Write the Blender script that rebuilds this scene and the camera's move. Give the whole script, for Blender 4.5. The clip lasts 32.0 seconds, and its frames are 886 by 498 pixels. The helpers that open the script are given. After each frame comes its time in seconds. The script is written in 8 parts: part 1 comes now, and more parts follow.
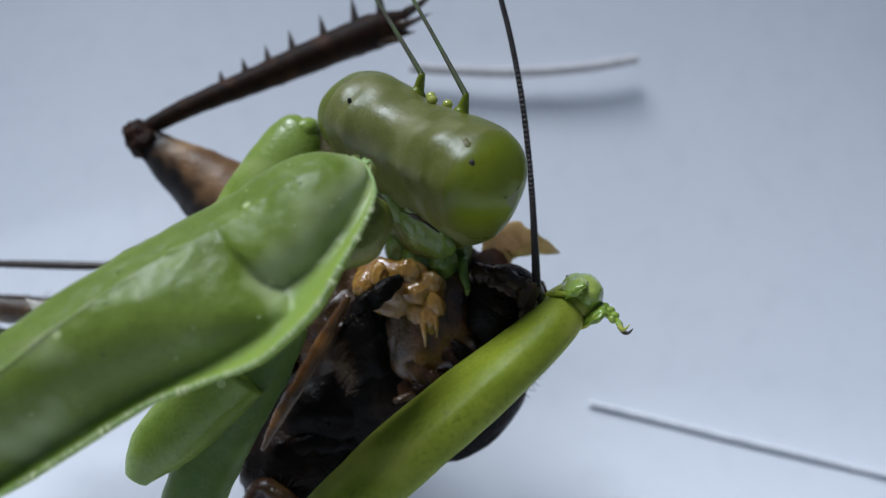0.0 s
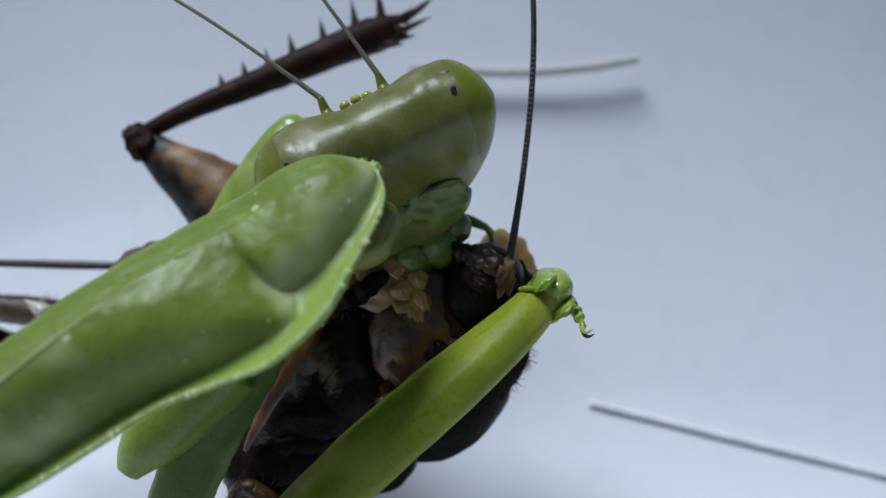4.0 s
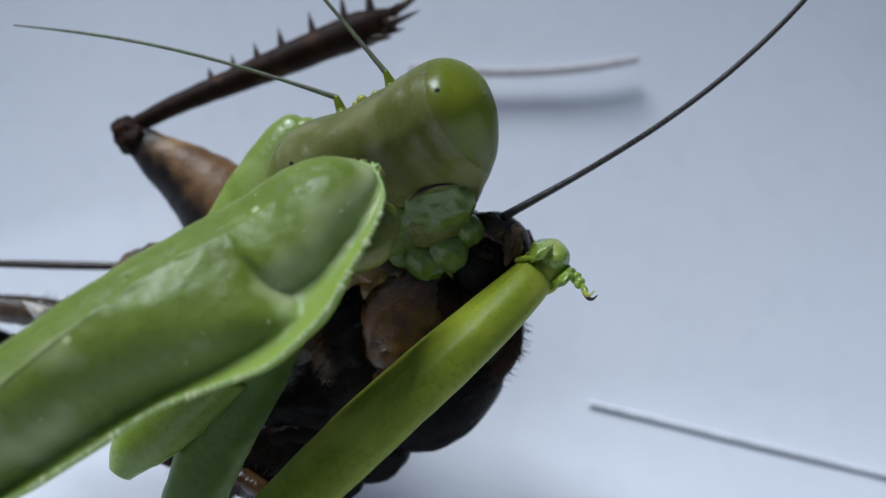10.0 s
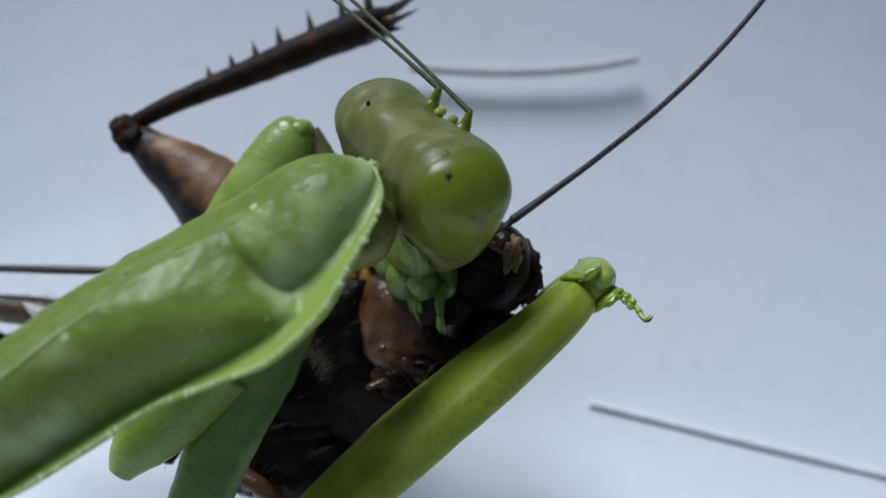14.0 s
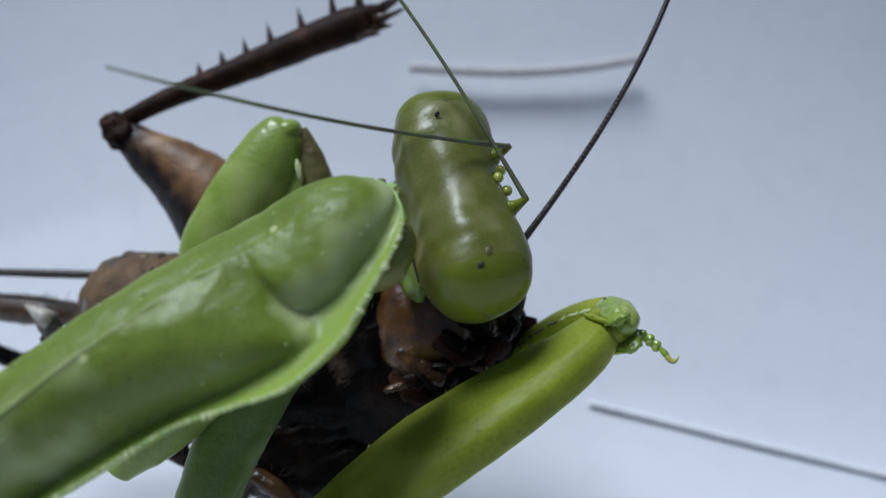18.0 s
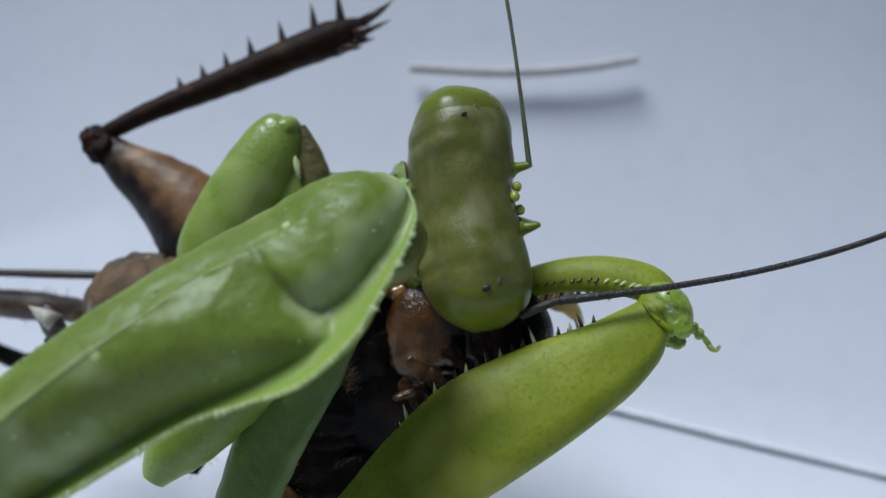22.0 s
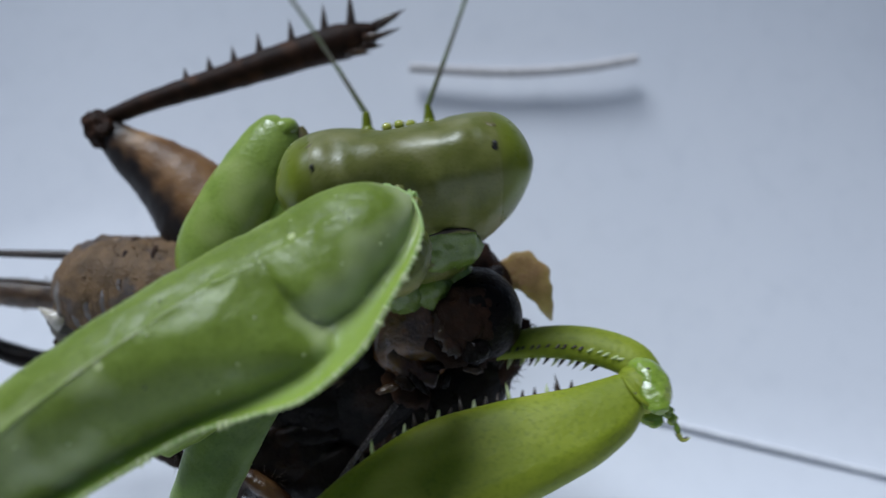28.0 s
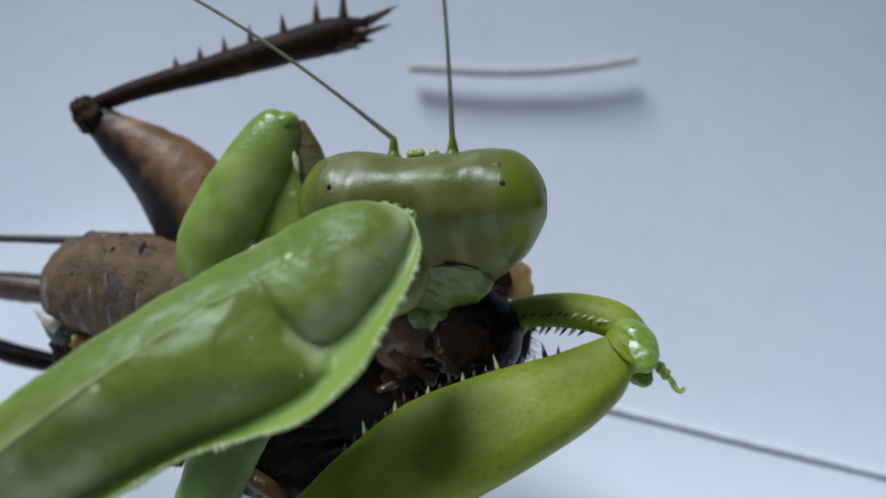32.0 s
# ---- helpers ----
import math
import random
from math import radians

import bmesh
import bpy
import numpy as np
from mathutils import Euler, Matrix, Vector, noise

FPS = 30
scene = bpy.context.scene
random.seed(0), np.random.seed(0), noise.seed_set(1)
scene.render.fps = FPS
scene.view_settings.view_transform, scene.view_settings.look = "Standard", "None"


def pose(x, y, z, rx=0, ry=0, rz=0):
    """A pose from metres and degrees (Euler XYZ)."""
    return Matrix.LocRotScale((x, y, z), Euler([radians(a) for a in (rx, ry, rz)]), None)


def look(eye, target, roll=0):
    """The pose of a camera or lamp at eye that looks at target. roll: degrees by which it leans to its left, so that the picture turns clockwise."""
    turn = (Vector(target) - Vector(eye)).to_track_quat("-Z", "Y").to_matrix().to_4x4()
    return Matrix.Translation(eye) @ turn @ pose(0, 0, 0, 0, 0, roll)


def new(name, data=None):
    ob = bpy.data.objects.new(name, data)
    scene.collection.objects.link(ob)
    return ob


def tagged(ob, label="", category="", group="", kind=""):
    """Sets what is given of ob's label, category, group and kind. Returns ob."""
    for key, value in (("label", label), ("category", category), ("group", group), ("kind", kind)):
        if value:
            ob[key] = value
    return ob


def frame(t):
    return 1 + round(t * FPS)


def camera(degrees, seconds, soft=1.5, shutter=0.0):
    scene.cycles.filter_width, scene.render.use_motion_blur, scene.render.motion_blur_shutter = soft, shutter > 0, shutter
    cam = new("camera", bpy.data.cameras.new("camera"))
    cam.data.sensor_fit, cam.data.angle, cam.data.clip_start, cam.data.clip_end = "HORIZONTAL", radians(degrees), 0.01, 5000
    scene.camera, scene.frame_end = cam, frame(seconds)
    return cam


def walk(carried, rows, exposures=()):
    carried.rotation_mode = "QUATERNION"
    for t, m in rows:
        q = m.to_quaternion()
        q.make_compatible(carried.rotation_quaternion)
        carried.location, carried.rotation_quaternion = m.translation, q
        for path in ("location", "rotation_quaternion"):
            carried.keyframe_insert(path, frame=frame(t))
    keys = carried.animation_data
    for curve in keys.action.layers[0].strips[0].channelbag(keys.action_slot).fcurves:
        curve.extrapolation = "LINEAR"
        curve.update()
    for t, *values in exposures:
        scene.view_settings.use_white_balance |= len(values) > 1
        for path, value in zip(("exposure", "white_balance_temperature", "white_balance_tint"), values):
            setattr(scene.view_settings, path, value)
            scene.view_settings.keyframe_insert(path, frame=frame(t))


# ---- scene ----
cam = camera(60, 32.0, soft=1.3, shutter=0.5)
TILT = 55                      # degrees from straight down to the line of sight
LENS = (0.0, 0.0, 0.0313)      # the lens stands 31 mm over the sheet
walk(cam, [(0.0, pose(*LENS, TILT)), (32.0, pose(*LENS, TILT))], exposures=[(0.0, 0.07), (32.0, 0.07)])
cam.data.dof.use_dof = True
cam.data.dof.focus_distance = 0.0259
cam.data.dof.aperture_fstop = 42
# the animals are laid out about a point 27 mm along the line of sight: x right, y up, z to the lens
STAGE = pose(*LENS, TILT) @ pose(0, 0, -0.02716)

# ---- light: soft daylight from nearly straight above ----
world = bpy.data.worlds.new("daylight")
scene.world = world
world.use_nodes = True
wn = world.node_tree.nodes
sky = wn.new("ShaderNodeTexSky")
sky.sky_type, sky.sun_disc = "NISHITA", False
sky.sun_elevation, sky.sun_rotation = radians(66), radians(-55)
world.node_tree.links.new(sky.outputs[0], wn["Background"].inputs[0])
wn["Background"].inputs[1].default_value = 0.036
sun = new("sun", bpy.data.lights.new("sun", "SUN"))
sun.data.energy, sun.data.angle, sun.data.color = 3.2, radians(24), (0.80, 0.89, 1.0)
sun.matrix_world = look((-0.36, 0.25, 1.0), (0, 0, 0))

# ---- materials ----
MM = 0.001


def material(name, c1, c2, size=0.6, rough=0.4, bump=0.1, spec=0.5, sss=0.0, grain=0.12, c3=None, spots=None, metal=0.0, rim=None, coat=0.0):
    """Two mixed colours in soft patches of that size (mm), a finer grain, relief and an uneven gloss."""
    m = bpy.data.materials.new(name)
    m.use_nodes = True
    n, l = m.node_tree.nodes, m.node_tree.links
    b = n["Principled BSDF"]
    tc = n.new("ShaderNodeTexCoord")

    def noise_tex(scale, detail=4.0):
        t = n.new("ShaderNodeTexNoise")
        t.inputs["Scale"].default_value, t.inputs["Detail"].default_value = scale, detail
        l.new(tc.outputs["Object"], t.inputs["Vector"])
        return t

    def mix(fac, a, c):
        x = n.new("ShaderNodeMix")
        x.data_type = "RGBA"
        for socket, value in ((x.inputs[0], fac), (x.inputs[6], a), (x.inputs[7], c)):
            if hasattr(value, "links"):
                l.new(value, socket)
            else:
                socket.default_value = (*value, 1) if isinstance(value, tuple) else value
        return x.outputs[2]

    def ramp(tex, lo, hi):
        r = n.new("ShaderNodeMapRange")
        r.inputs[1].default_value, r.inputs[2].default_value = lo, hi
        l.new(tex.outputs[0], r.inputs[0])
        return r.outputs[0]

    col = mix(ramp(noise_tex(1.0 / (size * MM)), 0.35, 0.65), c1, c2)
    fine = noise_tex(9.0 / (size * MM), 6.0)
    dark = tuple(v * (1 - 3 * grain) for v in c1)
    col = mix(ramp(fine, 0.5, 0.75), col, dark) if grain else col
    if c3:
        col = mix(ramp(noise_tex(0.45 / (size * MM), 2.0), 0.55, 0.68), col, c3)
    if spots:
        v = n.new("ShaderNodeTexVoronoi")
        v.inputs["Scale"].default_value = spots[0] / MM
        l.new(tc.outputs["Object"], v.inputs["Vector"])
        col = mix(ramp(v, spots[1] * 1.3, spots[1]), col, spots[2])
    if rim:
        at = n.new("ShaderNodeAttribute")
        at.attribute_name = "pale"
        col = mix(at.outputs["Fac"], col, rim)
    l.new(col, b.inputs["Base Color"])
    rr = n.new("ShaderNodeMapRange")
    rr.inputs[3].default_value, rr.inputs[4].default_value = max(rough - 0.12, 0.03), rough + 0.14
    l.new(noise_tex(2.5 / (size * MM)).outputs[0], rr.inputs[0])
    l.new(rr.outputs[0], b.inputs["Roughness"])
    b.inputs["Specular IOR Level"].default_value = spec
    b.inputs["Metallic"].default_value = metal
    b.inputs["Coat Weight"].default_value, b.inputs["Coat Roughness"].default_value = coat, 0.06
    if sss:
        b.inputs["Subsurface Weight"].default_value = sss
        b.inputs["Subsurface Radius"].default_value = (0.9, 1.0, 0.4)
        b.inputs["Subsurface Scale"].default_value = 0.6 * MM
    if bump:
        bp = n.new("ShaderNodeBump")
        bp.inputs["Strength"].default_value, bp.inputs["Distance"].default_value = bump, 0.12 * MM
        l.new(noise_tex(8.0 / (size * MM), 5.0).outputs[0], bp.inputs["Height"])
        wide = n.new("ShaderNodeBump")
        wide.inputs["Strength"].default_value, wide.inputs["Distance"].default_value = min(bump * 2, 0.5), 0.10 * MM
        l.new(noise_tex(2.6 / (size * MM), 2.0).outputs[0], wide.inputs["Height"])
        l.new(bp.outputs[0], wide.inputs["Normal"])
        l.new(wide.outputs[0], b.inputs["Normal"])
    return m


GREEN = material("green_cuticle", (0.21, 0.30, 0.04), (0.27, 0.36, 0.07), 1.3, 0.32, 0.15, 0.55, 0.3, 0.04, c3=(0.36, 0.43, 0.13), spots=(0.55, 0.07, (0.46, 0.54, 0.22)))
SHIELD_GREEN = material("shield_green", (0.150, 0.212, 0.025), (0.200, 0.270, 0.048), 1.4, 0.40, 0.1, 0.32, 0.4, 0.05, c3=(0.39, 0.45, 0.21), spots=(0.5, 0.055, (0.50, 0.56, 0.26)), rim=(0.27, 0.375, 0.068))
RIM = material("pale_green_rim", (0.30, 0.45, 0.13), (0.38, 0.52, 0.2), 0.5, 0.4, 0.2, 0.5, 0.2, 0.03)
# paler than the shield: the ridge's highlight is painted into this colour
CREST_SHEEN = material("pale_crest_sheen", (0.33, 0.41, 0.14), (0.27, 0.36, 0.09), 0.5, 0.3, 0.15, 0.5, 0.3, 0.03, c3=(0.45, 0.5, 0.24))
TOOTH = material("pale_tooth", (0.55, 0.6, 0.32), (0.45, 0.55, 0.22), 0.3, 0.3, 0.1, 0.5, 0.1, 0.02)
HEAD_SKIN = material("olive_green_cuticle", (0.114, 0.126, 0.018), (0.172, 0.170, 0.048), 0.9, 0.36, 0.07, 0.45, 0.2, 0.04, c3=(0.22, 0.218, 0.088))
EYE_SKIN = material("leaf_green_eye", (0.132, 0.168, 0.009), (0.165, 0.195, 0.014), 1.2, 0.30, 0.02, 0.3, 0.12, 0.02, rim=(0.122, 0.136, 0.024))
MOUTH_SKIN = material("mouth_green", (0.13, 0.20, 0.03), (0.19, 0.265, 0.055), 0.6, 0.22, 0.12, 0.55, 0.4, 0.05, c3=(0.22, 0.29, 0.08), coat=0.12)
LEG_GREEN = material("yellow_green_leg", (0.20, 0.25, 0.015), (0.265, 0.31, 0.027), 1.6, 0.5, 0.16, 0.28, 0.3, 0.05, c3=(0.39, 0.41, 0.065))
NECK_SKIN = material("neck_skin", (0.12, 0.14, 0.02), (0.165, 0.175, 0.034), 0.6, 0.34, 0.25, 0.4, 0.15, 0.05, c3=(0.21, 0.20, 0.06))
KNEE_GREEN = material("knee_green", (0.20, 0.30, 0.03), (0.27, 0.38, 0.05), 0.7, 0.16, 0.3, 0.6, 0.35, 0.04, c3=(0.40, 0.46, 0.10), coat=0.5)
OLIVE_BROWN = material("olive_brown_edge", (0.15, 0.14, 0.04), (0.11, 0.085, 0.03), 0.7, 0.45, 0.2, 0.4, 0.1, 0.08)
# leg green darkened to hold the shade under the neck shield
SHADED_GREEN = material("shaded_leg_green", (0.13, 0.21, 0.04), (0.17, 0.25, 0.055), 1.2, 0.4, 0.12, 0.5, 0.25, 0.05, c3=(0.22, 0.31, 0.085))
BLACK_SPOT = material("black_speck", (0.012, 0.010, 0.008), (0.02, 0.015, 0.01), 0.3, 0.5, 0.1)
OCELLUS = material("amber_ocellus", (0.42, 0.42, 0.08), (0.3, 0.34, 0.06), 0.3, 0.1, 0.0, 0.6, 0.2, 0.0)
FEELER_GREEN = material("green_brown_feeler", (0.11, 0.15, 0.05), (0.10, 0.09, 0.06), 0.8, 0.5, 0.2)
SHELL = material("black_brown_shell", (0.0035, 0.0026, 0.0023), (0.0065, 0.0042, 0.0034), 0.8, 0.3, 0.35, 0.1, 0.0, 0.1, c3=(0.014, 0.007, 0.004))
BROWN = material("brown_shell", (0.045, 0.019, 0.008), (0.022, 0.010, 0.005), 0.9, 0.3, 0.3, 0.35, 0.05, 0.1, c3=(0.09, 0.045, 0.017), coat=0.2)
TAN = material("tan_shell", (0.22, 0.12, 0.055), (0.15, 0.08, 0.04), 0.8, 0.45, 0.35, 0.4, 0.1, 0.1, c3=(0.06, 0.035, 0.02))
DARK_BROWN = material("dark_brown_shell", (0.030, 0.012, 0.006), (0.015, 0.007, 0.004), 0.7, 0.5, 0.35, 0.12, 0.0, 0.1, c3=(0.06, 0.024, 0.010))
FUR = material("furry_brown_skin", (0.19, 0.115, 0.06), (0.12, 0.075, 0.042), 0.6, 0.6, 0.4, 0.25, 0.05, 0.15, c3=(0.09, 0.07, 0.062), spots=(0.5, 0.05, (0.30, 0.21, 0.14)))
MEMBRANE = material("grey_membrane", (0.20, 0.175, 0.165), (0.11, 0.09, 0.08), 0.5, 0.45, 0.4, 0.35, 0.1, 0.1, c3=(0.26, 0.24, 0.25))
AMBER = material("amber_brown_plate", (0.11, 0.044, 0.011), (0.045, 0.018, 0.005), 0.8, 0.14, 0.4, 0.5, 0.12, 0.1, c3=(0.19, 0.08, 0.02), coat=0.6)
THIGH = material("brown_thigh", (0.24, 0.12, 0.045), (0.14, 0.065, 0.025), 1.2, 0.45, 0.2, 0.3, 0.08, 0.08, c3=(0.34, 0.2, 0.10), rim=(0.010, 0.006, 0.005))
WING = material("tan_wing", (0.40, 0.235, 0.115), (0.30, 0.165, 0.08), 0.6, 0.45, 0.3, 0.4, 0.3, 0.08, c3=(0.22, 0.12, 0.06))
FLESH = material("wet_orange_flesh", (0.44, 0.225, 0.045), (0.29, 0.135, 0.026), 0.6, 0.10, 0.3, 0.6, 0.3, 0.08, c3=(0.55, 0.36, 0.13), coat=1.0)
SPINE_DARK = material("dark_spine", (0.03, 0.018, 0.012), (0.05, 0.03, 0.02), 0.4, 0.35, 0.1)
FEELER_DARK = material("black_feeler", (0.018, 0.014, 0.014), (0.03, 0.022, 0.02), 0.4, 0.45, 0.3)
FEELER_RING = material("grey_brown_ring", (0.04, 0.03, 0.028), (0.025, 0.019, 0.018), 0.4, 0.5, 0.2)
FLAKE = material("brown_torn_flake", (0.085, 0.045, 0.021), (0.045, 0.023, 0.011), 0.5, 0.3, 0.4, 0.35, 0.2, 0.1, c3=(0.15, 0.095, 0.05), coat=0.2)
SHARD = material("pale_skin_shard", (0.55, 0.50, 0.43), (0.42, 0.37, 0.31), 0.5, 0.25, 0.3, 0.5, 0.2, 0.1, coat=0.4)
STALK_GREY = material("grey_stalk", (0.86, 0.86, 0.88), (0.74, 0.74, 0.77), 1.2, 0.5, 0.2)
STALK_BROWN = material("grey_brown_stalk", (0.62, 0.59, 0.58), (0.54, 0.51, 0.50), 2.5, 0.8, 0.2, 0.1, c3=(0.64, 0.62, 0.61))
PAPER = material("white_sheet", (0.73, 0.745, 0.79), (0.75, 0.76, 0.80), 14.0, 0.6, 0.03, 0.3, 0.0, 0.01)


# ---- mesh helpers ----
def part(name, bm, mat, parent=None, label="", smooth=True, scale=MM):
    me = bpy.data.meshes.new(name)
    bmesh.ops.recalc_face_normals(bm, faces=bm.faces)
    bm.to_mesh(me)
    bm.free()
    me.transform(Matrix.Scale(scale, 4))
    me.materials.append(mat)
    if smooth:
        me.shade_smooth()
    ob = new(name, me)
    ob.parent = parent
    if label:
        tagged(ob, label)
    return ob


def thing(name, m, label, category, group="", kind=""):
    ob = new(name)
    ob.matrix_world = m
    ob.empty_display_size = 0.002
    return tagged(ob, label, category, group, kind)


def loft(rings, bm=None, closed=True, caps=True):
    bm = bm or bmesh.new()
    loops = [[bm.verts.new(p) for p in ring] for ring in rings]
    n = len(loops[0])
    for a, b in zip(loops, loops[1:]):
        for i in range(n if closed else n - 1):
            j = (i + 1) % n
            bm.faces.new((a[i], a[j], b[j], b[i]))
    if caps and closed:
        for lp in (loops[0], loops[-1]):
            c = bm.verts.new(sum((v.co for v in lp), Vector()) / n)
            for i in range(n):
                bm.faces.new((lp[i], lp[(i + 1) % n], c))
    return bm


def curve(points, n):
    """A smooth line of n points through a few given ones."""
    p = [Vector(q) for q in points]
    out = []
    for k in range(n):
        u = k / (n - 1) * (len(p) - 1)
        i = min(int(u), len(p) - 2)
        f = u - i
        a, b, c, d = p[max(i - 1, 0)], p[i], p[i + 1], p[min(i + 2, len(p) - 1)]
        out.append(0.5 * (2 * b + (c - a) * f + (2 * a - 5 * b + 4 * c - d) * f * f + (3 * b - a - 3 * c + d) * f ** 3))
    return out


def smooth_values(values, n):
    return [v.x for v in curve([(x, 0, 0) for x in values], n)]


def tube(points, radii, n=24, sides=12, bm=None, flat=1.0, rough=0.0, seed=0, side=None):
    """A bent limb: radii along it; flat squeezes it along the direction side."""
    path = curve(points, n)
    rs = smooth_values(radii, n)
    rings = []
    ref = Vector(side) if side else Vector((0, 0, 1))
    for i, c in enumerate(path):
        t = (path[min(i + 1, n - 1)] - path[max(i - 1, 0)]).normalized()
        u = (ref - t * ref.dot(t)).normalized()
        v = t.cross(u)
        ring = []
        for k in range(sides):
            a = 2 * math.pi * k / sides
            q = c + (u * math.cos(a) * flat + v * math.sin(a)) * max(rs[i], 0.004)
            if rough:
                q += (q - c) * rough * noise.noise(q * 2.2 + Vector((seed, 0, 0)))
            ring.append(q)
        rings.append(ring)
    return loft(rings, bm)


def blob(centre, radii, turn=(0, 0, 0), rough=0.0, grain=1.0, seed=0, rows=20, cols=28, bm=None, power=1.0):
    """A lump: an ellipsoid with an uneven surface."""
    e = Euler([radians(a) for a in turn]).to_matrix()
    rings = []
    for i in range(1, rows):
        th = math.pi * i / rows
        ring = []
        for k in range(cols):
            a = 2 * math.pi * k / cols
            d = Vector((math.sin(th) * math.cos(a), math.sin(th) * math.sin(a), math.cos(th)))
            f = 1 + rough * noise.fractal(d * grain + Vector((seed, seed * 2.3, 0)), 1.0, 2.0, 3)
            ring.append(Vector(centre) + e @ Vector((d.x * radii[0], d.y * radii[1], math.copysign(abs(d.z) ** power, d.z) * radii[2])) * f)
        rings.append(ring)
    return loft(rings, bm)


def cone(bm, base, tip, r, sides=6, bend=(0, 0, 0)):
    base, tip, bend = Vector(base), Vector(tip), Vector(bend)
    d = (tip - base).normalized()
    u = d.orthogonal().normalized()
    v = d.cross(u)
    last = None
    for f, s in ((0, 1), (0.35, 0.8), (0.7, 0.42)):
        c = base.lerp(tip, f) + bend * f * f
        ring = [bm.verts.new(c + (u * math.cos(2 * math.pi * k / sides) + v * math.sin(2 * math.pi * k / sides)) * r * s) for k in range(sides)]
        if last:
            for i in range(sides):
                bm.faces.new((last[i], last[(i + 1) % sides], ring[(i + 1) % sides], ring[i]))
        else:
            bm.faces.new(ring)
        last = ring
    t = bm.verts.new(tip + bend)
    for i in range(sides):
        bm.faces.new((last[i], last[(i + 1) % sides], t))
    return bm


def profile(knots, x):
    """A smooth value between (x, value) knots, with no overshoot."""
    if x <= knots[0][0]:
        return knots[0][1]
    last = len(knots) - 1
    slopes = [(knots[k + 1][1] - knots[k][1]) / (knots[k + 1][0] - knots[k][0]) for k in range(last)]

    def tangent(k):
        if k == 0 or k == last:
            return slopes[min(k, last - 1)] if last > 1 else 0.0
        a, b = slopes[k - 1], slopes[k]
        return 0.0 if a * b <= 0 else 2 * a * b / (a + b)

    for k in range(last):
        (a, va), (b, vb) = knots[k], knots[k + 1]
        if x <= b:
            w = b - a
            f = (x - a) / w
            return va * (1 + 2 * f) * (1 - f) ** 2 + vb * f * f * (3 - 2 * f) + w * (tangent(k) * f * (1 - f) ** 2 - tangent(k + 1) * f * f * (1 - f))
    return knots[-1][1]


# ---- the white sheet: flat, then a cove shaped so its tone darkens upwards ----
def build_sheet():
    bm = bmesh.new()
    prof = [(-400.0, 0.0), (-60.0, 0.0), (0.0, 0.0), (22.0, 0.0)]
    # a tight bend first, then a wide one
    y, z, turned = 22.0, 0.0, 0.0
    for k in range(1, 73):
        step = radians(1.2 if k <= 30 else 0.7)
        r = 17.0 if k <= 30 else 80.0
        y += r * (math.sin(turned + step) - math.sin(turned))
        z += r * (math.cos(turned) - math.cos(turned + step))
        turned += step
        prof.append((y, z))
    across = [-420, -120, -80, -60, -48, -38, -30, -22, -15, -8, -2, 6] + list(range(14, 131, 9)) + [160, 420]
    fall = [-18 + 18 * math.cos(math.pi * min((x - 6) / 124, 1)) if x > 6 else -0.0042 * min(6 - x, 34) ** 2 for x in across]

    def tone_bend(x, z, f):
        """Bends the sheet down to both sides, more where it rises, to shape its tone in view."""
        return z + f * (0.75 + (z if x > 6 else min(z, 12.0)) / 18)

    rows_ = [[bm.verts.new((x, y, tone_bend(x, z, f))) for x, f in zip(across, fall)] for y, z in prof]
    under = [[bm.verts.new((x, y + 0.3 * (z > 5), tone_bend(x, z, f) - 0.6)) for x, f in zip(across, fall)] for y, z in prof]
    for g in (rows_, under):
        for a, b in zip(g, g[1:]):
            for i in range(len(across) - 1):
                bm.faces.new((a[i], a[i + 1], b[i + 1], b[i]))
    return tagged(part("ground", bm, PAPER, scale=0.92 * MM), "smooth white sheet curving up behind", "ground", kind="structure")


ground = build_sheet()


# ---- praying mantis ----
mantis = thing("praying_mantis", STAGE, "green praying mantis bent over the cricket it is eating", "mantis")

SHIELD_HALF = [(-15, 1.5), (-10, 1.8), (-8, 2.2), (-6.1, 2.36), (-4.2, 2.5), (-2.4, 3.1), (-0.6, 3.68), (0.9, 3.5), (2.6, 2.66), (3.75, 1.98), (4.35, 1.4), (4.6, 0.95), (4.75, 0.25)]
SHIELD_RISE = [(-15, 2.2), (-9, 2.5), (-5.4, 2.72), (-3.2, 2.5), (-1.2, 2.1), (0.8, 1.76), (2.7, 1.88), (3.76, 1.65), (4.35, 1.15), (4.75, 0.66)]
DOME_BACK = [(-15, 1.25), (-8, 1.6), (-5, 1.85), (-3.4, 2.15), (-1.4, 2.66), (-0.1, 2.85), (0.8, 2.85)]
DOME_FAR = [(-15, 1.2), (-8, 1.45), (-5, 1.66), (-2.2, 2.1), (-0.6, 2.22), (0.6, 2.2)]
DOME_FRONT = [(-0.2, 2.1), (1.6, 2.02), (2.85, 1.68), (4.0, 1.1), (4.5, 0.62), (4.75, 0.12)]
FRONT_END = [(-1.4, 0.1), (-0.7, 0.55), (-0.2, 0.9), (0.06, 1.1), (0.22, 1.36), (0.36, 1.66), (0.58, 1.92), (1.0, 2.04), (1.7, 2.02), (2.85, 1.68), (4.0, 1.1), (4.5, 0.62), (4.75, 0.12)]
KEEL = [(-15, -1.0), (-4.7, -0.6), (-3.15, -0.41), (-1.7, -0.11), (-0.4, 0.05), (1.0, -0.02), (3.1, -0.25)]
EDGE_LIFT = [(-15, 0.05), (-4, 0.12), (-0.5, 0.25), (2.6, 0.5), (4.2, 0.62), (4.75, 0.6)]


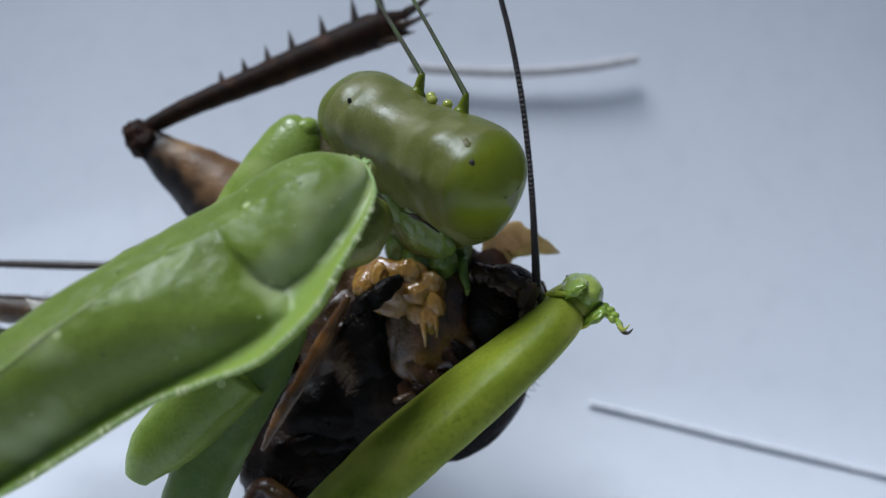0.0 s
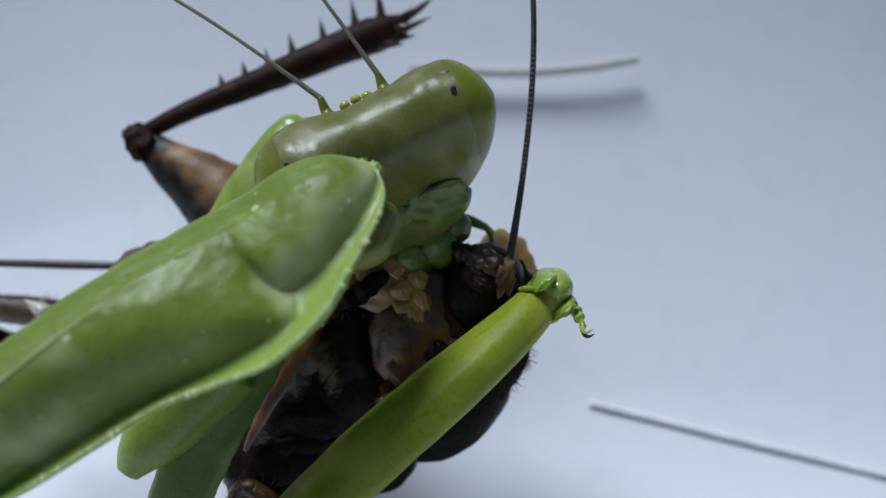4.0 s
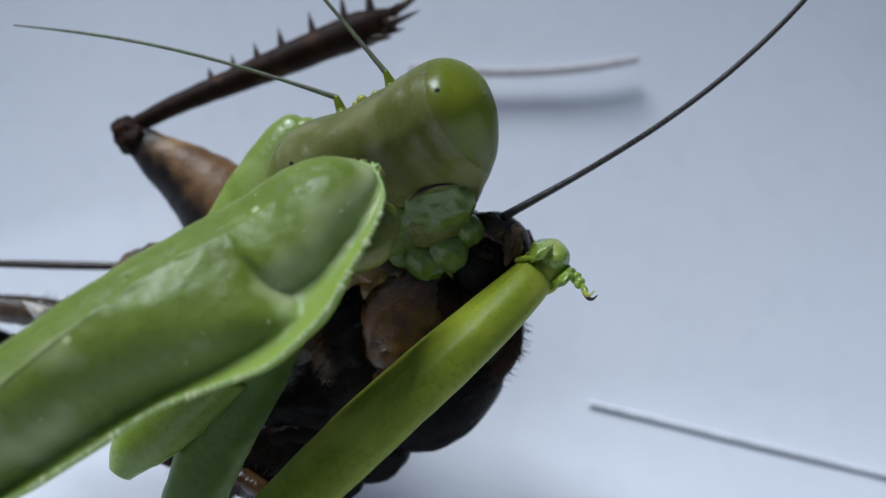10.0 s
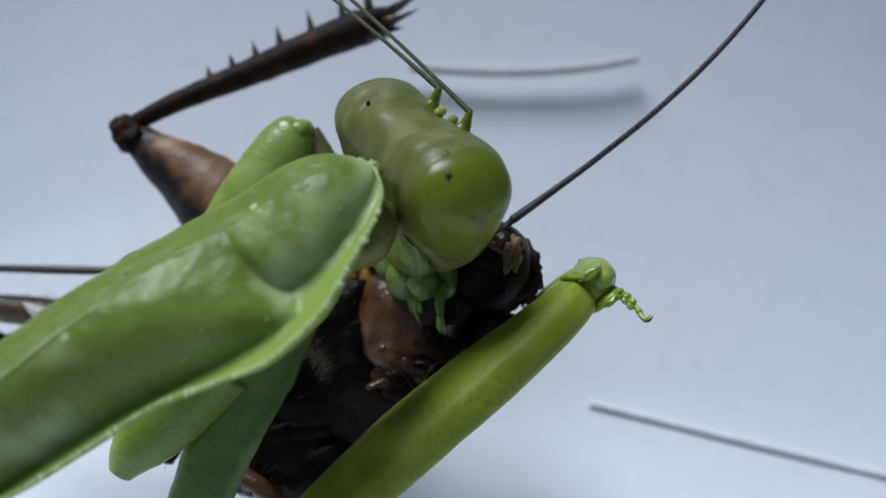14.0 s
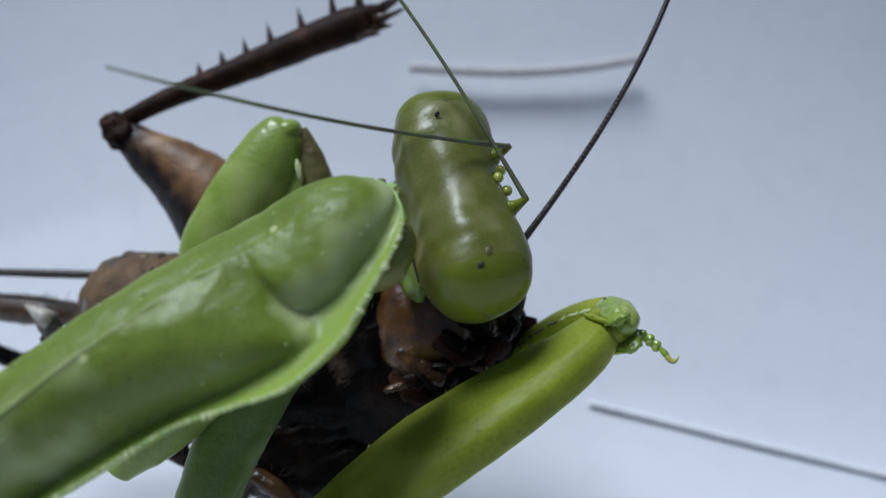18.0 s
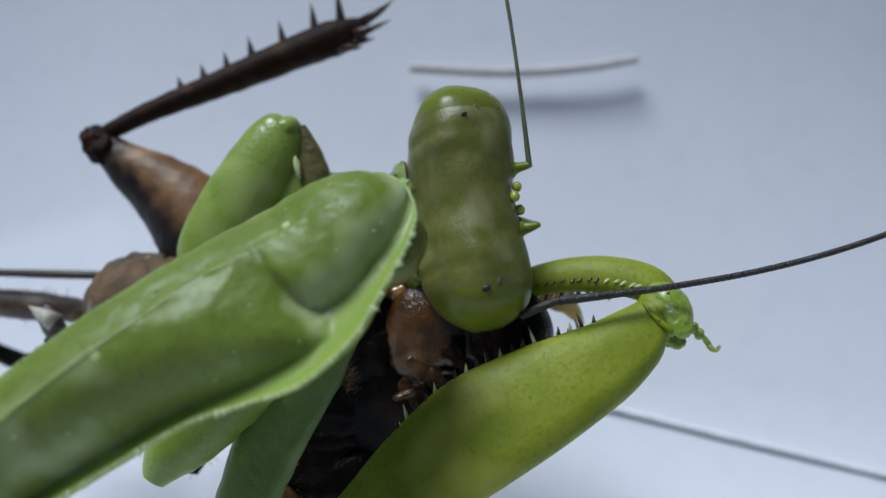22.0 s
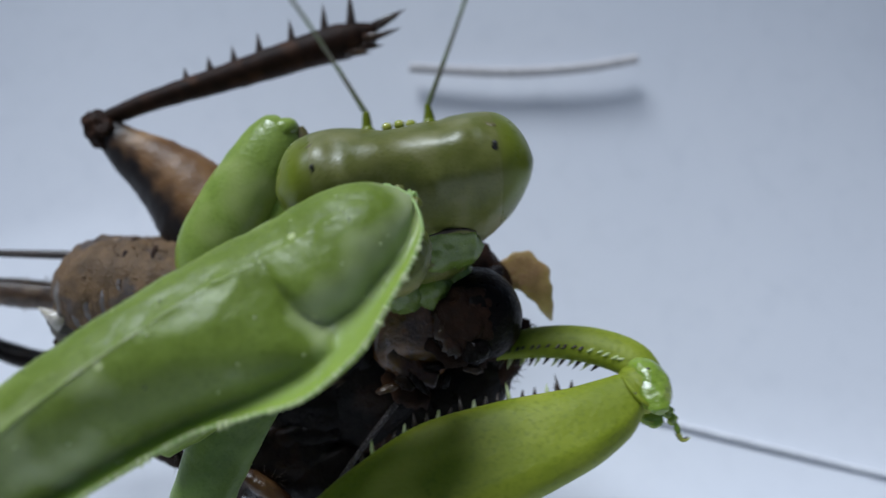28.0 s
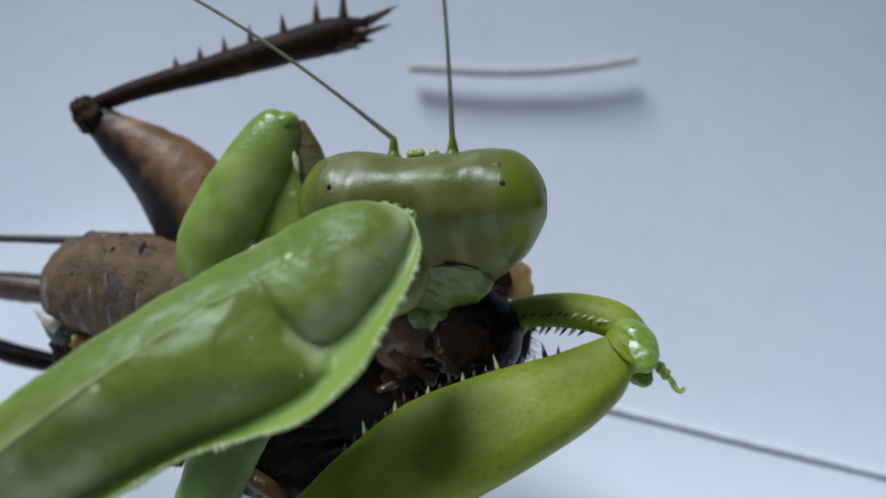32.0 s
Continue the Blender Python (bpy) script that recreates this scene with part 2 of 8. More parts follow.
def dome_half(s, near=True):
    """Half the width of the raised domes between the thin flanges."""
    f = profile([(-0.1, 0), (0.4, 0.4), (1.0, 1)], s)
    return profile(DOME_BACK if near else DOME_FAR, s) * (1 - f) + profile(DOME_FRONT, s) * f


def swell(y, half):
    """Height of a dome across its width, from 1 in the middle to 0 at its foot."""
    return (1 - min(abs(y) / half, 1.0) ** 2.5) ** 0.5


def shield_point(s, q):
    h, rise, lift = profile(SHIELD_HALF, s), profile(SHIELD_RISE, s), profile(EDGE_LIFT, s)
    b = dome_half(s, q < 0)
    y = h * q if q < 0 else min(h, b + 0.16) * q
    edge = max(0.0, (-y - b) / max(h - b, 0.05))
    if q < 0:
        # the back dome sinks before the front one, whose rounded end stands over the pit between them
        centre = 1.5 * math.exp(-(y / 0.95) ** 2)
        back = swell(y, profile(DOME_BACK, s)) * profile([(-2.0 + centre, 1), (-0.5 + centre, 0.8), (0.75 + centre, 0)], s)
        front = swell(y, profile(FRONT_END, s)) if s > -1.4 else 0.0
        d = back - front
        z = lift + (rise - lift) * 0.5 * (back + front + math.sqrt(d * d + 0.005))
    else:
        z = lift + (rise - lift) * swell(y, b)
        z -= 0.05 * min(abs(y) / 2.0, 1) ** 2 * math.exp(-((s - 0.12) / 0.3) ** 2)
    flare = math.sin(math.pi * min(edge, 1.0)) if y < 0 else 0.0
    z += 0.10 * edge ** 1.6 - 0.12 * flare * profile([(-4, 0.5), (0.5, 1)], s)
    # a shallow seam between the domes, a keel, and the uneven ground of the dome
    z -= 0.035 * math.exp(-((s - 0.1 + 0.1 * y) / 0.1) ** 2) * math.exp(-((y + 0.5) / 0.7) ** 2)
    keel = profile(KEEL, s)
    z += (0.03 + 0.03 * noise.noise(Vector((s * 3.5, 0, 1)))) * math.exp(-((y - keel) / 0.12) ** 2) * profile([(-15, 1), (1, 1), (4.0, 0)], s)
    calm = 1 - 0.85 * min(edge * 2, 1)
    z += calm * (0.05 * noise.noise(Vector((s * 0.8, y * 1.1, 3.0))) + 0.028 * noise.noise(Vector((s * 2.2, y * 2.4, 7.0))) + 0.008 * noise.noise(Vector((s * 6, y * 6, 2.0))))
    return Vector((s, y, z))


def build_prothorax():
    bm = bmesh.new()
    n, k = 220, 104
    rings = []
    for i in range(n):
        f = i / (n - 1)
        s = -15 + 19.74 * (1 - (1 - f) ** 1.6)
        top = [shield_point(s, -1 + 2 * j / (k - 1)) for j in range(k)]
        h = profile(SHIELD_HALF, s)
        low = []
        for j in range(k - 1, -1, -2):
            q = -1 + 2 * j / (k - 1)
            under = -0.10 - 1.0 * max(0.0, 1 - (top[j].y / 1.9) ** 2) * profile([(2.6, 1), (4.4, 0)], s)
            low.append(Vector((s, top[j].y * 0.985, min(0.04 + under + profile(EDGE_LIFT, s) * profile([(1.0, 0.3), (3.5, 0.9)], s), top[j].z - 0.07))))
        rings.append(top + low)
    pale = bm.verts.layers.float.new("pale")
    loft(rings, bm)
    # flange's own paler tone, with light through its thin edge put into the colour
    for v in bm.verts:
        v[pale] = min(max((-v.co.y - 0.98 * dome_half(v.co.x)) / 0.45, 0.0), 1.0)
    return part("prothorax", bm, SHIELD_GREEN, mantis, "smooth glossy green neck shield with a thin flared rim")


prothorax = build_prothorax()


def build_rim():
    """The pale bead along the shield's edge and its small teeth."""
    line = [(s, -1) for s in np.linspace(-14.5, 4.72, 90)] + [(s, 1) for s in np.linspace(4.72, -14.5, 90)]
    pts = [shield_point(s, q) + Vector((0, 0.01 * q, -0.02)) for s, q in line]
    bm = tube(pts, [0.05] * 7 + [0.02] * 6, n=260, sides=8)
    part("rim", bm, RIM, prothorax, "pale bead along the shield's edge")
    crest = [shield_point(s, profile(KEEL, s) / profile(SHIELD_HALF, s)) + Vector((0, 0, -0.025)) for s in np.linspace(-14, -0.5, 60)]
    part("keel", tube(crest, [0.07, 0.07, 0.06, 0.02], 150, 10, rough=0.2, seed=2), CREST_SHEEN, prothorax, "pale crest along the shield, its highlight put into the colour")
    rnd = random.Random(5)
    bm = bmesh.new()
    for i in range(90):
        f = i / 89
        q = -1
        s = -8 + 12.3 * f + rnd.uniform(-0.05, 0.05)
        p = shield_point(s, q)
        ahead = shield_point(s + 0.1, q) - p
        out = Vector((ahead.y, -ahead.x, 0)).normalized() * (1 if q < 0 else -1)
        size = rnd.uniform(0.5, 1.0) * (1.5 if rnd.random() < 0.15 else 1)
        cone(bm, p - out * 0.02, p + out * 0.18 * size + Vector((0.03, 0, 0.03)), 0.075 * size, 5)
    tagged(part("rim_teeth", bm, TOOTH, prothorax, "fine pale teeth along the rim"), kind="stuff")


build_rim()


def specks():
    rnd = random.Random(8)
    # few real specks; most pale ones are painted stand-ins for pinpoint glints
    for i in range(26):
        s, q = rnd.uniform(-9, 3.5), rnd.uniform(-0.85, 0.5)
        p = shield_point(s, q)
        part("speck", blob((p.x, p.y, p.z), (0.03 + 0.035 * rnd.random(), 0.035, 0.03), rough=0.4, seed=i, rows=6, cols=8), TOOTH if i % 4 else BLACK_SPOT, prothorax)


specks()

# neck: soft folds between shield and head
NECK = [((3.2, -0.45, -1.0), (1.3, 1.1, 0.95)), ((3.95, -0.05, -1.3), (0.75, 0.8, 0.75)), ((4.25, 0.55, -0.55), (0.36, 0.42, 0.36)), ((4.5, 0.2, -0.35), (0.2, 0.2, 0.18))]
for i, (c, rad) in enumerate(NECK):
    part("neck_fold", blob(c, rad, rough=0.07, grain=1.8, seed=i + 3, rows=26, cols=34), NECK_SKIN, prothorax, "soft wrinkled olive skin of the neck" if i == 0 else "")


for i, (s, q) in enumerate(((4.7, -0.3), (4.7, 0.5), (4.5, 0.9), (4.25, 0.95))):
    p = shield_point(s, q)
    part("collar_crumple", blob((p.x + 0.05, p.y, p.z - 0.2), (0.2, 0.24, 0.16), (0, 0, i * 40), 0.35, 3.0, i + 60, 16, 20), RIM if i % 2 else NECK_SKIN, prothorax, "crumpled pale skin at the shield's tip" if i == 0 else "")

# the upper joints of the forelegs hang under the shield
coxa = part("coxa", tube([(-7.53, -3.80, 1.20), (-9.06, -5.43, 1.20), (-10.26, -6.65, 1.30), (-10.85, -7.53, 1.40)], [1.25, 1.2, 0.95, 0.42], 28, 22, flat=0.75, rough=0.06), GREEN, mantis, "rounded green leg joint")
trochanter = part("trochanter", tube([(-5.60, -2.34, 0.40), (-6.58, -4.32, 0.40), (-7.57, -6.29, 0.40), (-8.45, -8.45, 0.40), (-9.08, -10.27, 0.30)], [1.2, 1.32, 1.24, 1.1, 1.0], 40, 22, flat=0.6, rough=0.04), SHADED_GREEN, mantis, "green leg joint, shield's shade in its colour, with a finely toothed edge")
rnd = random.Random(3)
for name, a, b, out in (("edge_teeth", (-8.36, -5.60, 0.40), (-9.54, -8.69, 0.40), (-0.10, 0.02, 0.02)), ("edge_teeth", (-5.60, -4.71, 0.40), (-7.47, -8.69, 0.40), (0.11, -0.02, 0.02))):
    bm = bmesh.new()
    for i in range(24):
        p = Vector(a).lerp(Vector(b), i / 23)
        cone(bm, p, p + Vector(out) * rnd.uniform(0.6, 1.5), 0.05, 5)
    tagged(part(name, bm, RIM, trochanter, "tiny pale teeth"), kind="stuff")

# ---- mantis head: x to one eye, y to the crown, z to the nape ----
def head_size(a):
    """Height over and under the middle line, and half the depth, at a mm from the middle: a triangle with the eyes at its upper corners."""
    if a <= 2.75:
        f = 0.5 - 0.5 * math.cos(math.pi * a / 2.75)
        top, deep = 1.46 + 0.27 * f, 1.50 + 0.26 * f
    else:
        f = math.sqrt(max(0.0, 1 - ((a - 2.75) / 1.87) ** 2))
        top, deep = -0.45 + 2.18 * f, 1.76 * f
    low = -4.72 + 0.62 * max(a - 1.2, 0.0) ** 1.3 + 0.10 * min(a / 1.2, 1.0) ** 3
    if a > 3.5:
        low = -0.5 + (low + 0.5) * math.sqrt(max(0.0, 1 - ((a - 3.5) / 1.12) ** 2))
    return top, min(low, top - 0.02), deep


def head_ring(x, grow=0.0, n=48):
    a = abs(x)
    top, low, deep = head_size(min(a, 4.61))
    top, low, deep = top + grow, low - grow, deep + grow
    ring = []
    for k in range(n):
        th = 2 * math.pi * k / n
        c, s = math.cos(th), math.sin(th)
        y = s * (top if s > 0 else -low)
        taper = 1 - 0.42 * max(0.0, -s) ** 1.5
        z = math.copysign(abs(c) ** 0.9, c) * deep * taper
        back = max(0.0, c) ** 0.5
        ridge = 0.05 * math.exp(-((a - 1.95) / 0.22) ** 2) * back - 0.05 * math.exp(-((a - 2.4) / 0.10) ** 2) * back + 0.03 * math.exp(-((a - 1.0) / 0.3) ** 2)
        p = Vector((x, y, z)) + Vector((0, y, z)).normalized() * ridge
        p += Vector((0, y, z)).normalized() * (0.10 * noise.noise(Vector((x * 0.95, y * 0.9, z * 0.9))) + 0.035 * noise.noise(Vector((x * 1.9, y * 1.3, z * 1.3)))) * (1 - min(a / 4.7, 1) ** 6)
        ring.append(Vector((p.x * 0.97, p.y * 0.92, p.z * 1.03)))
    return ring


def build_head():
    xs = [4.6 * math.sin(math.pi / 2 * i / 34) for i in range(-34, 35)]
    rings = [head_ring(x) for x in xs]
    return part("mantis_head", loft(rings), HEAD_SKIN, mantis, "broad olive-green head, smooth nape and wide-set eyes")


mantis_head = build_head()
false_pupils = []
for side in (1, -1):
    xs = [2.95 + 1.655 * math.sin(math.pi / 2 * i / 24) for i in range(25)]
    rings = [head_ring(side * x, -0.03 + 0.09 * min(1, (x - 2.95) / 0.8)) for x in xs]
    bm = bmesh.new()
    pale = bm.verts.layers.float.new("pale")
    loft(rings, bm, caps=False)
    for v in bm.verts:
        v[pale] = min(max((3.75 - abs(v.co.x)) / 0.7, (-0.7 - v.co.y) / 0.9, 0.0), 1.0)
    part("eye", bm, EYE_SKIN, mantis_head, "domed leaf-green compound eye")
    false_pupils.append(part("eye_speck", blob((0, 0, 0), (0.10, 0.16, 0.04) if side > 0 else (0.075, 0.11, 0.03), rough=0.25, seed=4, rows=10, cols=14), BLACK_SPOT, mantis_head, "black false pupil that always faces the viewer"))

for side in (1, -1):
    part("eye_smudge", blob((side * 2.92, 1.44, 0.42), (0.28, 0.07, 0.17), (20, 0, 0), 0.3, 2.4, 7 + side, 12, 18), OLIVE_BROWN, mantis_head, "small brown smudge beside the eye")

# ocelli and the collars of the feelers
for c in ((0.0, 1.24, -0.95), (0.42, 1.06, -1.25), (-0.42, 1.06, -1.25)):
    part("ocellus", blob(c, (0.2, 0.17, 0.18), rows=10, cols=14), OCELLUS, mantis_head, "small glossy amber ocellus")
for side in (1, -1):
    part("feeler_socket", tube([(side * 1.1, 0.5, -1.0), (side * 1.1, 0.95, -1.2), (side * 1.1, 1.1, -1.3), (side * 1.1, 1.2, -1.36), (side * 1.09, 1.62, -1.55)], [0.38, 0.31, 0.22, 0.19, 0.10], 20, 14, rough=0.2), EYE_SKIN, mantis_head, "green ringed root of the feeler")


def feeler(name, length, bow, r0, r1, mat, parent, label):
    pts = [(length * f, bow * (math.sin(math.pi * f * 0.9) - 0.0), 0.0) for f in (0, 0.08, 0.2, 0.35, 0.5, 0.65, 0.8, 0.9, 1.0)]
    return part(name, tube(pts, [r0 * 1.5, r0, r0 * 0.95, r0 * 0.8, r1], 70, 8), mat, parent, label)


antenna_near = feeler("feeler", 13.0, -0.35, 0.07, 0.03, FEELER_GREEN, mantis_head, "thin greenish thread-like feeler")
antenna_far = feeler("feeler", 13.0, -0.5, 0.07, 0.03, FEELER_GREEN, mantis_head, "thin greenish thread-like feeler")


def build_mouth():
    """Lower face and the soft feeding parts: lobes, jaws, jointed palps and the fringed lip."""
    rnd = random.Random(11)
    part("face_plate", blob((0, -3.9, -0.55), (1.5, 1.1, 0.85), rough=0.08, grain=2, seed=2), HEAD_SKIN, mantis_head)
    part("labrum", blob((0, -4.95, -0.95), (1.05, 1.35, 0.6), (12, 0, 0), 0.06, 2.0, 12, 24, 32), HEAD_SKIN, mantis_head, "smooth olive upper lip")
    part("throat", blob((0.2, -3.45, 0.75), (1.75, 0.95, 0.75), rough=0.12, grain=1.9, seed=5, rows=26, cols=36), NECK_SKIN, mantis_head, "dark olive throat skin")
    for side in (1, -1):
        part("gula", blob((side * 0.95, -2.95, 0.98), (1.45, 1.2, 0.5), (0, 0, side * 8), 0.2, 1.7, 37 + side, 28, 36), MOUTH_SKIN, mantis_head, "folded green skin under the head")
        # dark tube on the skin stands in for the shade between head and neck
        crack = [(side * 0.5, -1.95, 1.46), (side * 1.1, -1.82, 1.48), (side * 1.7, -1.85, 1.44), (side * 2.2, -2.1, 1.32)]
        part("neck_crease_shade", tube(crack, [0.02, 0.06, 0.06, 0.02], 26, 8, rough=0.6, seed=side), SPINE_DARK, mantis_head, "dark strip for the shade where head meets neck")
        part("jaw", blob((side * 0.95, -4.7, -0.25), (0.75, 1.0, 0.7), (0, 0, side * 14), 0.10, 1.9, 7 + side, 26, 34), MOUTH_SKIN, mantis_head, "smooth green jaw")
        part("cheek_lobe", blob((side * 1.45, -4.35, 0.75), (0.62, 0.72, 0.55), (0, 0, side * -20), 0.10, 2.2, 19 + side, 26, 34), MOUTH_SKIN, mantis_head, "glossy translucent green lobe")
        part("lip_pad", blob((side * 0.55, -4.65, 1.15), (0.75, 0.85, 0.55), (0, 0, side * 10), 0.12, 2.0, 29 + side, 26, 34), MOUTH_SKIN, mantis_head, "rounded green lip pad")
        for j, (dx, dz, out) in enumerate(((0.35, 0.35, 0.2), (1.15, 0.1, 0.75))):
            x0 = side * (0.7 + dx)
            knee = (x0 + side * out, -5.05, dz + 0.55)
            palp = part("palp", tube([(x0, -4.4, dz), (x0 + side * out * 0.6, -4.75, dz + 0.4), knee], [0.17, 0.19, 0.14], 16, 10, rough=0.12, seed=j), MOUTH_SKIN, mantis_head, "jointed green mouth feeler")
            part("palp_tip", tube([knee, (knee[0] + side * 0.1, -5.5, knee[2] + 0.05), (knee[0] - side * 0.05, -5.95, knee[2] - 0.15)], [0.13, 0.17, 0.12], 16, 10, rough=0.1, seed=j + 5), KNEE_GREEN, palp)
    for i in range(9):
        x = -1.25 + 2.5 * i / 8 + rnd.uniform(-0.06, 0.06)
        tip = -6.0 - 0.4 * rnd.random()
        finger = tube([(x, -5.0, 0.9), (x * 1.15, -5.35, 1.15), (x * 1.3 + rnd.uniform(-0.12, 0.12), tip, 1.1 + rnd.uniform(-0.25, 0.15))], [0.2, 0.17, 0.13, 0.03], 14, 10, flat=0.5, rough=0.12, seed=i)
        part("lip_lobe", finger, MOUTH_SKIN, mantis_head, "finger-like lobe of the lower lip")


build_mouth()

# ---- grasping foreleg: x to the joint, y to the shin ----
foreleg_near = part("foreleg", blob((-0.12, -0.15, 0), (0.72, 0.9, 0.75), rough=0.08, grain=2), LEG_GREEN, mantis, "yellow-green grasping foreleg folded round the prey")
FEM_UP = [(-16, 0.5), (-13, 0.9), (-10.3, 1.65), (-7.7, 2.05), (-5, 1.62), (-2.3, 0.9), (-0.9, 0.66), (0.1, 0.5)]
FEM_LOW = [(-16, -1.3), (-13, -1.55), (-8.2, -1.8), (-5.5, -1.9), (-3.2, -1.85), (-1.3, -1.5), (-0.5, -1.05), (0.1, -0.7)]
FEM_THICK = [(-16, 0.8), (-9, 0.92), (-5, 0.9), (-2, 0.8), (0.1, 0.66)]


def build_femur():
    rings = []
    for i in range(60):
        x = -16 + 16.1 * i / 59
        up, low, th = profile(FEM_UP, x), profile(FEM_LOW, x), profile(FEM_THICK, x)
        c, h = (up + low) / 2, (up - low) / 2
        ring = []
        edge = profile([(-16, 0.75), (-6, 0.62), (-2, 0.72), (0.1, 0.95)], x)
        for k in range(40):
            a = 2 * math.pi * k / 40
            cy, cz = math.sin(a), math.cos(a)
            y, z = math.copysign(abs(cy) ** 0.8, cy), math.copysign(abs(cz) ** edge, cz)
            # a raised keel along the lower side
            z += 0.06 * math.exp(-((y + 0.62) / 0.10) ** 2) * (1 if cz > 0 else 0)
            ring.append(Vector((x, c + h * y, z * th + 0.03 * noise.noise(Vector((x, y * 2, z))))))
        rings.append(ring)
    part("femur", loft(rings), LEG_GREEN, foreleg_near, "broad flattened yellow-green thigh")
    shin = [(0.35, -0.15, 0), (0.3, 0.9, -0.05), (-0.5, 2.0, -0.2), (-1.6, 2.95, -0.5), (-2.8, 3.65, -0.9), (-3.9, 4.05, -1.3)]
    part("tibia", tube(shin, [0.62, 0.72, 0.72, 0.66, 0.56, 0.34], 48, 20, flat=0.62), LEG_GREEN, foreleg_near, "curved shin folded back over the thigh")
    rnd = random.Random(21)
    line = curve(shin, 60)
    for i in range(16):
        k = 14 + int(i * 2.6)
        p, t = line[k], (line[k + 1] - line[k - 1]).normalized()
        inward = Vector((t.y, -t.x, 0))
        if inward.y > 0:
            inward = -inward
        rad = profile([(0, 0.7), (30, 0.62), (59, 0.34)], k)
        size = 0.20 + 0.10 * math.sin(i * 2.1) ** 2
        b = p + inward * rad * 0.45 + Vector((0, 0, rad * 0.5))
        part("shin_spine", cone(bmesh.new(), b, b + inward * size + t * 0.22 + Vector((0, 0, 0.12)), 0.085, 7), SPINE_DARK if i > 4 else TOOTH, foreleg_near)
        if i > 2:
            b = p + inward * rad * 0.8 + Vector((0, 0, -0.25))
            part("shin_spine", cone(bmesh.new(), b, b + inward * (size + 0.22) + t * 0.24, 0.10, 7), SPINE_DARK if i % 2 else TOOTH, foreleg_near)
    for i in range(20):
        x = -2.3 - i * 0.42
        up = profile(FEM_UP, x)
        size = 0.22 + 0.30 * (i % 4 == 1) + rnd.uniform(-0.05, 0.08)
        for zz in (0.32, -0.3):
            part("thigh_spine", cone(bmesh.new(), (x, up - 0.12, zz), (x + 0.2, up + size, zz * 1.15), 0.085, 7), TOOTH if (i + (zz > 0)) % 3 == 0 else SPINE_DARK, foreleg_near)
    for c in ((0.55, -0.5, 0.5), (0.3, 0.1, 0.8), (-0.6, -0.5, 0.85)):
        part("speck", blob(c, (0.06, 0.05, 0.05), rough=0.4, rows=6, cols=8), SPINE_DARK, foreleg_near)
    part("joint_cap", tube([(0.1, 0.75, 0.0), (0.25, 0.3, 0.05), (0.25, -0.25, 0.08), (0.2, -0.8, 0.08), (0.15, -1.2, 0.05)], [0.36, 0.64, 0.72, 0.58, 0.24], 34, 24, rough=0.10, seed=3), KNEE_GREEN, foreleg_near, "glossy rounded joint")
    for zz in (0.62, -0.55):
        part("joint_lobe", blob((0.0, -0.75, zz), (0.5, 0.72, 0.22), (0, 0, -12), 0.22, 2.4, 5 + zz, 20, 26), KNEE_GREEN, foreleg_near, "glossy lobe of the joint")
        part("joint_lip", tube([(-0.55, 0.35, zz * 1.1), (-0.62, -0.2, zz * 1.25), (-0.5, -0.8, zz * 1.2), (-0.2, -1.3, zz * 0.8)], [0.05, 0.1, 0.1, 0.05], 20, 8, rough=0.2), LEG_GREEN, foreleg_near)


build_femur()


def build_tarsus():
    """A short beaded foot along x that ends in two hooked claws."""
    bm = bmesh.new()
    x, y, turn = 0.0, 0.0, 0.25
    for ln, rad in ((0.42, 0.15), (0.32, 0.18), (0.3, 0.18), (0.28, 0.17), (0.45, 0.12)):
        u = Vector((math.cos(turn), math.sin(turn), 0))
        a = Vector((x, y, 0))
        tube([a - u * 0.03, a + u * ln * 0.6, a + u * ln], [rad * 0.5, rad, rad * 0.5], 12, 12, bm, rough=0.15, seed=x)
        if ln < 0.42:
            p = a + u * ln * 0.75 + Vector((u.y, -u.x, 0)) * rad * 0.75
            blob(p, (0.15, 0.13, 0.16), rows=10, cols=12, bm=bm)
        x, y, turn = x + u.x * ln, y + u.y * ln, turn - 0.14
    foot = part("tarsus", bm, KNEE_GREEN, foreleg_near, "beaded green foot with padded joints")
    for z in (0.1, -0.1):
        claw = tube([(x - 0.05, y, z * 0.5), (x + 0.16, y - 0.03, z), (x + 0.26, y + 0.07, z * 1.3), (x + 0.25, y + 0.26, z * 1.3)], [0.1, 0.08, 0.05, 0.012], 14, 8)
        part("claw", claw, OCELLUS if z > 0 else SPINE_DARK, foot, "hooked claw")
    return foot


tarsus = build_tarsus()

# the other foreleg rises behind the shield
foreleg_far = part("foreleg", tube([(-8.74, -2.24, -3.60), (-8.92, -0.31, -3.20), (-8.08, 1.35, -3.00), (-6.86, 3.35, -3.00), (-6.13, 4.58, -3.00), (-5.86, 5.00, -3.00)], [1.1, 1.4, 1.45, 1.32, 1.0, 0.5], 40, 22, flat=0.7, rough=0.03), GREEN, mantis, "second green foreleg raised behind the neck shield")
part("femur", tube([(-6.14, 4.65, -3.50), (-5.86, 3.43, -3.70), (-5.68, 2.07, -3.80), (-5.47, 0.02, -3.90)], [0.8, 1.3, 1.65, 1.9], 26, 18, flat=0.7), GREEN, foreleg_far)
part("joint_cap", blob((-5.95, 4.62, -2.95), (0.62, 0.5, 0.65), (0, 0, 35), 0.05, 2.0, 5), GREEN, foreleg_far)
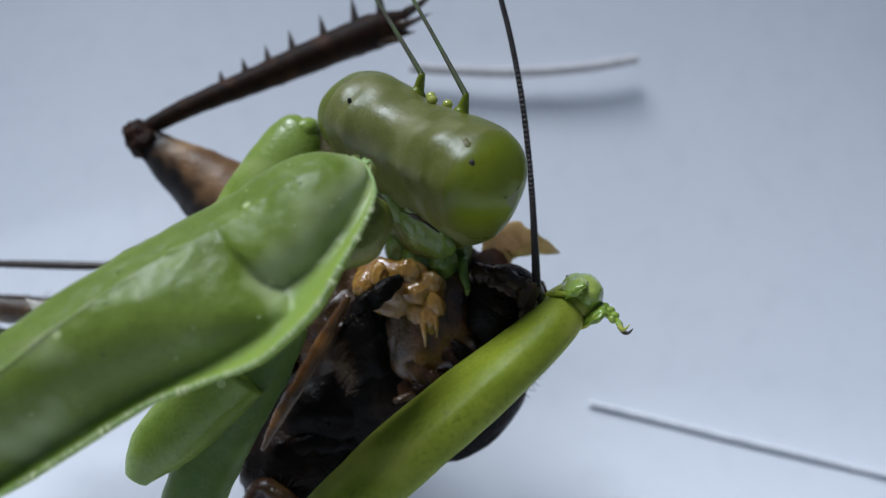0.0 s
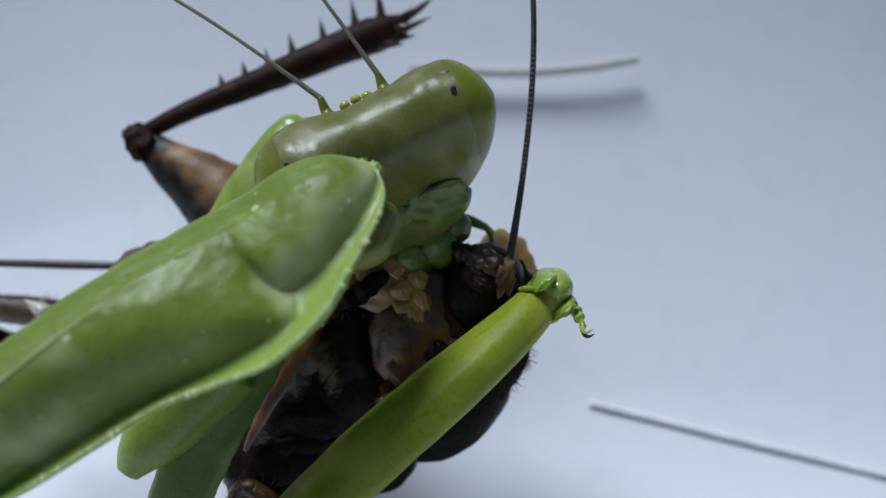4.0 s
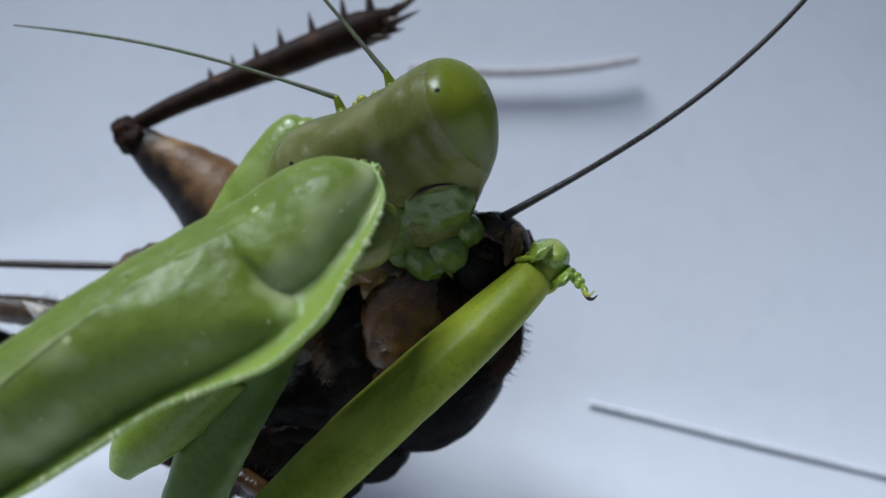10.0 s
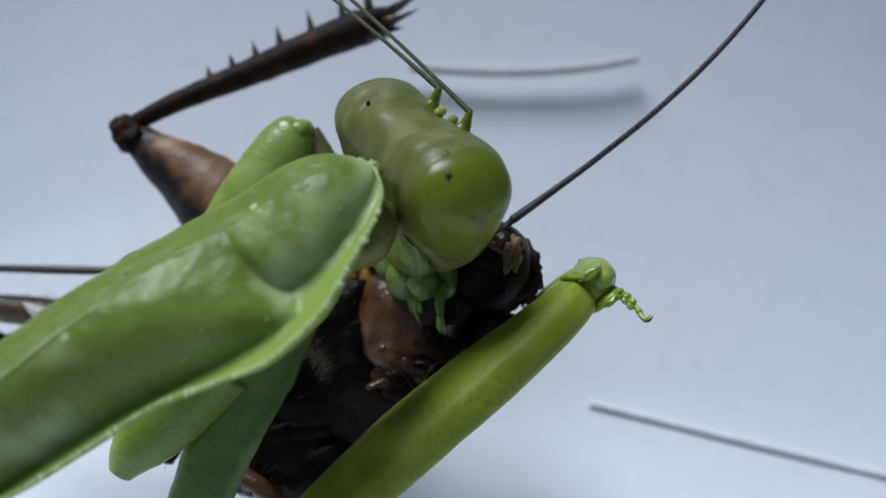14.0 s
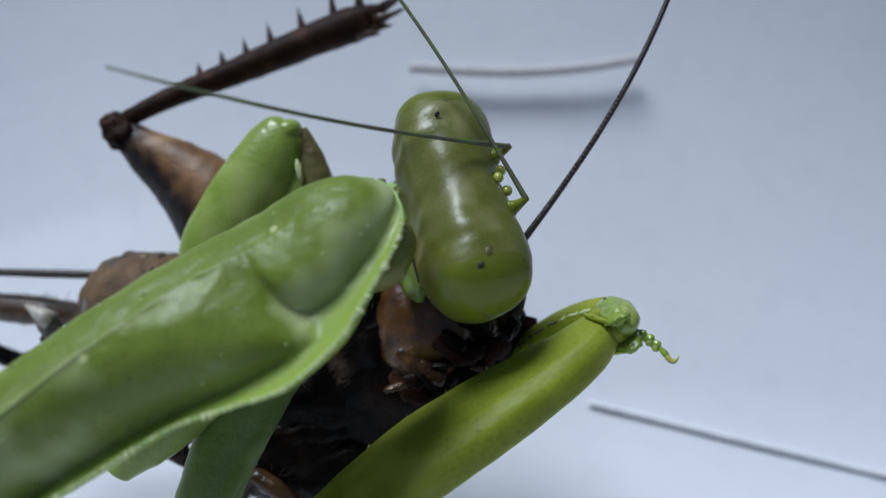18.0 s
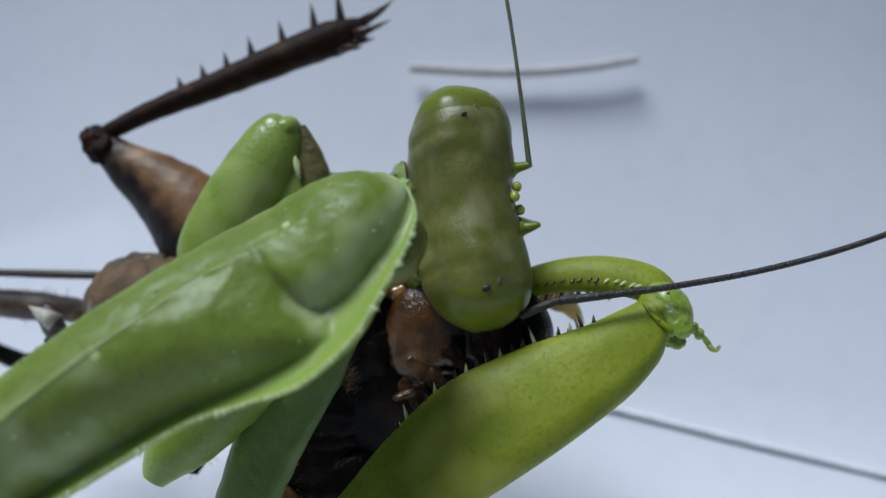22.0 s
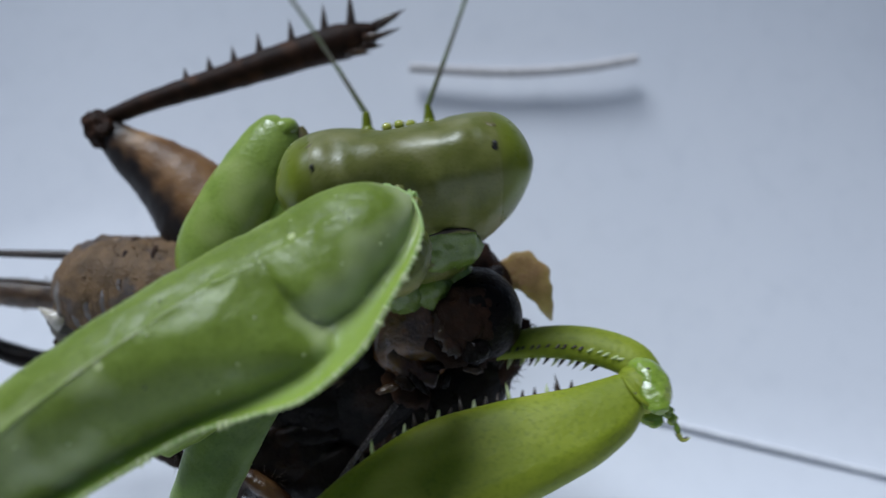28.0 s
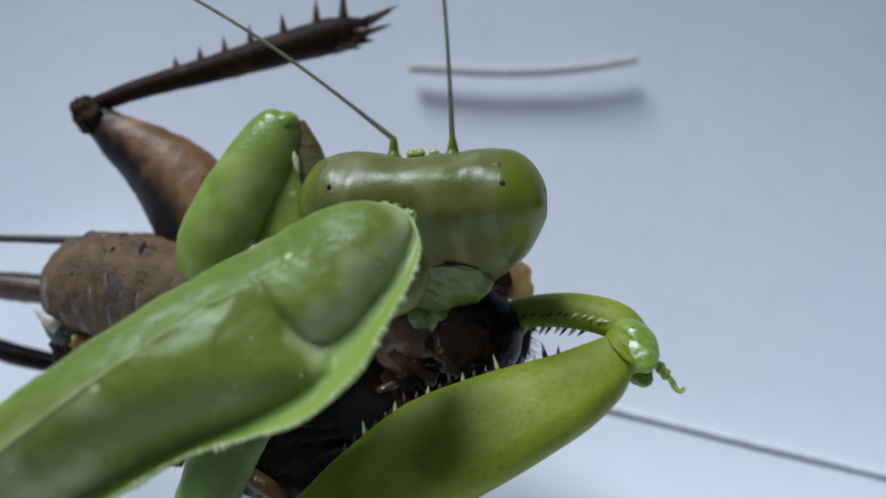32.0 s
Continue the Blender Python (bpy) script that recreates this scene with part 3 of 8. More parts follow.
# olive-brown strip: the leg's shadow side is put into its colour
part("inner_shade_edge", tube([(-5.5, 4.75, -3.0), (-5.12, 3.7, -3.0), (-4.85, 2.5, -3.0), (-4.65, 1.2, -3.1)], [0.3, 0.55, 0.66, 0.6], 30, 12, flat=0.6, rough=0.15), OLIVE_BROWN, foreleg_far, "brownish inner edge with its shade in the colour")
part("pale_patch", blob((-5.42, 3.1, -2.5), (0.13, 0.42, 0.12), (0, 0, 14), 0.35, 2.6, 6, 16, 20), TOOTH, foreleg_far, "cream patch on the foreleg")

# ---- cricket ----
cricket = thing("cricket", STAGE, "dark brown cricket on its back, half eaten", "cricket")

# kicked-up hind leg
hind_leg = part("hind_leg", blob((-13.41, 4.92, -5.90), (0.68, 0.9, 0.65), (0, 0, 35), 0.3, 2.2, 4, 24, 32), DARK_BROWN, cricket, "dark brown spiny hind leg bent at the knee")
bm = bmesh.new()
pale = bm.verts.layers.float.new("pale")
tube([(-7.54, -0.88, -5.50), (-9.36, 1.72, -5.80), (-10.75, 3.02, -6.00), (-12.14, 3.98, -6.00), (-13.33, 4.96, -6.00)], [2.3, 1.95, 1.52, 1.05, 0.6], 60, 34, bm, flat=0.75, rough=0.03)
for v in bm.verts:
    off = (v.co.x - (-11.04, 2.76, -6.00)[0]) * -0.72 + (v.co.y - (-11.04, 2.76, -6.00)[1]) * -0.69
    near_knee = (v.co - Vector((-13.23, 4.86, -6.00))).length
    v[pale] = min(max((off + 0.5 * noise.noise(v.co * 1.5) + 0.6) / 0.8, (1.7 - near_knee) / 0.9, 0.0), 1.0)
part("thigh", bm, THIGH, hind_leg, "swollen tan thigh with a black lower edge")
KNEE = Vector((-13.38, 5.35, -6.00))
SHIN = [Vector(p) - KNEE for p in ((-13.38, 5.35, -6.00), (-11.89, 6.24, -6.20), (-9.77, 7.26, -6.50), (-7.35, 8.38, -6.80), (-4.88, 9.51, -7.00), (-3.51, 10.07, -7.10), (-2.28, 10.60, -7.20))]
hind_shin = part("hind_shin", tube(SHIN, [0.36, 0.42, 0.52, 0.65, 0.74, 0.78, 0.42], 44, 14, rough=0.08), DARK_BROWN, cricket, "dark red-brown spiny shin")
SPINES = [((-10.08, 7.14, -6.40), (-10.18, 7.93, -6.40)), ((-9.10, 7.56, -6.50), (-9.22, 8.50, -6.50)), ((-8.10, 7.98, -6.60), (-8.25, 9.07, -6.60)), ((-7.08, 8.53, -6.80), (-7.25, 9.78, -6.80)), ((-5.72, 9.20, -6.90), (-5.92, 10.51, -6.90)), ((-4.38, 9.84, -7.00), (-4.53, 11.34, -7.00)), ((-3.24, 10.34, -7.00), (-3.42, 12.00, -7.00))]
for a, b in SPINES:
    part("spine", cone(bmesh.new(), Vector(a) - KNEE, Vector(a).lerp(Vector(b), 1.2) - KNEE, 0.25, 8, (-0.1, 0, 0)), SPINE_DARK, hind_shin, "stiff dark spine")
for a, b in (((-2.92, 9.99, -7.00), (-1.00, 10.83, -6.80)), ((-3.01, 9.76, -6.90), (-1.70, 9.95, -6.70)), ((-2.72, 10.44, -7.00), (-1.20, 11.36, -6.90)), ((-2.36, 10.74, -7.00), (-0.91, 11.75, -7.00)), ((-3.35, 9.53, -6.80), (-2.24, 9.52, -6.60)), ((-2.64, 10.15, -6.70), (-1.49, 10.44, -6.50))):
    part("end_bristle", cone(bmesh.new(), Vector(a) - KNEE, Vector(b) - KNEE, 0.24, 8), BROWN, hind_shin, "stiff brown bristle")

# furry abdomen and what trails from it
abdomen = part("abdomen", tube([(-14.11, -1.75, -5.00), (-12.88, -1.68, -5.00), (-10.99, -1.87, -5.00), (-8.62, -2.46, -5.00), (-5.78, -3.53, -5.00)], [0.6, 1.95, 2.3, 2.5, 2.5], 50, 30, rough=0.10), FUR, cricket, "furry grey-brown abdomen")
ABDOMEN = [(-14.1, 0.6), (-12.9, 1.95), (-11.0, 2.3), (-8.6, 2.5), (-5.8, 2.5)]


def belly_point(x, a, out=0.0):
    """A point of the abdomen's skin: a is the angle from the lens towards the back, in degrees."""
    r = profile(ABDOMEN, x) * 0.98 + out
    y = profile([(-14.1, -1.75), (-11.0, -1.87), (-8.6, -2.46), (-5.8, -3.53)], x)
    return Vector((x, y + r * math.sin(radians(a)), -5.0 + r * math.cos(radians(a))))


rnd = random.Random(41)
for i in range(21):
    x = -13.6 + 0.22 * i + rnd.uniform(-0.05, 0.05)
    top = rnd.uniform(0, 30)
    line = [belly_point(x + 0.5 * f, top + (-70 - top) * f, -0.04) for f in (0, 0.3, 0.65, 1)]
    part("skin_fold", tube(line, [0.04, 0.2, 0.26, 0.14], 24, 10, flat=0.35, rough=0.3, seed=i), (FUR, MEMBRANE, FUR)[i % 3], abdomen, "fine crease of grey-brown skin")
for i in range(4):
    x = -13.0 + 1.1 * i
    line = [belly_point(x + 0.25 * f, 100 - 95 * f, -0.02) for f in (0, 0.3, 0.65, 1)]
    part("belly_band", tube(line, [0.05, 0.11, 0.12, 0.05], 26, 8, flat=0.5, rough=0.3, seed=i), DARK_BROWN, abdomen, "dark edge of a body ring")
bm = bmesh.new()
for i in range(420):
    x, a = rnd.uniform(-14.0, -8.5), rnd.uniform(-40, 110)
    p = belly_point(x, a)
    cone(bm, p, belly_point(x - rnd.uniform(0.1, 0.3), a + rnd.uniform(-3, 6), rnd.uniform(0.08, 0.24)), 0.016, 4)
tagged(part("fuzz", bm, TAN, abdomen, "short tan fuzz"), kind="stuff")


def hairs(bm, centre, radii, count, length, seed, span=(0, 6.28)):
    rnd = random.Random(seed)
    for _ in range(count):
        a = rnd.uniform(*span)
        zz = rnd.uniform(-0.3, 0.8)
        d = Vector((math.cos(a) * math.sqrt(1 - zz * zz), math.sin(a) * math.sqrt(1 - zz * zz), zz))
        p = Vector(centre) + Vector((d.x * radii[0], d.y * radii[1], d.z * radii[2]))
        cone(bm, p, p + (d + Vector((rnd.uniform(-0.4, 0.4), rnd.uniform(-0.4, 0.4), 0))) * length * rnd.uniform(0.5, 1.2), 0.02, 4)
    return bm


tagged(part("hairs", hairs(bmesh.new(), (-12.17, -1.68, -5.00), (1.2, 1.95, 1.9), 120, 0.22, 4, (1.2, 2.4)), SPINE_DARK, abdomen, "short dark hairs"), kind="stuff")

tail_rod = part("tail_bristle", tube([(-13.04, -0.76, -6.00), (-16.21, -0.71, -6.00), (-19.26, -0.64, -6.20), (-23.33, -0.57, -6.40)], [0.17, 0.2, 0.17, 0.12], 30, 10), SPINE_DARK, cricket, "straight black tail bristle")
rear_leg = part("rear_leg", tube([(-14.69, -3.37, -7.00), (-16.95, -2.89, -7.00), (-18.72, -2.72, -7.00), (-21.23, -2.49, -7.00), (-23.75, -2.24, -7.00)], [0.45, 0.6, 0.66, 0.58, 0.5], 34, 14, rough=0.1), FLAKE, cricket, "reddish brown leg trailing behind")
tagged(part("rear_leg_bristles", hairs(bmesh.new(), (-18.21, -2.69, -7.00), (2.6, 0.42, 0.4), 60, 0.5, 9), SPINE_DARK, rear_leg, "dark bristles of the leg"), kind="stuff")
part("middle_leg", tube([(-14.34, -5.67, -8.00), (-17.19, -5.05, -8.00), (-19.26, -4.27, -8.00), (-21.85, -3.08, -8.00)], [0.45, 0.5, 0.42, 0.3], 30, 12, rough=0.05), SHELL, abdomen, "black leg")
scrap = part("torn_scrap", blob((-15.87, -3.03, -3.80), (0.4, 0.8, 0.1), (0, 20, 35), 0.45, 2.6, 4), MEMBRANE, cricket, "pale torn scrap of skin")
part("scrap_point", cone(bmesh.new(), (-15.73, -2.93, -3.70), (-16.82, -2.25, -3.70), 0.42, 7), SHARD, scrap)
part("scrap_drop", blob((-15.04, -3.36, -3.50), (0.14, 0.14, 0.12), rows=10, cols=12), OCELLUS, scrap)
part("scrap_flesh", blob((-15.52, -4.09, -4.20), (0.65, 0.9, 0.5), (0, 0, 20), 0.5, 3.2, 8, 24, 30), DARK_BROWN, scrap, "dark torn flesh")
part("scrap_flesh", blob((-15.05, -3.65, -4.00), (0.5, 0.3, 0.4), (0, 0, 20), 0.5, 3.2, 18, 18, 24), FLESH, scrap)

# dark chest, hollowed by the feeding
thorax = part("thorax", blob((-2.04, -4.32, -3.90), (4.4, 3.0, 2.1), (0, 0, 40), 0.10, 2.4, 3, 30, 44), SHELL, cricket, "black-brown chest shell, torn open")
part("collar", tube([(-4.37, -7.74, -3.40), (-2.10, -7.18, -3.20), (-0.09, -6.35, -3.00), (1.69, -5.04, -3.00), (2.80, -3.80, -3.00), (3.09, -2.66, -3.20)], [0.5, 0.75, 0.85, 0.8, 0.62, 0.35], 60, 20, flat=0.6, rough=0.06), DARK_BROWN, thorax, "bristly brown collar")
bm = bmesh.new()
rnd = random.Random(17)
for i in range(120):
    f = rnd.random()
    p = curve([(-1.53, -7.55, -2.90), (0.24, -6.75, -2.70), (2.02, -5.48, -2.70), (3.18, -4.06, -2.80), (3.42, -2.86, -3.00)], 60)[int(f * 59)]
    cone(bm, p, p + Vector((rnd.uniform(0.15, 0.55), rnd.uniform(-0.35, 0.1), rnd.uniform(-0.1, 0.2))), 0.028, 4)
tagged(part("collar_hairs", bm, SPINE_DARK, thorax, "short stiff hairs"), kind="stuff")
part("belly_plate", blob((-0.91, -2.57, -2.20), (2.0, 2.5, 1.2), (0, 0, -18), 0.08, 2.0, 12, 24, 34), AMBER, thorax, "glossy amber-brown plate")
part("inner_shell", blob((0.14, -1.79, -3.60), (2.6, 2.2, 1.6), (0, 0, 30), 0.15, 2.2, 41, 22, 30), DARK_BROWN, thorax, "dark inner wall of the chest")
part("upper_shell", blob((-1.12, -0.48, -3.90), (1.9, 1.3, 1.3), (0, 0, 10), 0.2, 2.4, 61, 20, 28), BROWN, thorax)
part("shell_side", blob((0.18, -5.59, -3.30), (3.0, 2.0, 1.2), (0, 0, 42), 0.04, 2.2, 51, 30, 40), SHELL, thorax)
part("shell_side", blob((1.84, -3.61, -3.30), (1.15, 1.7, 1.0), (0, 0, -25), 0.03, 2.0, 55, 20, 28), SHELL, thorax)
# black lumps: the underside, and dark fill for the shaded sheet below it
part("lower_shell_shade", blob((-5.4, -6.0, -3.80), (2.6, 2.5, 1.6), (0, 0, 30), 0.12, 2.4, 71, 24, 32), SHELL, thorax, "black underside, also standing in for the shaded sheet")
part("lower_shell_shade", blob((-6.3, -8.0, -3.30), (2.4, 2.0, 1.2), (0, 0, 20), 0.12, 2.4, 75, 22, 30), SHELL, thorax)
part("lower_shell_shade", blob((-4.67, -8.9, -3.20), (1.9, 1.5, 1.0), (0, 0, 10), 0.08, 2.4, 79, 22, 30), SHELL, thorax)
part("lower_shell_shade", blob((-2.5, -8.2, -3.9), (1.6, 1.2, 0.9), (0, 0, 20), 0.08, 2.4, 83, 22, 30), SHELL, thorax)
part("chest_wall", blob((-3.19, -2.97, -2.90), (1.9, 2.6, 1.3), (0, 0, -20), 0.2, 2.4, 81, 26, 36), SHELL, thorax, "wet black chest wall")
flesh = part("torn_flesh", blob((-1.85, -0.95, -1.45), (1.75, 1.05, 0.55), (0, 0, -14), 0.22, 1.4, 5, 40, 60), FLESH, cricket, "wet orange flesh")
part("torn_flesh", blob((-1.0, -1.75, -1.35), (0.72, 1.15, 0.5), (0, 0, 8), 0.25, 1.6, 15, 34, 44), FLESH, flesh)
rnd = random.Random(77)
for i, c in enumerate(((-3.2, -0.85, -1.05), (-2.7, -0.45, -0.95), (-1.6, -0.3, -0.9), (-0.75, -0.75, -0.95), (-0.6, -1.5, -0.95), (-1.3, -1.1, -0.9))):
    part("flesh_lump", blob(c, (rnd.uniform(0.3, 0.5), rnd.uniform(0.3, 0.55), 0.2), (0, 0, rnd.uniform(0, 180)), 0.25, 2.0, i + 3, 20, 26), FLESH, flesh, "wet lump of flesh")
for x, y, ln in ((-0.62, -2.35, 0.4), (-1.05, -2.6, 0.5)):
    part("flesh_drip", tube([(x, y + 0.4, -1.0), (x + 0.05, y, -0.95), (x + 0.08, y - ln * 0.6, -1.0), (x + 0.07, y - ln, -1.05)], [0.16, 0.10, 0.06, 0.045], 18, 10, rough=0.2), FLESH, flesh, "drip of wet flesh")
part("dark_flesh", tube([(-3.5, -1.8, -0.75), (-2.9, -1.3, -0.6), (-2.3, -0.9, -0.5), (-1.85, -0.5, -0.6)], [0.25, 0.4, 0.36, 0.2], 30, 18, rough=0.5, seed=2), SHELL, flesh, "wet black lump")
part("red_flesh", blob((-2.36, -0.88, -0.50), (0.3, 0.26, 0.2), (0, 0, 40), 0.4, 3.0, 35, 14, 20), BROWN, flesh)
part("chest_rib", tube([(-4.15, -1.36, -1.60), (-5.00, -2.84, -1.60), (-5.85, -4.38, -1.60), (-6.78, -5.91, -1.80), (-7.47, -7.24, -2.00)], [0.12, 0.26, 0.3, 0.26, 0.1], 40, 14, flat=0.6, rough=0.2), AMBER, thorax, "tan rib of the shell")
part("chest_wall", blob((-4.00, -0.83, -3.20), (1.2, 1.1, 0.8), (0, 0, -30), 0.2, 2.4, 89, 22, 30), BROWN, thorax)
part("chest_wall", blob((-4.75, -2.64, -3.00), (1.3, 2.2, 0.9), (0, 0, -30), 0.2, 2.4, 85, 24, 32), BROWN, thorax, "wet brown chest wall")
part("chest_fold", tube([(-7.64, -7.97, -3.00), (-6.27, -7.21, -2.80), (-5.18, -6.84, -2.90), (-4.11, -6.80, -3.20)], [0.15, 0.3, 0.28, 0.12], 26, 12, flat=0.5, rough=0.25), MEMBRANE, thorax, "grey soft fold")
part("chest_fold", tube([(-7.4, -7.9, -2.60), (-5.75, -7.2, -2.40), (-4.03, -7.1, -2.60)], [0.3, 0.5, 0.3], 26, 12, flat=0.5, rough=0.25), SHELL, thorax)
part("fore_leg", tube([(-8.30, -9.92, -2.20), (-7.61, -8.73, -2.20), (-6.74, -9.04, -2.00), (-5.63, -9.79, -1.80)], [0.3, 0.36, 0.36, 0.3], 28, 12, rough=0.2), BROWN, thorax, "short brown bristly leg")
tagged(part("fore_leg_bristles", hairs(bmesh.new(), (-7.09, -8.86, -2.10), (0.9, 0.5, 0.4), 36, 0.45, 6), SPINE_DARK, thorax, "dark bristles"), kind="stuff")
tagged(part("chest_hairs", hairs(bmesh.new(), (-3.24, -3.58, -3.40), (3.2, 2.2, 2.0), 170, 0.5, 14, (1.3, 3.6)), TAN, thorax, "dark fuzzy hairs"), kind="stuff")
rnd = random.Random(31)
for i in range(9):
    c = (-0.08, -4.38, -1.30)
    part("shred", blob((c[0] + rnd.uniform(-2.0, 1.4), c[1] + rnd.uniform(-1.0, 1.4), c[2] + rnd.uniform(-0.3, 0.4)), (rnd.uniform(0.25, 0.55), rnd.uniform(0.12, 0.25), 0.16), (0, 0, rnd.uniform(0, 180)), 0.5, 3.0, i, 12, 16), (BROWN, SHELL, SHELL)[i % 3], thorax)

part("folded_leg", tube([(-9.6, -6.2, -4.0), (-10.7, -7.0, -3.8), (-11.2, -7.9, -3.8), (-10.4, -8.6, -3.9)], [0.5, 0.75, 0.6, 0.3], 26, 14, rough=0.3, seed=4), DARK_BROWN, thorax, "folded dark bristly leg")
tagged(part("folded_leg_bristles", hairs(bmesh.new(), (-10.7, -7.4, -3.8), (0.9, 0.9, 0.6), 50, 0.5, 26), SPINE_DARK, thorax, "dark bristles"), kind="stuff")

cricket_head = part("cricket_head", blob((0, 0, 0), (1.55, 1.75, 1.5), (0, 0, 20), 0.03, 1.5, 2, 26, 36), SHELL, cricket, "round glossy black head")
part("face_plate", blob((-0.6, -0.2, 1.05), (1.05, 1.2, 0.38), (0, -14, 20), 0.35, 1.8, 5, 30, 40), DARK_BROWN, cricket_head, "torn dark brown face plate")
part("jaw", blob((-0.2, -1.2, 1.0), (0.5, 0.6, 0.5), (0, 0, -20), 0.2, 2.2, 6), SHELL, cricket_head)
for c, rad, mt in (((-0.55, 1.0, -1.0), (0.8, 0.55, 0.35), BROWN), ((-1.15, 0.4, -0.8), (0.45, 0.75, 0.4), TAN), ((0.3, 1.25, -0.85), (0.7, 0.4, 0.35), BROWN), ((-0.6, 0.2, -1.35), (0.5, 0.3, 0.25), SHELL)):
    part("torn_plate", blob(c, rad, (0, 0, 25), 0.35, 2.6, rad[0] * 9, 20, 26), mt, cricket_head, "wet torn brown plate")


def flake(path, width, mat, parent, label="", seed=0):
    """A thin curled scrap of shell with a ragged outline."""
    bm = bmesh.new()
    line = curve(path, 16)
    rnd = random.Random(seed)
    rows_ = []
    for i, p in enumerate(line):
        t = (line[min(i + 1, 15)] - line[max(i - 1, 0)]).normalized()
        u = t.cross(Vector((0.1, 0.2, 1))).normalized()
        w = width * (0.35 + 0.65 * math.sin(math.pi * (i + 1.5) / 19)) * rnd.uniform(0.65, 1.2)
        rows_.append([p + u * w * f + Vector((0, 0, 0.25 * width * (1 - f * f) + 0.08 * noise.noise(p * 3 + u * f))) for f in (-1, -0.5, 0, 0.5, 1)])
    top = [[bm.verts.new(q) for q in r] for r in rows_]
    low = [[bm.verts.new(q + Vector((0, 0, -0.05))) for q in r] for r in rows_]
    for g in (top, low):
        for a, b in zip(g, g[1:]):
            for k in range(4):
                bm.faces.new((a[k], a[k + 1], b[k + 1], b[k]))
    for a in range(15):
        for k in (0, 4):
            bm.faces.new((top[a][k], top[a + 1][k], low[a + 1][k], low[a][k]))
    for a in (0, 15):
        for k in range(4):
            bm.faces.new((top[a][k], top[a][k + 1], low[a][k + 1], low[a][k]))
    return part("torn_flake", bm, mat, parent, label)


FLAKES = [((-0.9, 1.0, 0.8), (-0.5, 0.2, 1.2), (-0.2, -0.9, 1.2), 0.55, DARK_BROWN), ((-1.5, 0.2, 0.6), (-1.2, -0.7, 1.0), (-0.7, -1.4, 0.9), 0.5, BROWN)]
for i, (a, b, c, w, mt) in enumerate(FLAKES):
    flake((a, b, c), w, mt, cricket_head, "thin torn brown flake of shell", i)
FLAKES = [((-2.6, -0.6, -1.9), (-1.9, -0.5, -1.5), (-1.2, -0.9, -1.3), 0.32, FLAKE), ((0.2, -1.0, -1.6), (0.6, -1.9, -1.2), (0.7, -2.9, -1.2), 0.5, DARK_BROWN), ((-0.6, -3.3, -1.15), (0.3, -3.8, -1.05), (1.2, -3.7, -1.25), 0.5, DARK_BROWN),
          ((-1.9, -3.7, -1.3), (-1.2, -4.4, -1.2), (-0.2, -4.8, -1.4), 0.5, BROWN), ((-2.2, -4.6, -1.7), (-1.4, -5.4, -1.7), (-0.5, -5.7, -1.9), 0.45, DARK_BROWN), ((0.9, -4.4, -1.6), (1.7, -3.6, -1.6), (2.1, -2.7, -1.8), 0.5, DARK_BROWN)]
for i, (a, b, c, w, mt) in enumerate(FLAKES):
    flake((a, b, c), w, mt, thorax, "thin torn brown flake of shell", i + 10)
# a fan of tan bristles on the chest
rnd = random.Random(63)
bm = bmesh.new()
for i in range(260):
    f = rnd.random()
    a = Vector((-5.1, -3.3, -1.75)).lerp(Vector((-4.1, -5.0, -1.7)), f) + Vector((rnd.uniform(-0.2, 0.2), rnd.uniform(-0.2, 0.2), 0))
    cone(bm, a, a + Vector((rnd.uniform(0.2, 0.7), rnd.uniform(0.1, 0.7), rnd.uniform(0.05, 0.25))), 0.007, 4)
tagged(part("bristle_fan", bm, FLAKE, thorax, "fan of fine tan bristles"), kind="stuff")


# long ringed feeler
cricket_antenna = feeler("cricket_feeler", 19.0, -1.6, 0.11, 0.07, FEELER_DARK, cricket, "long black finely ringed feeler")
part("feeler_base", tube([(-1.4, -0.1, -0.35), (-0.6, 0.0, -0.1), (0.1, 0.0, 0.0)], [0.15, 0.15, 0.12], 16, 10), FEELER_DARK, cricket_antenna, "thick black root of the feeler")
rings_line = curve([(19.0 * f, -1.6 * math.sin(math.pi * f * 0.9), 0.0) for f in (0, 0.08, 0.2, 0.35, 0.5, 0.65, 0.8, 0.9, 1.0)], 130)
bm = bmesh.new()
for i in range(2, 128):
    a, b = rings_line[i], rings_line[i + 1]
    r = 0.124 - 0.045 * i / 128
    m = a.lerp(b, 0.4)
    tube([a, m, b.lerp(a, 0.35)], [r, r * 1.03, r], 3, 8, bm)
tagged(part("feeler_rings", bm, FEELER_RING, cricket_antenna, "fine paler rings"), kind="stuff")

wing_flap = part("wing_flap", tube([(-0.6, -0.4, 0), (0.1, 0.2, 0), (0.7, 0.1, 0.05), (1.2, -0.7, 0.1), (1.6, -1.75, 0.05)], [0.5, 0.72, 0.78, 0.5, 0.06], 34, 16, flat=0.1, rough=0.22, seed=3), WING, cricket, "torn tan flap of wing")

# ---- dry stalks on the sheet ----


def build_stalk(name, line, r, mat, label):
    """A stem through points on or near the sheet, placed to fit the camera's view."""
    a = Vector(line[0])
    ob = thing(name, Matrix.Translation(a * MM), label, "stalk")
    part("stem", tube([Vector(p) - a for p in line], [r * 0.9, r, r, r * 0.95], 60, 12, rough=0.05), mat, ob)
    return ob


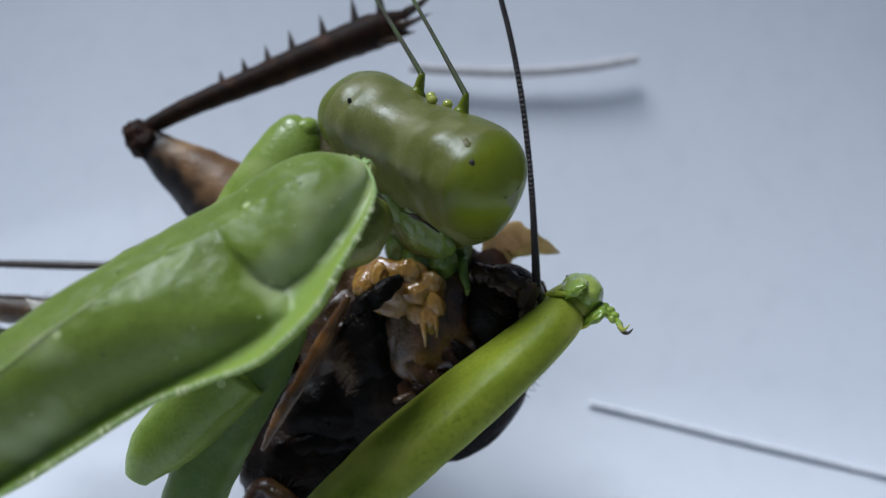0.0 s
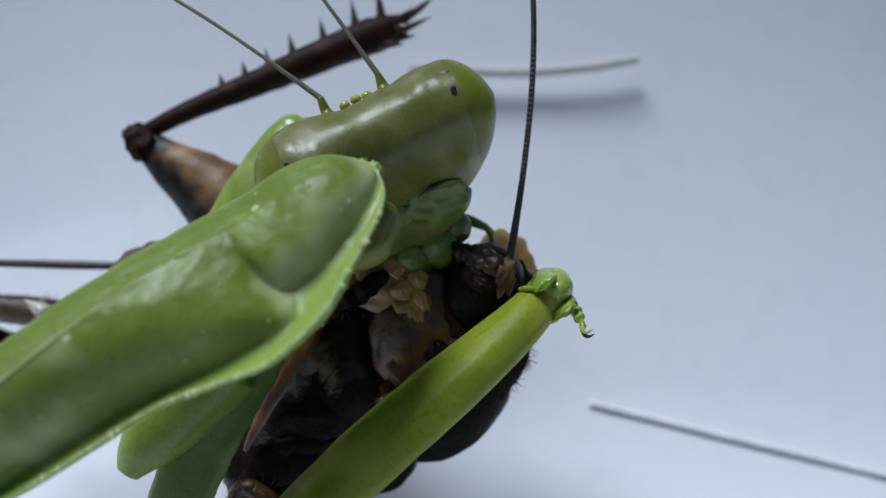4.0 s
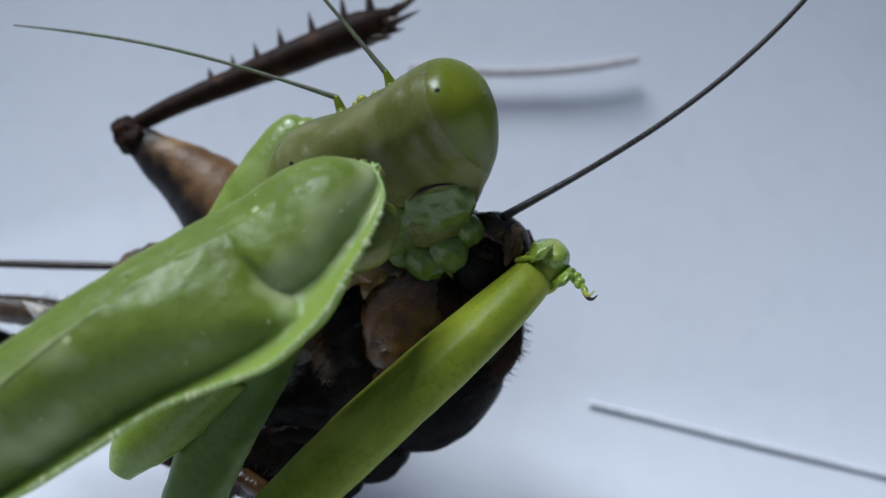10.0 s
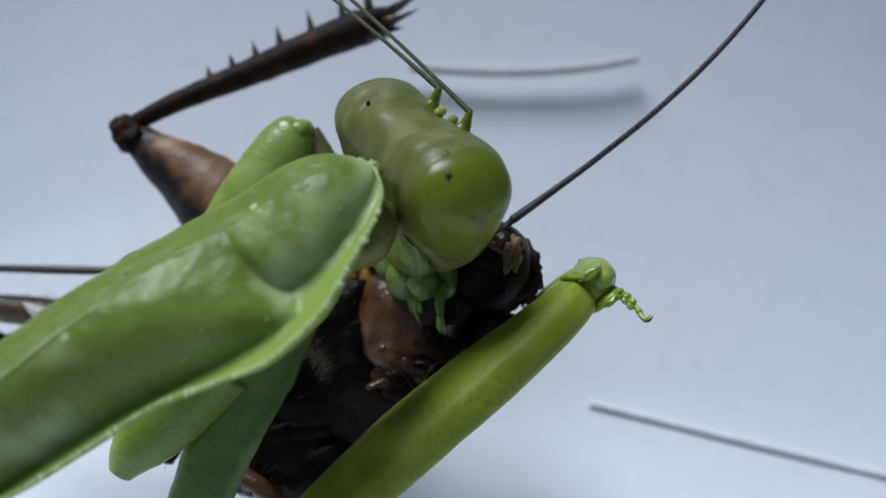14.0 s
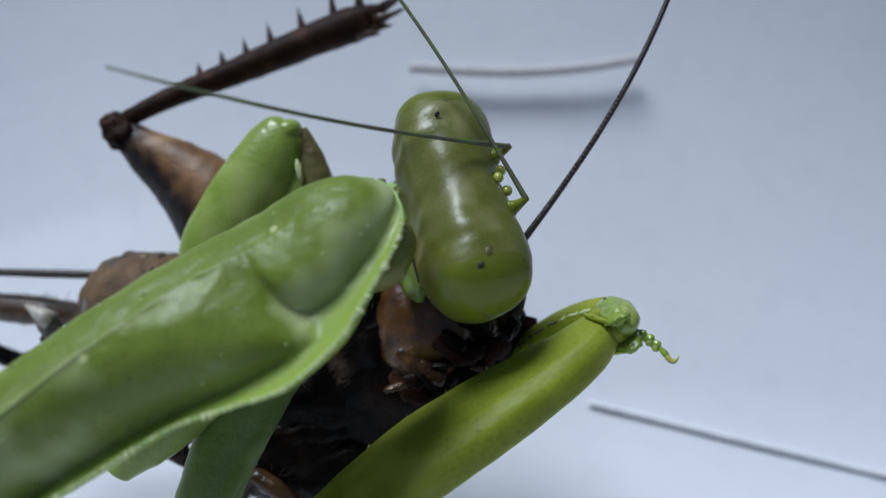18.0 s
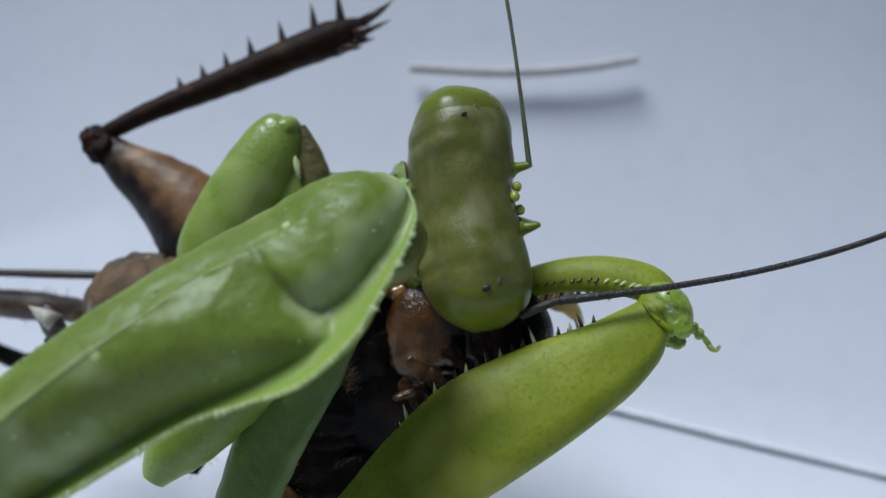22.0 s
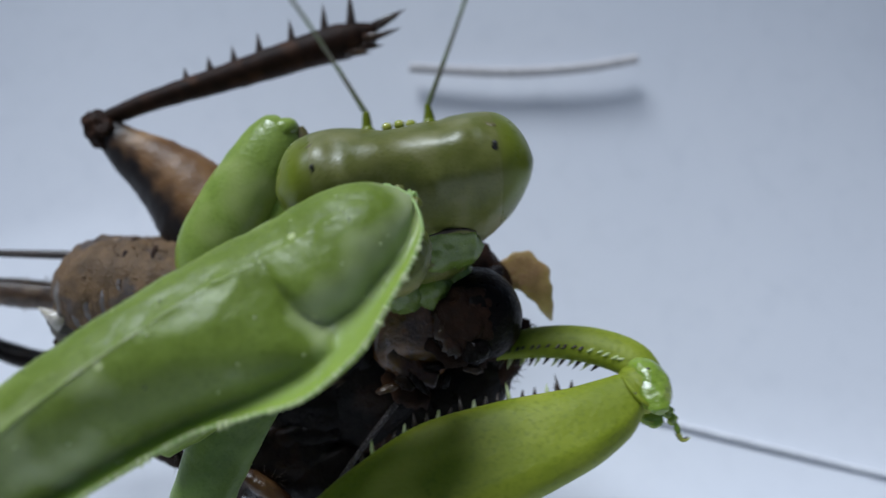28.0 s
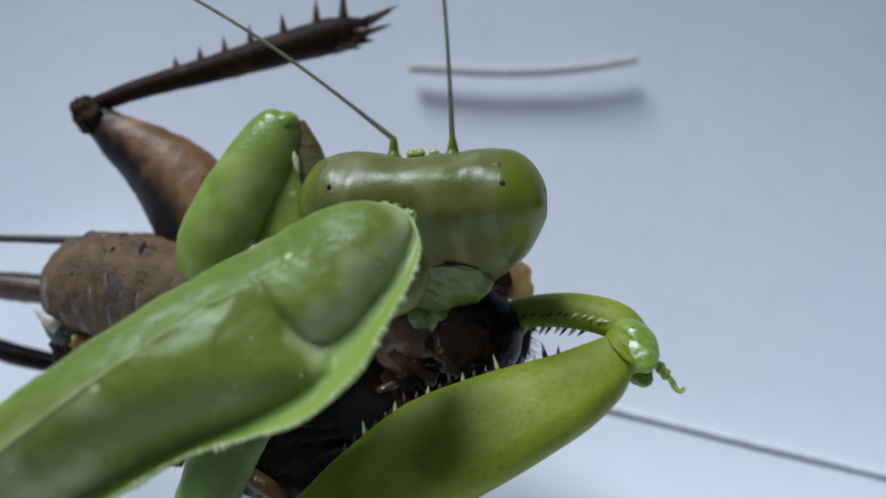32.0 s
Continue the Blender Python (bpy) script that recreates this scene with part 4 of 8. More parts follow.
stalk_grey = build_stalk("dry_stalk", [(7.54, 27.85, 2.08), (10.40, 27.29, 1.67), (13.22, 26.72, 1.25), (16.07, 26.27, 0.74), (18.90, 25.81, 0.24), (21.73, 25.37, -0.28), (24.67, 25.04, -0.93)], 0.16, STALK_GREY, "thin straight grey stalk with a blunt end on white sheet")
stalk_brown = build_stalk("dry_stalk", [(10.95, 41.56, 15.27), (8.12, 41.13, 14.94), (4.94, 40.90, 14.77), (2.10, 40.98, 14.74), (-1.88, 41.34, 14.83)], 0.28, STALK_BROWN, "thick grey-brown dry stalk leaning on the white sheet")


def keyed(rows_):
    """Rows of seconds, place in mm and turn in degrees, as walk() takes them."""
    return [(t, pose(x * MM, y * MM, z * MM, rx, ry, rz)) for t, x, y, z, rx, ry, rz in rows_]



def motions():
    walk(prothorax, keyed([
        (0, -5.99, -0.56, 4.00, -40.0, 5.7, 35.5), (0.5, -6.12, -0.53, 4.00, -40.0, 5.7, 35.5), (1, -6.16, -0.58, 4.00, -40.0, 5.7, 35.5),
        (1.5, -6.00, -0.74, 4.00, -40.0, 5.7, 35.5), (2, -5.89, -0.70, 4.00, -40.0, 5.7, 35.5), (2.5, -5.89, -0.73, 4.00, -40.0, 5.7, 35.5),
        (4.5, -5.67, -0.63, 4.00, -40.0, 5.7, 35.5), (5, -5.64, -0.84, 4.00, -40.0, 5.7, 35.5), (5.5, -5.67, -0.35, 4.00, -40.0, 5.7, 35.5),
        (6, -5.74, -0.43, 4.00, -40.0, 5.7, 35.5), (6.5, -5.74, -0.50, 4.00, -40.0, 5.7, 35.5), (7, -5.83, -0.43, 4.00, -40.0, 5.7, 35.5),
        (7.5, -5.84, -0.74, 4.00, -40.0, 5.7, 35.5), (8, -5.73, -0.53, 4.00, -40.0, 5.7, 35.5), (8.5, -5.73, -0.50, 4.00, -40.0, 5.7, 35.5),
        (9, -5.78, -0.64, 4.00, -40.0, 5.7, 35.5), (9.5, -5.76, -0.96, 4.00, -40.0, 5.7, 35.5), (10, -5.73, -0.69, 4.00, -40.0, 5.7, 35.5),
        (10.5, -5.73, -0.64, 4.00, -40.0, 5.7, 35.5), (11, -5.76, -0.58, 4.00, -40.0, 5.7, 35.5), (11.5, -5.79, -0.73, 4.00, -40.0, 5.7, 35.5),
        (12, -5.74, -0.68, 4.00, -40.0, 5.7, 35.5), (12.5, -5.74, -0.59, 4.00, -40.0, 5.7, 35.5), (13, -5.70, -0.59, 4.00, -40.0, 5.7, 35.5),
        (13.5, -5.78, -0.61, 4.00, -40.0, 5.7, 35.5), (14, -5.78, -0.61, 4.00, -40.0, 5.7, 35.5), (14.5, -5.77, -0.39, 4.00, -40.0, 5.7, 35.5),
        (16.5, -5.60, -0.72, 4.00, -39.0, 5.7, 34.5), (17, -5.52, -0.73, 4.02, -38.8, 5.7, 34.4), (17.5, -5.49, -0.80, 4.04, -38.6, 5.7, 34.3),
        (18, -5.25, -1.22, 4.06, -38.4, 5.7, 34.2), (18.5, -4.98, -0.88, 4.08, -38.2, 5.7, 34.1), (19, -5.12, -0.54, 4.10, -38.0, 5.7, 34.0),
        (19.5, -5.42, -0.17, 4.12, -37.8, 5.7, 34.0), (20, -5.33, -0.26, 4.13, -37.7, 5.7, 34.0), (20.5, -5.30, -0.52, 4.15, -37.5, 5.7, 34.0),
        (21, -5.11, -0.72, 4.17, -37.3, 5.7, 34.0), (21.5, -4.93, -1.16, 4.18, -37.2, 5.7, 34.0), (22, -4.89, -1.08, 4.20, -37.0, 5.7, 34.0),
        (22.5, -4.84, -1.15, 4.21, -36.9, 5.7, 33.9), (23, -4.76, -1.16, 4.23, -36.7, 5.7, 33.7), (23.5, -4.92, -1.42, 4.24, -36.6, 5.7, 33.6),
        (24, -4.66, -1.63, 4.26, -36.4, 5.7, 33.4), (24.5, -4.71, -1.31, 4.27, -36.3, 5.7, 33.3), (25, -4.86, -1.08, 4.29, -36.1, 5.7, 33.1),
        (25.5, -4.52, -1.59, 4.30, -36.0, 5.7, 33.0), (27.5, -4.68, -1.27, 4.30, -36.0, 5.7, 33.0), (28, -4.75, -1.38, 4.31, -36.0, 5.7, 33.0),
        (28.5, -4.97, -1.24, 4.32, -36.0, 5.7, 33.0), (29, -4.97, -1.68, 4.33, -36.0, 5.7, 33.0), (29.5, -4.93, -1.27, 4.34, -36.0, 5.7, 33.0),
        (30, -4.70, -1.33, 4.36, -36.0, 5.7, 33.0), (30.5, -4.79, -1.49, 4.37, -36.0, 5.7, 33.0), (31, -4.74, -1.14, 4.38, -36.0, 5.7, 33.0),
        (31.5, -4.72, -1.81, 4.39, -36.0, 5.7, 33.0), (32, -4.81, -1.94, 4.40, -36.0, 5.7, 33.0),
    ]))
    walk(mantis_head, keyed([
        (0, -0.92, 3.74, 0.31, 55.4, -35.0, -32.1), (0.5, -1.04, 3.59, 0.27, 51.8, -34.8, -32.8), (1, -1.13, 3.35, 0.17, 51.8, -33.5, -33.5),
        (1.5, -1.02, 3.25, 0.11, 51.0, -34.4, -30.0), (2, -0.92, 3.74, 0.47, 57.1, -24.8, -32.5), (2.5, -1.40, 3.57, -0.04, 38.3, -17.9, -10.7),
        (4.5, -2.42, 3.84, 0.49, 38.0, 5.9, 27.0), (5, -2.35, 3.53, 0.27, 34.9, -6.8, 22.2), (5.5, -2.25, 4.62, 0.20, 29.7, -4.8, 15.2),
        (6, -2.43, 4.38, 0.22, 33.3, -4.0, 21.9), (6.5, -1.75, 4.12, 0.14, 25.1, -18.2, -4.0), (7, -2.96, 3.97, 0.54, 32.6, -8.4, 34.2),
        (7.5, -2.52, 3.67, 0.24, 32.4, -27.1, 17.8), (8, -2.51, 4.03, 0.20, 30.7, -20.4, 22.6), (8.5, -2.62, 4.15, -0.00, 29.1, -17.7, 22.3),
        (9, -2.09, 3.76, 0.35, 33.1, -31.4, 10.3), (9.5, -2.25, 3.40, 0.29, 33.7, -30.2, 16.5), (10, -2.39, 3.79, 0.29, 30.4, -25.0, 21.0),
        (10.5, -2.44, 3.95, 0.05, 31.0, -23.9, 17.9), (11, -2.01, 3.90, 0.24, 35.5, -28.2, 9.4), (11.5, -1.71, 3.58, 0.29, 35.7, -39.9, -8.6),
        (12, -1.70, 3.70, 0.23, 32.5, -38.5, 3.2), (12.5, -2.11, 4.03, 0.27, 28.6, -26.6, 3.2), (13, -1.71, 3.82, 0.08, 35.1, -35.2, 11.8),
        (13.5, -0.99, 3.44, 0.11, 54.8, -43.6, -31.3), (14, -0.92, 3.29, 1.00, 58.4, -47.1, -47.2), (14.5, -0.55, 3.70, 0.25, 50.9, -33.5, -52.4),
        (16.5, 0.39, 2.24, 0.20, 54.1, -21.2, -85.0), (17, 0.45, 2.18, 0.68, 58.3, -23.8, -85.7), (17.5, 0.52, 2.24, 0.24, 56.1, -21.0, -83.6),
        (18, 0.59, 1.79, 0.46, 62.0, -27.5, -75.3), (18.5, 0.68, 2.77, 0.56, 48.0, -22.2, -71.1), (19, 0.28, 3.75, 0.28, 59.6, -24.4, -48.7),
        (19.5, -1.00, 4.81, 0.22, 57.9, -34.0, -31.9), (20, -0.21, 4.30, 0.36, 54.6, -36.9, -38.4), (20.5, 0.65, 1.63, 0.42, 74.2, -24.1, -101.3),
        (21, 0.92, 1.58, 1.07, 75.3, -25.3, -103.2), (21.5, 0.52, 2.07, 0.42, 41.3, -13.8, -60.6), (22, 1.05, 1.56, -0.07, 56.4, -11.0, -83.3),
        (22.5, 1.05, 1.09, 0.25, 65.3, -17.5, -93.4), (23, 0.24, 2.33, 0.16, 41.2, -17.9, -39.2), (23.5, -0.22, 1.46, 0.28, 42.2, -14.4, -34.8),
        (24, 0.04, 1.58, 0.32, 35.0, -23.3, -18.3), (24.5, 0.83, 1.63, 0.18, 35.9, -33.5, -42.6), (25, 0.52, 2.44, 0.10, 47.0, -30.3, -44.7),
        (25.5, 0.85, 1.81, 0.39, 42.1, -24.7, -37.6), (27.5, -0.18, 3.06, 0.41, 37.2, -11.1, -13.7), (28, -1.32, 2.78, 0.52, 34.3, 3.8, 7.5),
        (28.5, -3.61, 2.58, 0.29, 35.8, -24.5, 48.1), (29, -2.42, 2.67, 0.21, 37.5, 5.9, 30.0), (29.5, -3.54, 2.69, 0.29, 39.1, -23.6, 47.5),
        (30, -1.71, 2.86, 0.25, 40.2, 12.7, 28.1), (30.5, -1.90, 2.59, 0.46, 47.1, 19.9, 32.6), (31, -0.84, 3.33, 0.55, 39.7, -2.9, -1.5),
        (31.5, -1.65, 2.11, 0.13, 35.2, 4.5, 26.0), (32, -0.85, 1.80, 0.22, 34.5, -15.9, -0.6),
    ]))
    walk(antenna_near, keyed([
        (0, 1.09, 1.56, -1.52, 62.8, 7.0, 143.7), (0.5, 1.09, 1.56, -1.52, 60.0, 7.9, 141.8), (1, 1.09, 1.56, -1.52, 59.6, 11.0, 141.3),
        (1.5, 1.09, 1.56, -1.52, 59.3, 8.4, 141.5), (2, 1.09, 1.56, -1.52, 58.7, -8.6, 164.1), (2.5, 1.09, 1.56, -1.52, 41.1, 18.9, 141.3),
        (4.5, 1.09, 1.56, -1.52, 5.1, 44.9, 107.6), (5, 1.09, 1.56, -1.52, 22.6, 35.6, 119.4), (5.5, 1.09, 1.56, -1.52, 11.5, 35.0, 103.8),
        (6, 1.09, 1.56, -1.52, 8.8, 39.4, 98.7), (6.5, 1.09, 1.56, -1.52, 27.3, 22.6, 115.5), (7, 1.09, 1.56, -1.52, 9.4, 39.3, 91.7),
        (7.5, 1.09, 1.56, -1.52, 39.6, 22.9, 119.8), (8, 1.09, 1.56, -1.52, 30.2, 29.3, 111.8), (8.5, 1.09, 1.56, -1.52, 26.9, 29.0, 110.8),
        (9, 1.09, 1.56, -1.52, 44.2, 17.5, 123.6), (9.5, 1.09, 1.56, -1.52, 41.9, 25.4, 116.1), (10, 1.09, 1.56, -1.52, 35.7, 24.9, 115.5),
        (10.5, 1.09, 1.56, -1.52, 34.0, 27.5, 113.0), (11, 1.09, 1.56, -1.52, 41.7, 26.3, 118.7), (11.5, 1.09, 1.56, -1.52, 51.8, 5.5, 129.3),
        (12, 1.09, 1.56, -1.52, 49.2, 11.0, 123.6), (12.5, 1.09, 1.56, -1.52, 38.2, 15.0, 125.7), (13, 1.09, 1.56, -1.52, 47.3, 22.2, 118.1),
        (13.5, 1.09, 1.56, -1.52, 65.5, 4.1, 136.4), (14, 1.09, 1.56, -1.52, 63.1, -25.2, 147.0), (14.5, 1.09, 1.56, -1.52, 55.4, -11.9, 155.4),
        (16.5, 1.09, 1.56, -1.52, 41.2, -34.7, -166.8), (17, 1.09, 1.56, -1.52, 51.8, -28.8, 179.7), (17.5, 1.09, 1.56, -1.52, 48.8, -28.1, -175.9),
        (18, 1.09, 1.56, -1.52, 58.2, -26.1, 171.3), (18.5, 1.09, 1.56, -1.52, 45.6, -18.8, 176.7), (19, 1.09, 1.56, -1.52, 61.6, -5.0, 162.7),
        (19.5, 1.09, 1.56, -1.52, 63.3, -1.9, 149.9), (20, 1.09, 1.56, -1.52, 58.9, -15.3, 153.7), (20.5, 1.09, 1.56, -1.52, 66.2, -37.0, 175.4),
        (21, 1.09, 1.56, -1.52, 68.2, -35.7, 172.6), (21.5, 1.09, 1.56, -1.52, 43.1, 2.0, 167.3), (22, 1.09, 1.56, -1.52, 0.0, -17.2, -114.9),
        (22.5, 1.09, 1.56, -1.52, 63.6, -14.2, 175.0), (23, 1.09, 1.56, -1.52, 39.8, 30.9, 129.4), (23.5, 1.09, 1.56, -1.52, 12.6, 49.7, 87.1),
        (24, 1.09, 1.56, -1.52, 36.2, 30.1, 116.1), (24.5, 1.09, 1.56, -1.52, 47.9, 10.3, 131.5), (25, 1.09, 1.56, -1.52, 54.5, 12.4, 140.9),
        (25.5, 1.09, 1.56, -1.52, 44.8, -9.8, 164.3), (27.5, 1.09, 1.56, -1.52, 0.6, 45.4, 73.0), (28, 1.09, 1.56, -1.52, -19.5, 36.4, 61.0),
        (28.5, 1.09, 1.56, -1.52, -5.1, 49.0, 44.5), (29, 1.09, 1.56, -1.52, -23.3, 38.3, 59.7), (29.5, 1.09, 1.56, -1.52, -14.7, 49.8, 34.3),
        (30, 1.09, 1.56, -1.52, -33.7, 34.9, 53.5), (30.5, 1.09, 1.56, -1.52, -45.7, 34.2, 48.5), (31, 1.09, 1.56, -1.52, -26.4, 38.7, 41.8),
        (31.5, 1.09, 1.56, -1.52, -20.8, 36.8, 60.4), (32, 1.09, 1.56, -1.52, 22.2, 38.5, 101.4),
    ]))
    walk(antenna_far, keyed([
        (0, -1.09, 1.56, -1.52, 62.5, 3.3, 145.7), (0.5, -1.09, 1.56, -1.52, 59.4, 1.6, 145.5), (1, -1.09, 1.56, -1.52, 59.0, 2.4, 146.4),
        (1.5, -1.09, 1.56, -1.52, 58.2, -1.4, 147.5), (2, -1.09, 1.56, -1.52, 61.1, 8.2, 154.4), (2.5, -1.09, 1.56, -1.52, 41.1, 18.3, 142.0),
        (4.5, -1.09, 1.56, -1.52, 20.9, 40.3, 134.4), (5, -1.09, 1.56, -1.52, 30.5, 27.4, 138.5), (5.5, -1.09, 1.56, -1.52, 25.1, 25.1, 137.4),
        (6, -1.09, 1.56, -1.52, 25.5, 30.5, 133.2), (6.5, -1.09, 1.56, -1.52, 30.6, 3.6, 149.8), (7, -1.09, 1.56, -1.52, 28.5, 26.3, 134.2),
        (7.5, -1.09, 1.56, -1.52, 41.5, 4.5, 141.7), (8, -1.09, 1.56, -1.52, 36.4, 11.5, 139.9), (8.5, -1.09, 1.56, -1.52, 33.7, 13.2, 139.2),
        (9, -1.09, 1.56, -1.52, 43.9, -0.1, 141.8), (9.5, -1.09, 1.56, -1.52, 44.2, 4.1, 139.1), (10, -1.09, 1.56, -1.52, 38.8, 4.2, 142.9),
        (10.5, -1.09, 1.56, -1.52, 38.6, 6.6, 142.0), (11, -1.09, 1.56, -1.52, 44.3, 3.9, 143.1), (11.5, -1.09, 1.56, -1.52, 45.4, -18.6, 150.4),
        (12, -1.09, 1.56, -1.52, 44.9, -12.5, 145.0), (12.5, -1.09, 1.56, -1.52, 36.4, -5.3, 151.9), (13, -1.09, 1.56, -1.52, 47.3, -2.1, 140.4),
        (13.5, -1.09, 1.56, -1.52, 60.6, -19.7, 148.4), (14, -1.09, 1.56, -1.52, 61.4, -29.4, 149.5), (14.5, -1.09, 1.56, -1.52, 56.3, -8.8, 153.3),
        (16.5, -1.09, 1.56, -1.52, 0.0, -83.3, -32.9), (17, -1.09, 1.56, -1.52, 0.0, -86.8, 43.4), (17.5, -1.09, 1.56, -1.52, 0.0, -89.1, 3.9),
        (18, -1.09, 1.56, -1.52, 0.0, -80.3, 99.6), (18.5, -1.09, 1.56, -1.52, 0.0, -83.8, -109.7), (19, -1.09, 1.56, -1.52, 62.4, 0.2, 159.9),
        (19.5, -1.09, 1.56, -1.52, 63.7, 0.3, 148.9), (20, -1.09, 1.56, -1.52, 62.8, 5.1, 142.3), (20.5, -1.09, 1.56, -1.52, 0.0, -72.2, 50.3),
        (21, -1.09, 1.56, -1.52, 0.0, -71.9, 59.8), (21.5, -1.09, 1.56, -1.52, 43.0, 1.1, 168.4), (22, -1.09, 1.56, -1.52, 0.0, -4.9, 178.4),
        (22.5, -1.09, 1.56, -1.52, -25.2, -56.5, -81.8), (23, -1.09, 1.56, -1.52, 44.1, 18.0, 145.0), (23.5, -1.09, 1.56, -1.52, 43.8, 18.1, 150.0),
        (24, -1.09, 1.56, -1.52, 41.5, 7.3, 145.2), (24.5, -1.09, 1.56, -1.52, 46.8, -1.8, 142.6), (25, -1.09, 1.56, -1.52, 54.1, 4.5, 146.6),
        (25.5, -1.09, 1.56, -1.52, 47.4, 0.8, 154.2), (27.5, -1.09, 1.56, -1.52, 32.6, 30.5, 131.0), (28, -1.09, 1.56, -1.52, 17.7, 37.4, 128.8),
        (28.5, -1.09, 1.56, -1.52, 39.5, 26.5, 121.8), (29, -1.09, 1.56, -1.52, 15.3, 42.2, 124.8), (29.5, -1.09, 1.56, -1.52, 37.5, 35.4, 114.5),
        (30, -1.09, 1.56, -1.52, 2.8, 48.6, 113.5), (30.5, -1.09, 1.56, -1.52, -11.5, 56.2, 101.3), (31, -1.09, 1.56, -1.52, 26.2, 38.7, 128.7),
        (31.5, -1.09, 1.56, -1.52, 15.6, 39.4, 125.3), (32, -1.09, 1.56, -1.52, 37.8, 11.8, 149.1),
    ]))
    walk(false_pupils[0], keyed([
        (0, 3.61, 1.17, 0.82, -36.4, 47.3, 0.0), (0.5, 3.62, 1.15, 0.86, -34.3, 45.6, -0.0), (1, 3.59, 1.16, 0.85, -35.7, 44.6, 0.0),
        (1.5, 3.60, 1.16, 0.86, -34.7, 44.3, -0.0), (2, 3.47, 1.25, 0.84, -44.0, 36.4, 0.0), (2.5, 3.38, 1.13, 1.14, -28.8, 18.5, -0.0),
        (4.5, 2.90, 1.17, 1.31, -26.8, -13.1, 0.0), (5, 3.15, 1.11, 1.29, -25.0, 2.1, 0.0), (5.5, 3.12, 1.01, 1.40, -18.0, 0.2, 0.0),
        (6, 3.10, 1.07, 1.35, -21.8, -1.4, 0.0), (6.5, 3.41, 0.93, 1.33, -14.2, 16.8, 0.0), (7, 3.16, 1.05, 1.35, -20.8, 2.3, 0.0),
        (7.5, 3.51, 0.99, 1.19, -19.0, 25.4, -0.0), (8, 3.39, 0.99, 1.28, -18.2, 16.5, -0.0), (8.5, 3.35, 0.97, 1.32, -16.8, 13.7, 0.0),
        (9, 3.58, 0.98, 1.15, -18.7, 30.5, 0.0), (9.5, 3.55, 1.00, 1.14, -20.1, 29.1, -0.0), (10, 3.47, 0.98, 1.25, -17.5, 21.9, 0.0),
        (10.5, 3.46, 0.99, 1.25, -18.0, 21.2, 0.0), (11, 3.52, 1.03, 1.15, -21.7, 27.4, 0.0), (11.5, 3.71, 0.97, 1.01, -18.6, 42.7, 0.0),
        (12, 3.69, 0.95, 1.08, -16.3, 38.4, 0.0), (12.5, 3.53, 0.95, 1.23, -15.6, 25.8, 0.0), (13, 3.61, 0.99, 1.10, -19.6, 33.9, 0.0),
        (13.5, 3.72, 1.11, 0.78, -30.5, 55.8, 0.0), (14, 3.77, 1.10, 0.70, -30.1, 63.3, 0.0), (14.5, 3.61, 1.16, 0.84, -35.1, 45.8, -0.0),
        (16.5, 3.40, 1.29, 0.84, -48.1, 31.1, -0.0), (17, 3.43, 1.30, 0.78, -50.3, 37.5, 0.0), (17.5, 3.40, 1.30, 0.82, -49.6, 31.7, 0.0),
        (18, 3.46, 1.30, 0.74, -51.0, 43.1, 0.0), (18.5, 3.43, 1.23, 0.94, -40.0, 28.9, -0.0), (19, 3.46, 1.27, 0.82, -46.5, 37.0, -0.0),
        (19.5, 3.61, 1.17, 0.82, -36.3, 47.6, -0.0), (20, 3.64, 1.14, 0.84, -33.4, 48.0, 0.0), (20.5, 3.42, 1.38, 0.57, -62.8, 55.7, -0.0),
        (21, 3.43, 1.38, 0.57, -62.0, 58.1, 0.0), (21.5, 3.29, 1.22, 1.07, -36.6, 13.5, 0.0), (22, 3.23, 1.36, 0.87, -52.8, 12.7, 0.0),
        (22.5, 3.31, 1.38, 0.72, -60.0, 28.8, 0.0), (23, 3.35, 1.19, 1.07, -34.7, 17.8, 0.0), (23.5, 3.28, 1.24, 1.06, -38.4, 13.1, 0.0),
        (24, 3.41, 1.12, 1.12, -28.8, 21.0, 0.0), (24.5, 3.56, 1.08, 1.05, -26.1, 33.1, 0.0), (25, 3.52, 1.17, 0.94, -35.4, 35.1, -0.0),
        (25.5, 3.42, 1.18, 1.03, -34.2, 24.2, -0.0), (27.5, 3.23, 1.16, 1.20, -29.7, 7.5, 0.0), (28, 2.96, 1.16, 1.30, -26.8, -9.6, 0.0),
        (28.5, 3.44, 1.05, 1.19, -22.9, 21.2, 0.0), (29, 2.92, 1.19, 1.28, -28.5, -12.5, 0.0), (29.5, 3.41, 1.09, 1.15, -26.3, 20.5, 0.0),
        (30, 2.76, 1.23, 1.25, -30.2, -22.2, 0.0), (30.5, 2.63, 1.31, 1.14, -34.6, -32.2, 0.0), (31, 3.09, 1.20, 1.21, -31.7, -2.1, 0.0),
        (31.5, 2.93, 1.18, 1.28, -28.3, -11.5, 0.0), (32, 3.31, 1.14, 1.17, -29.0, 13.2, 0.0),
    ]))
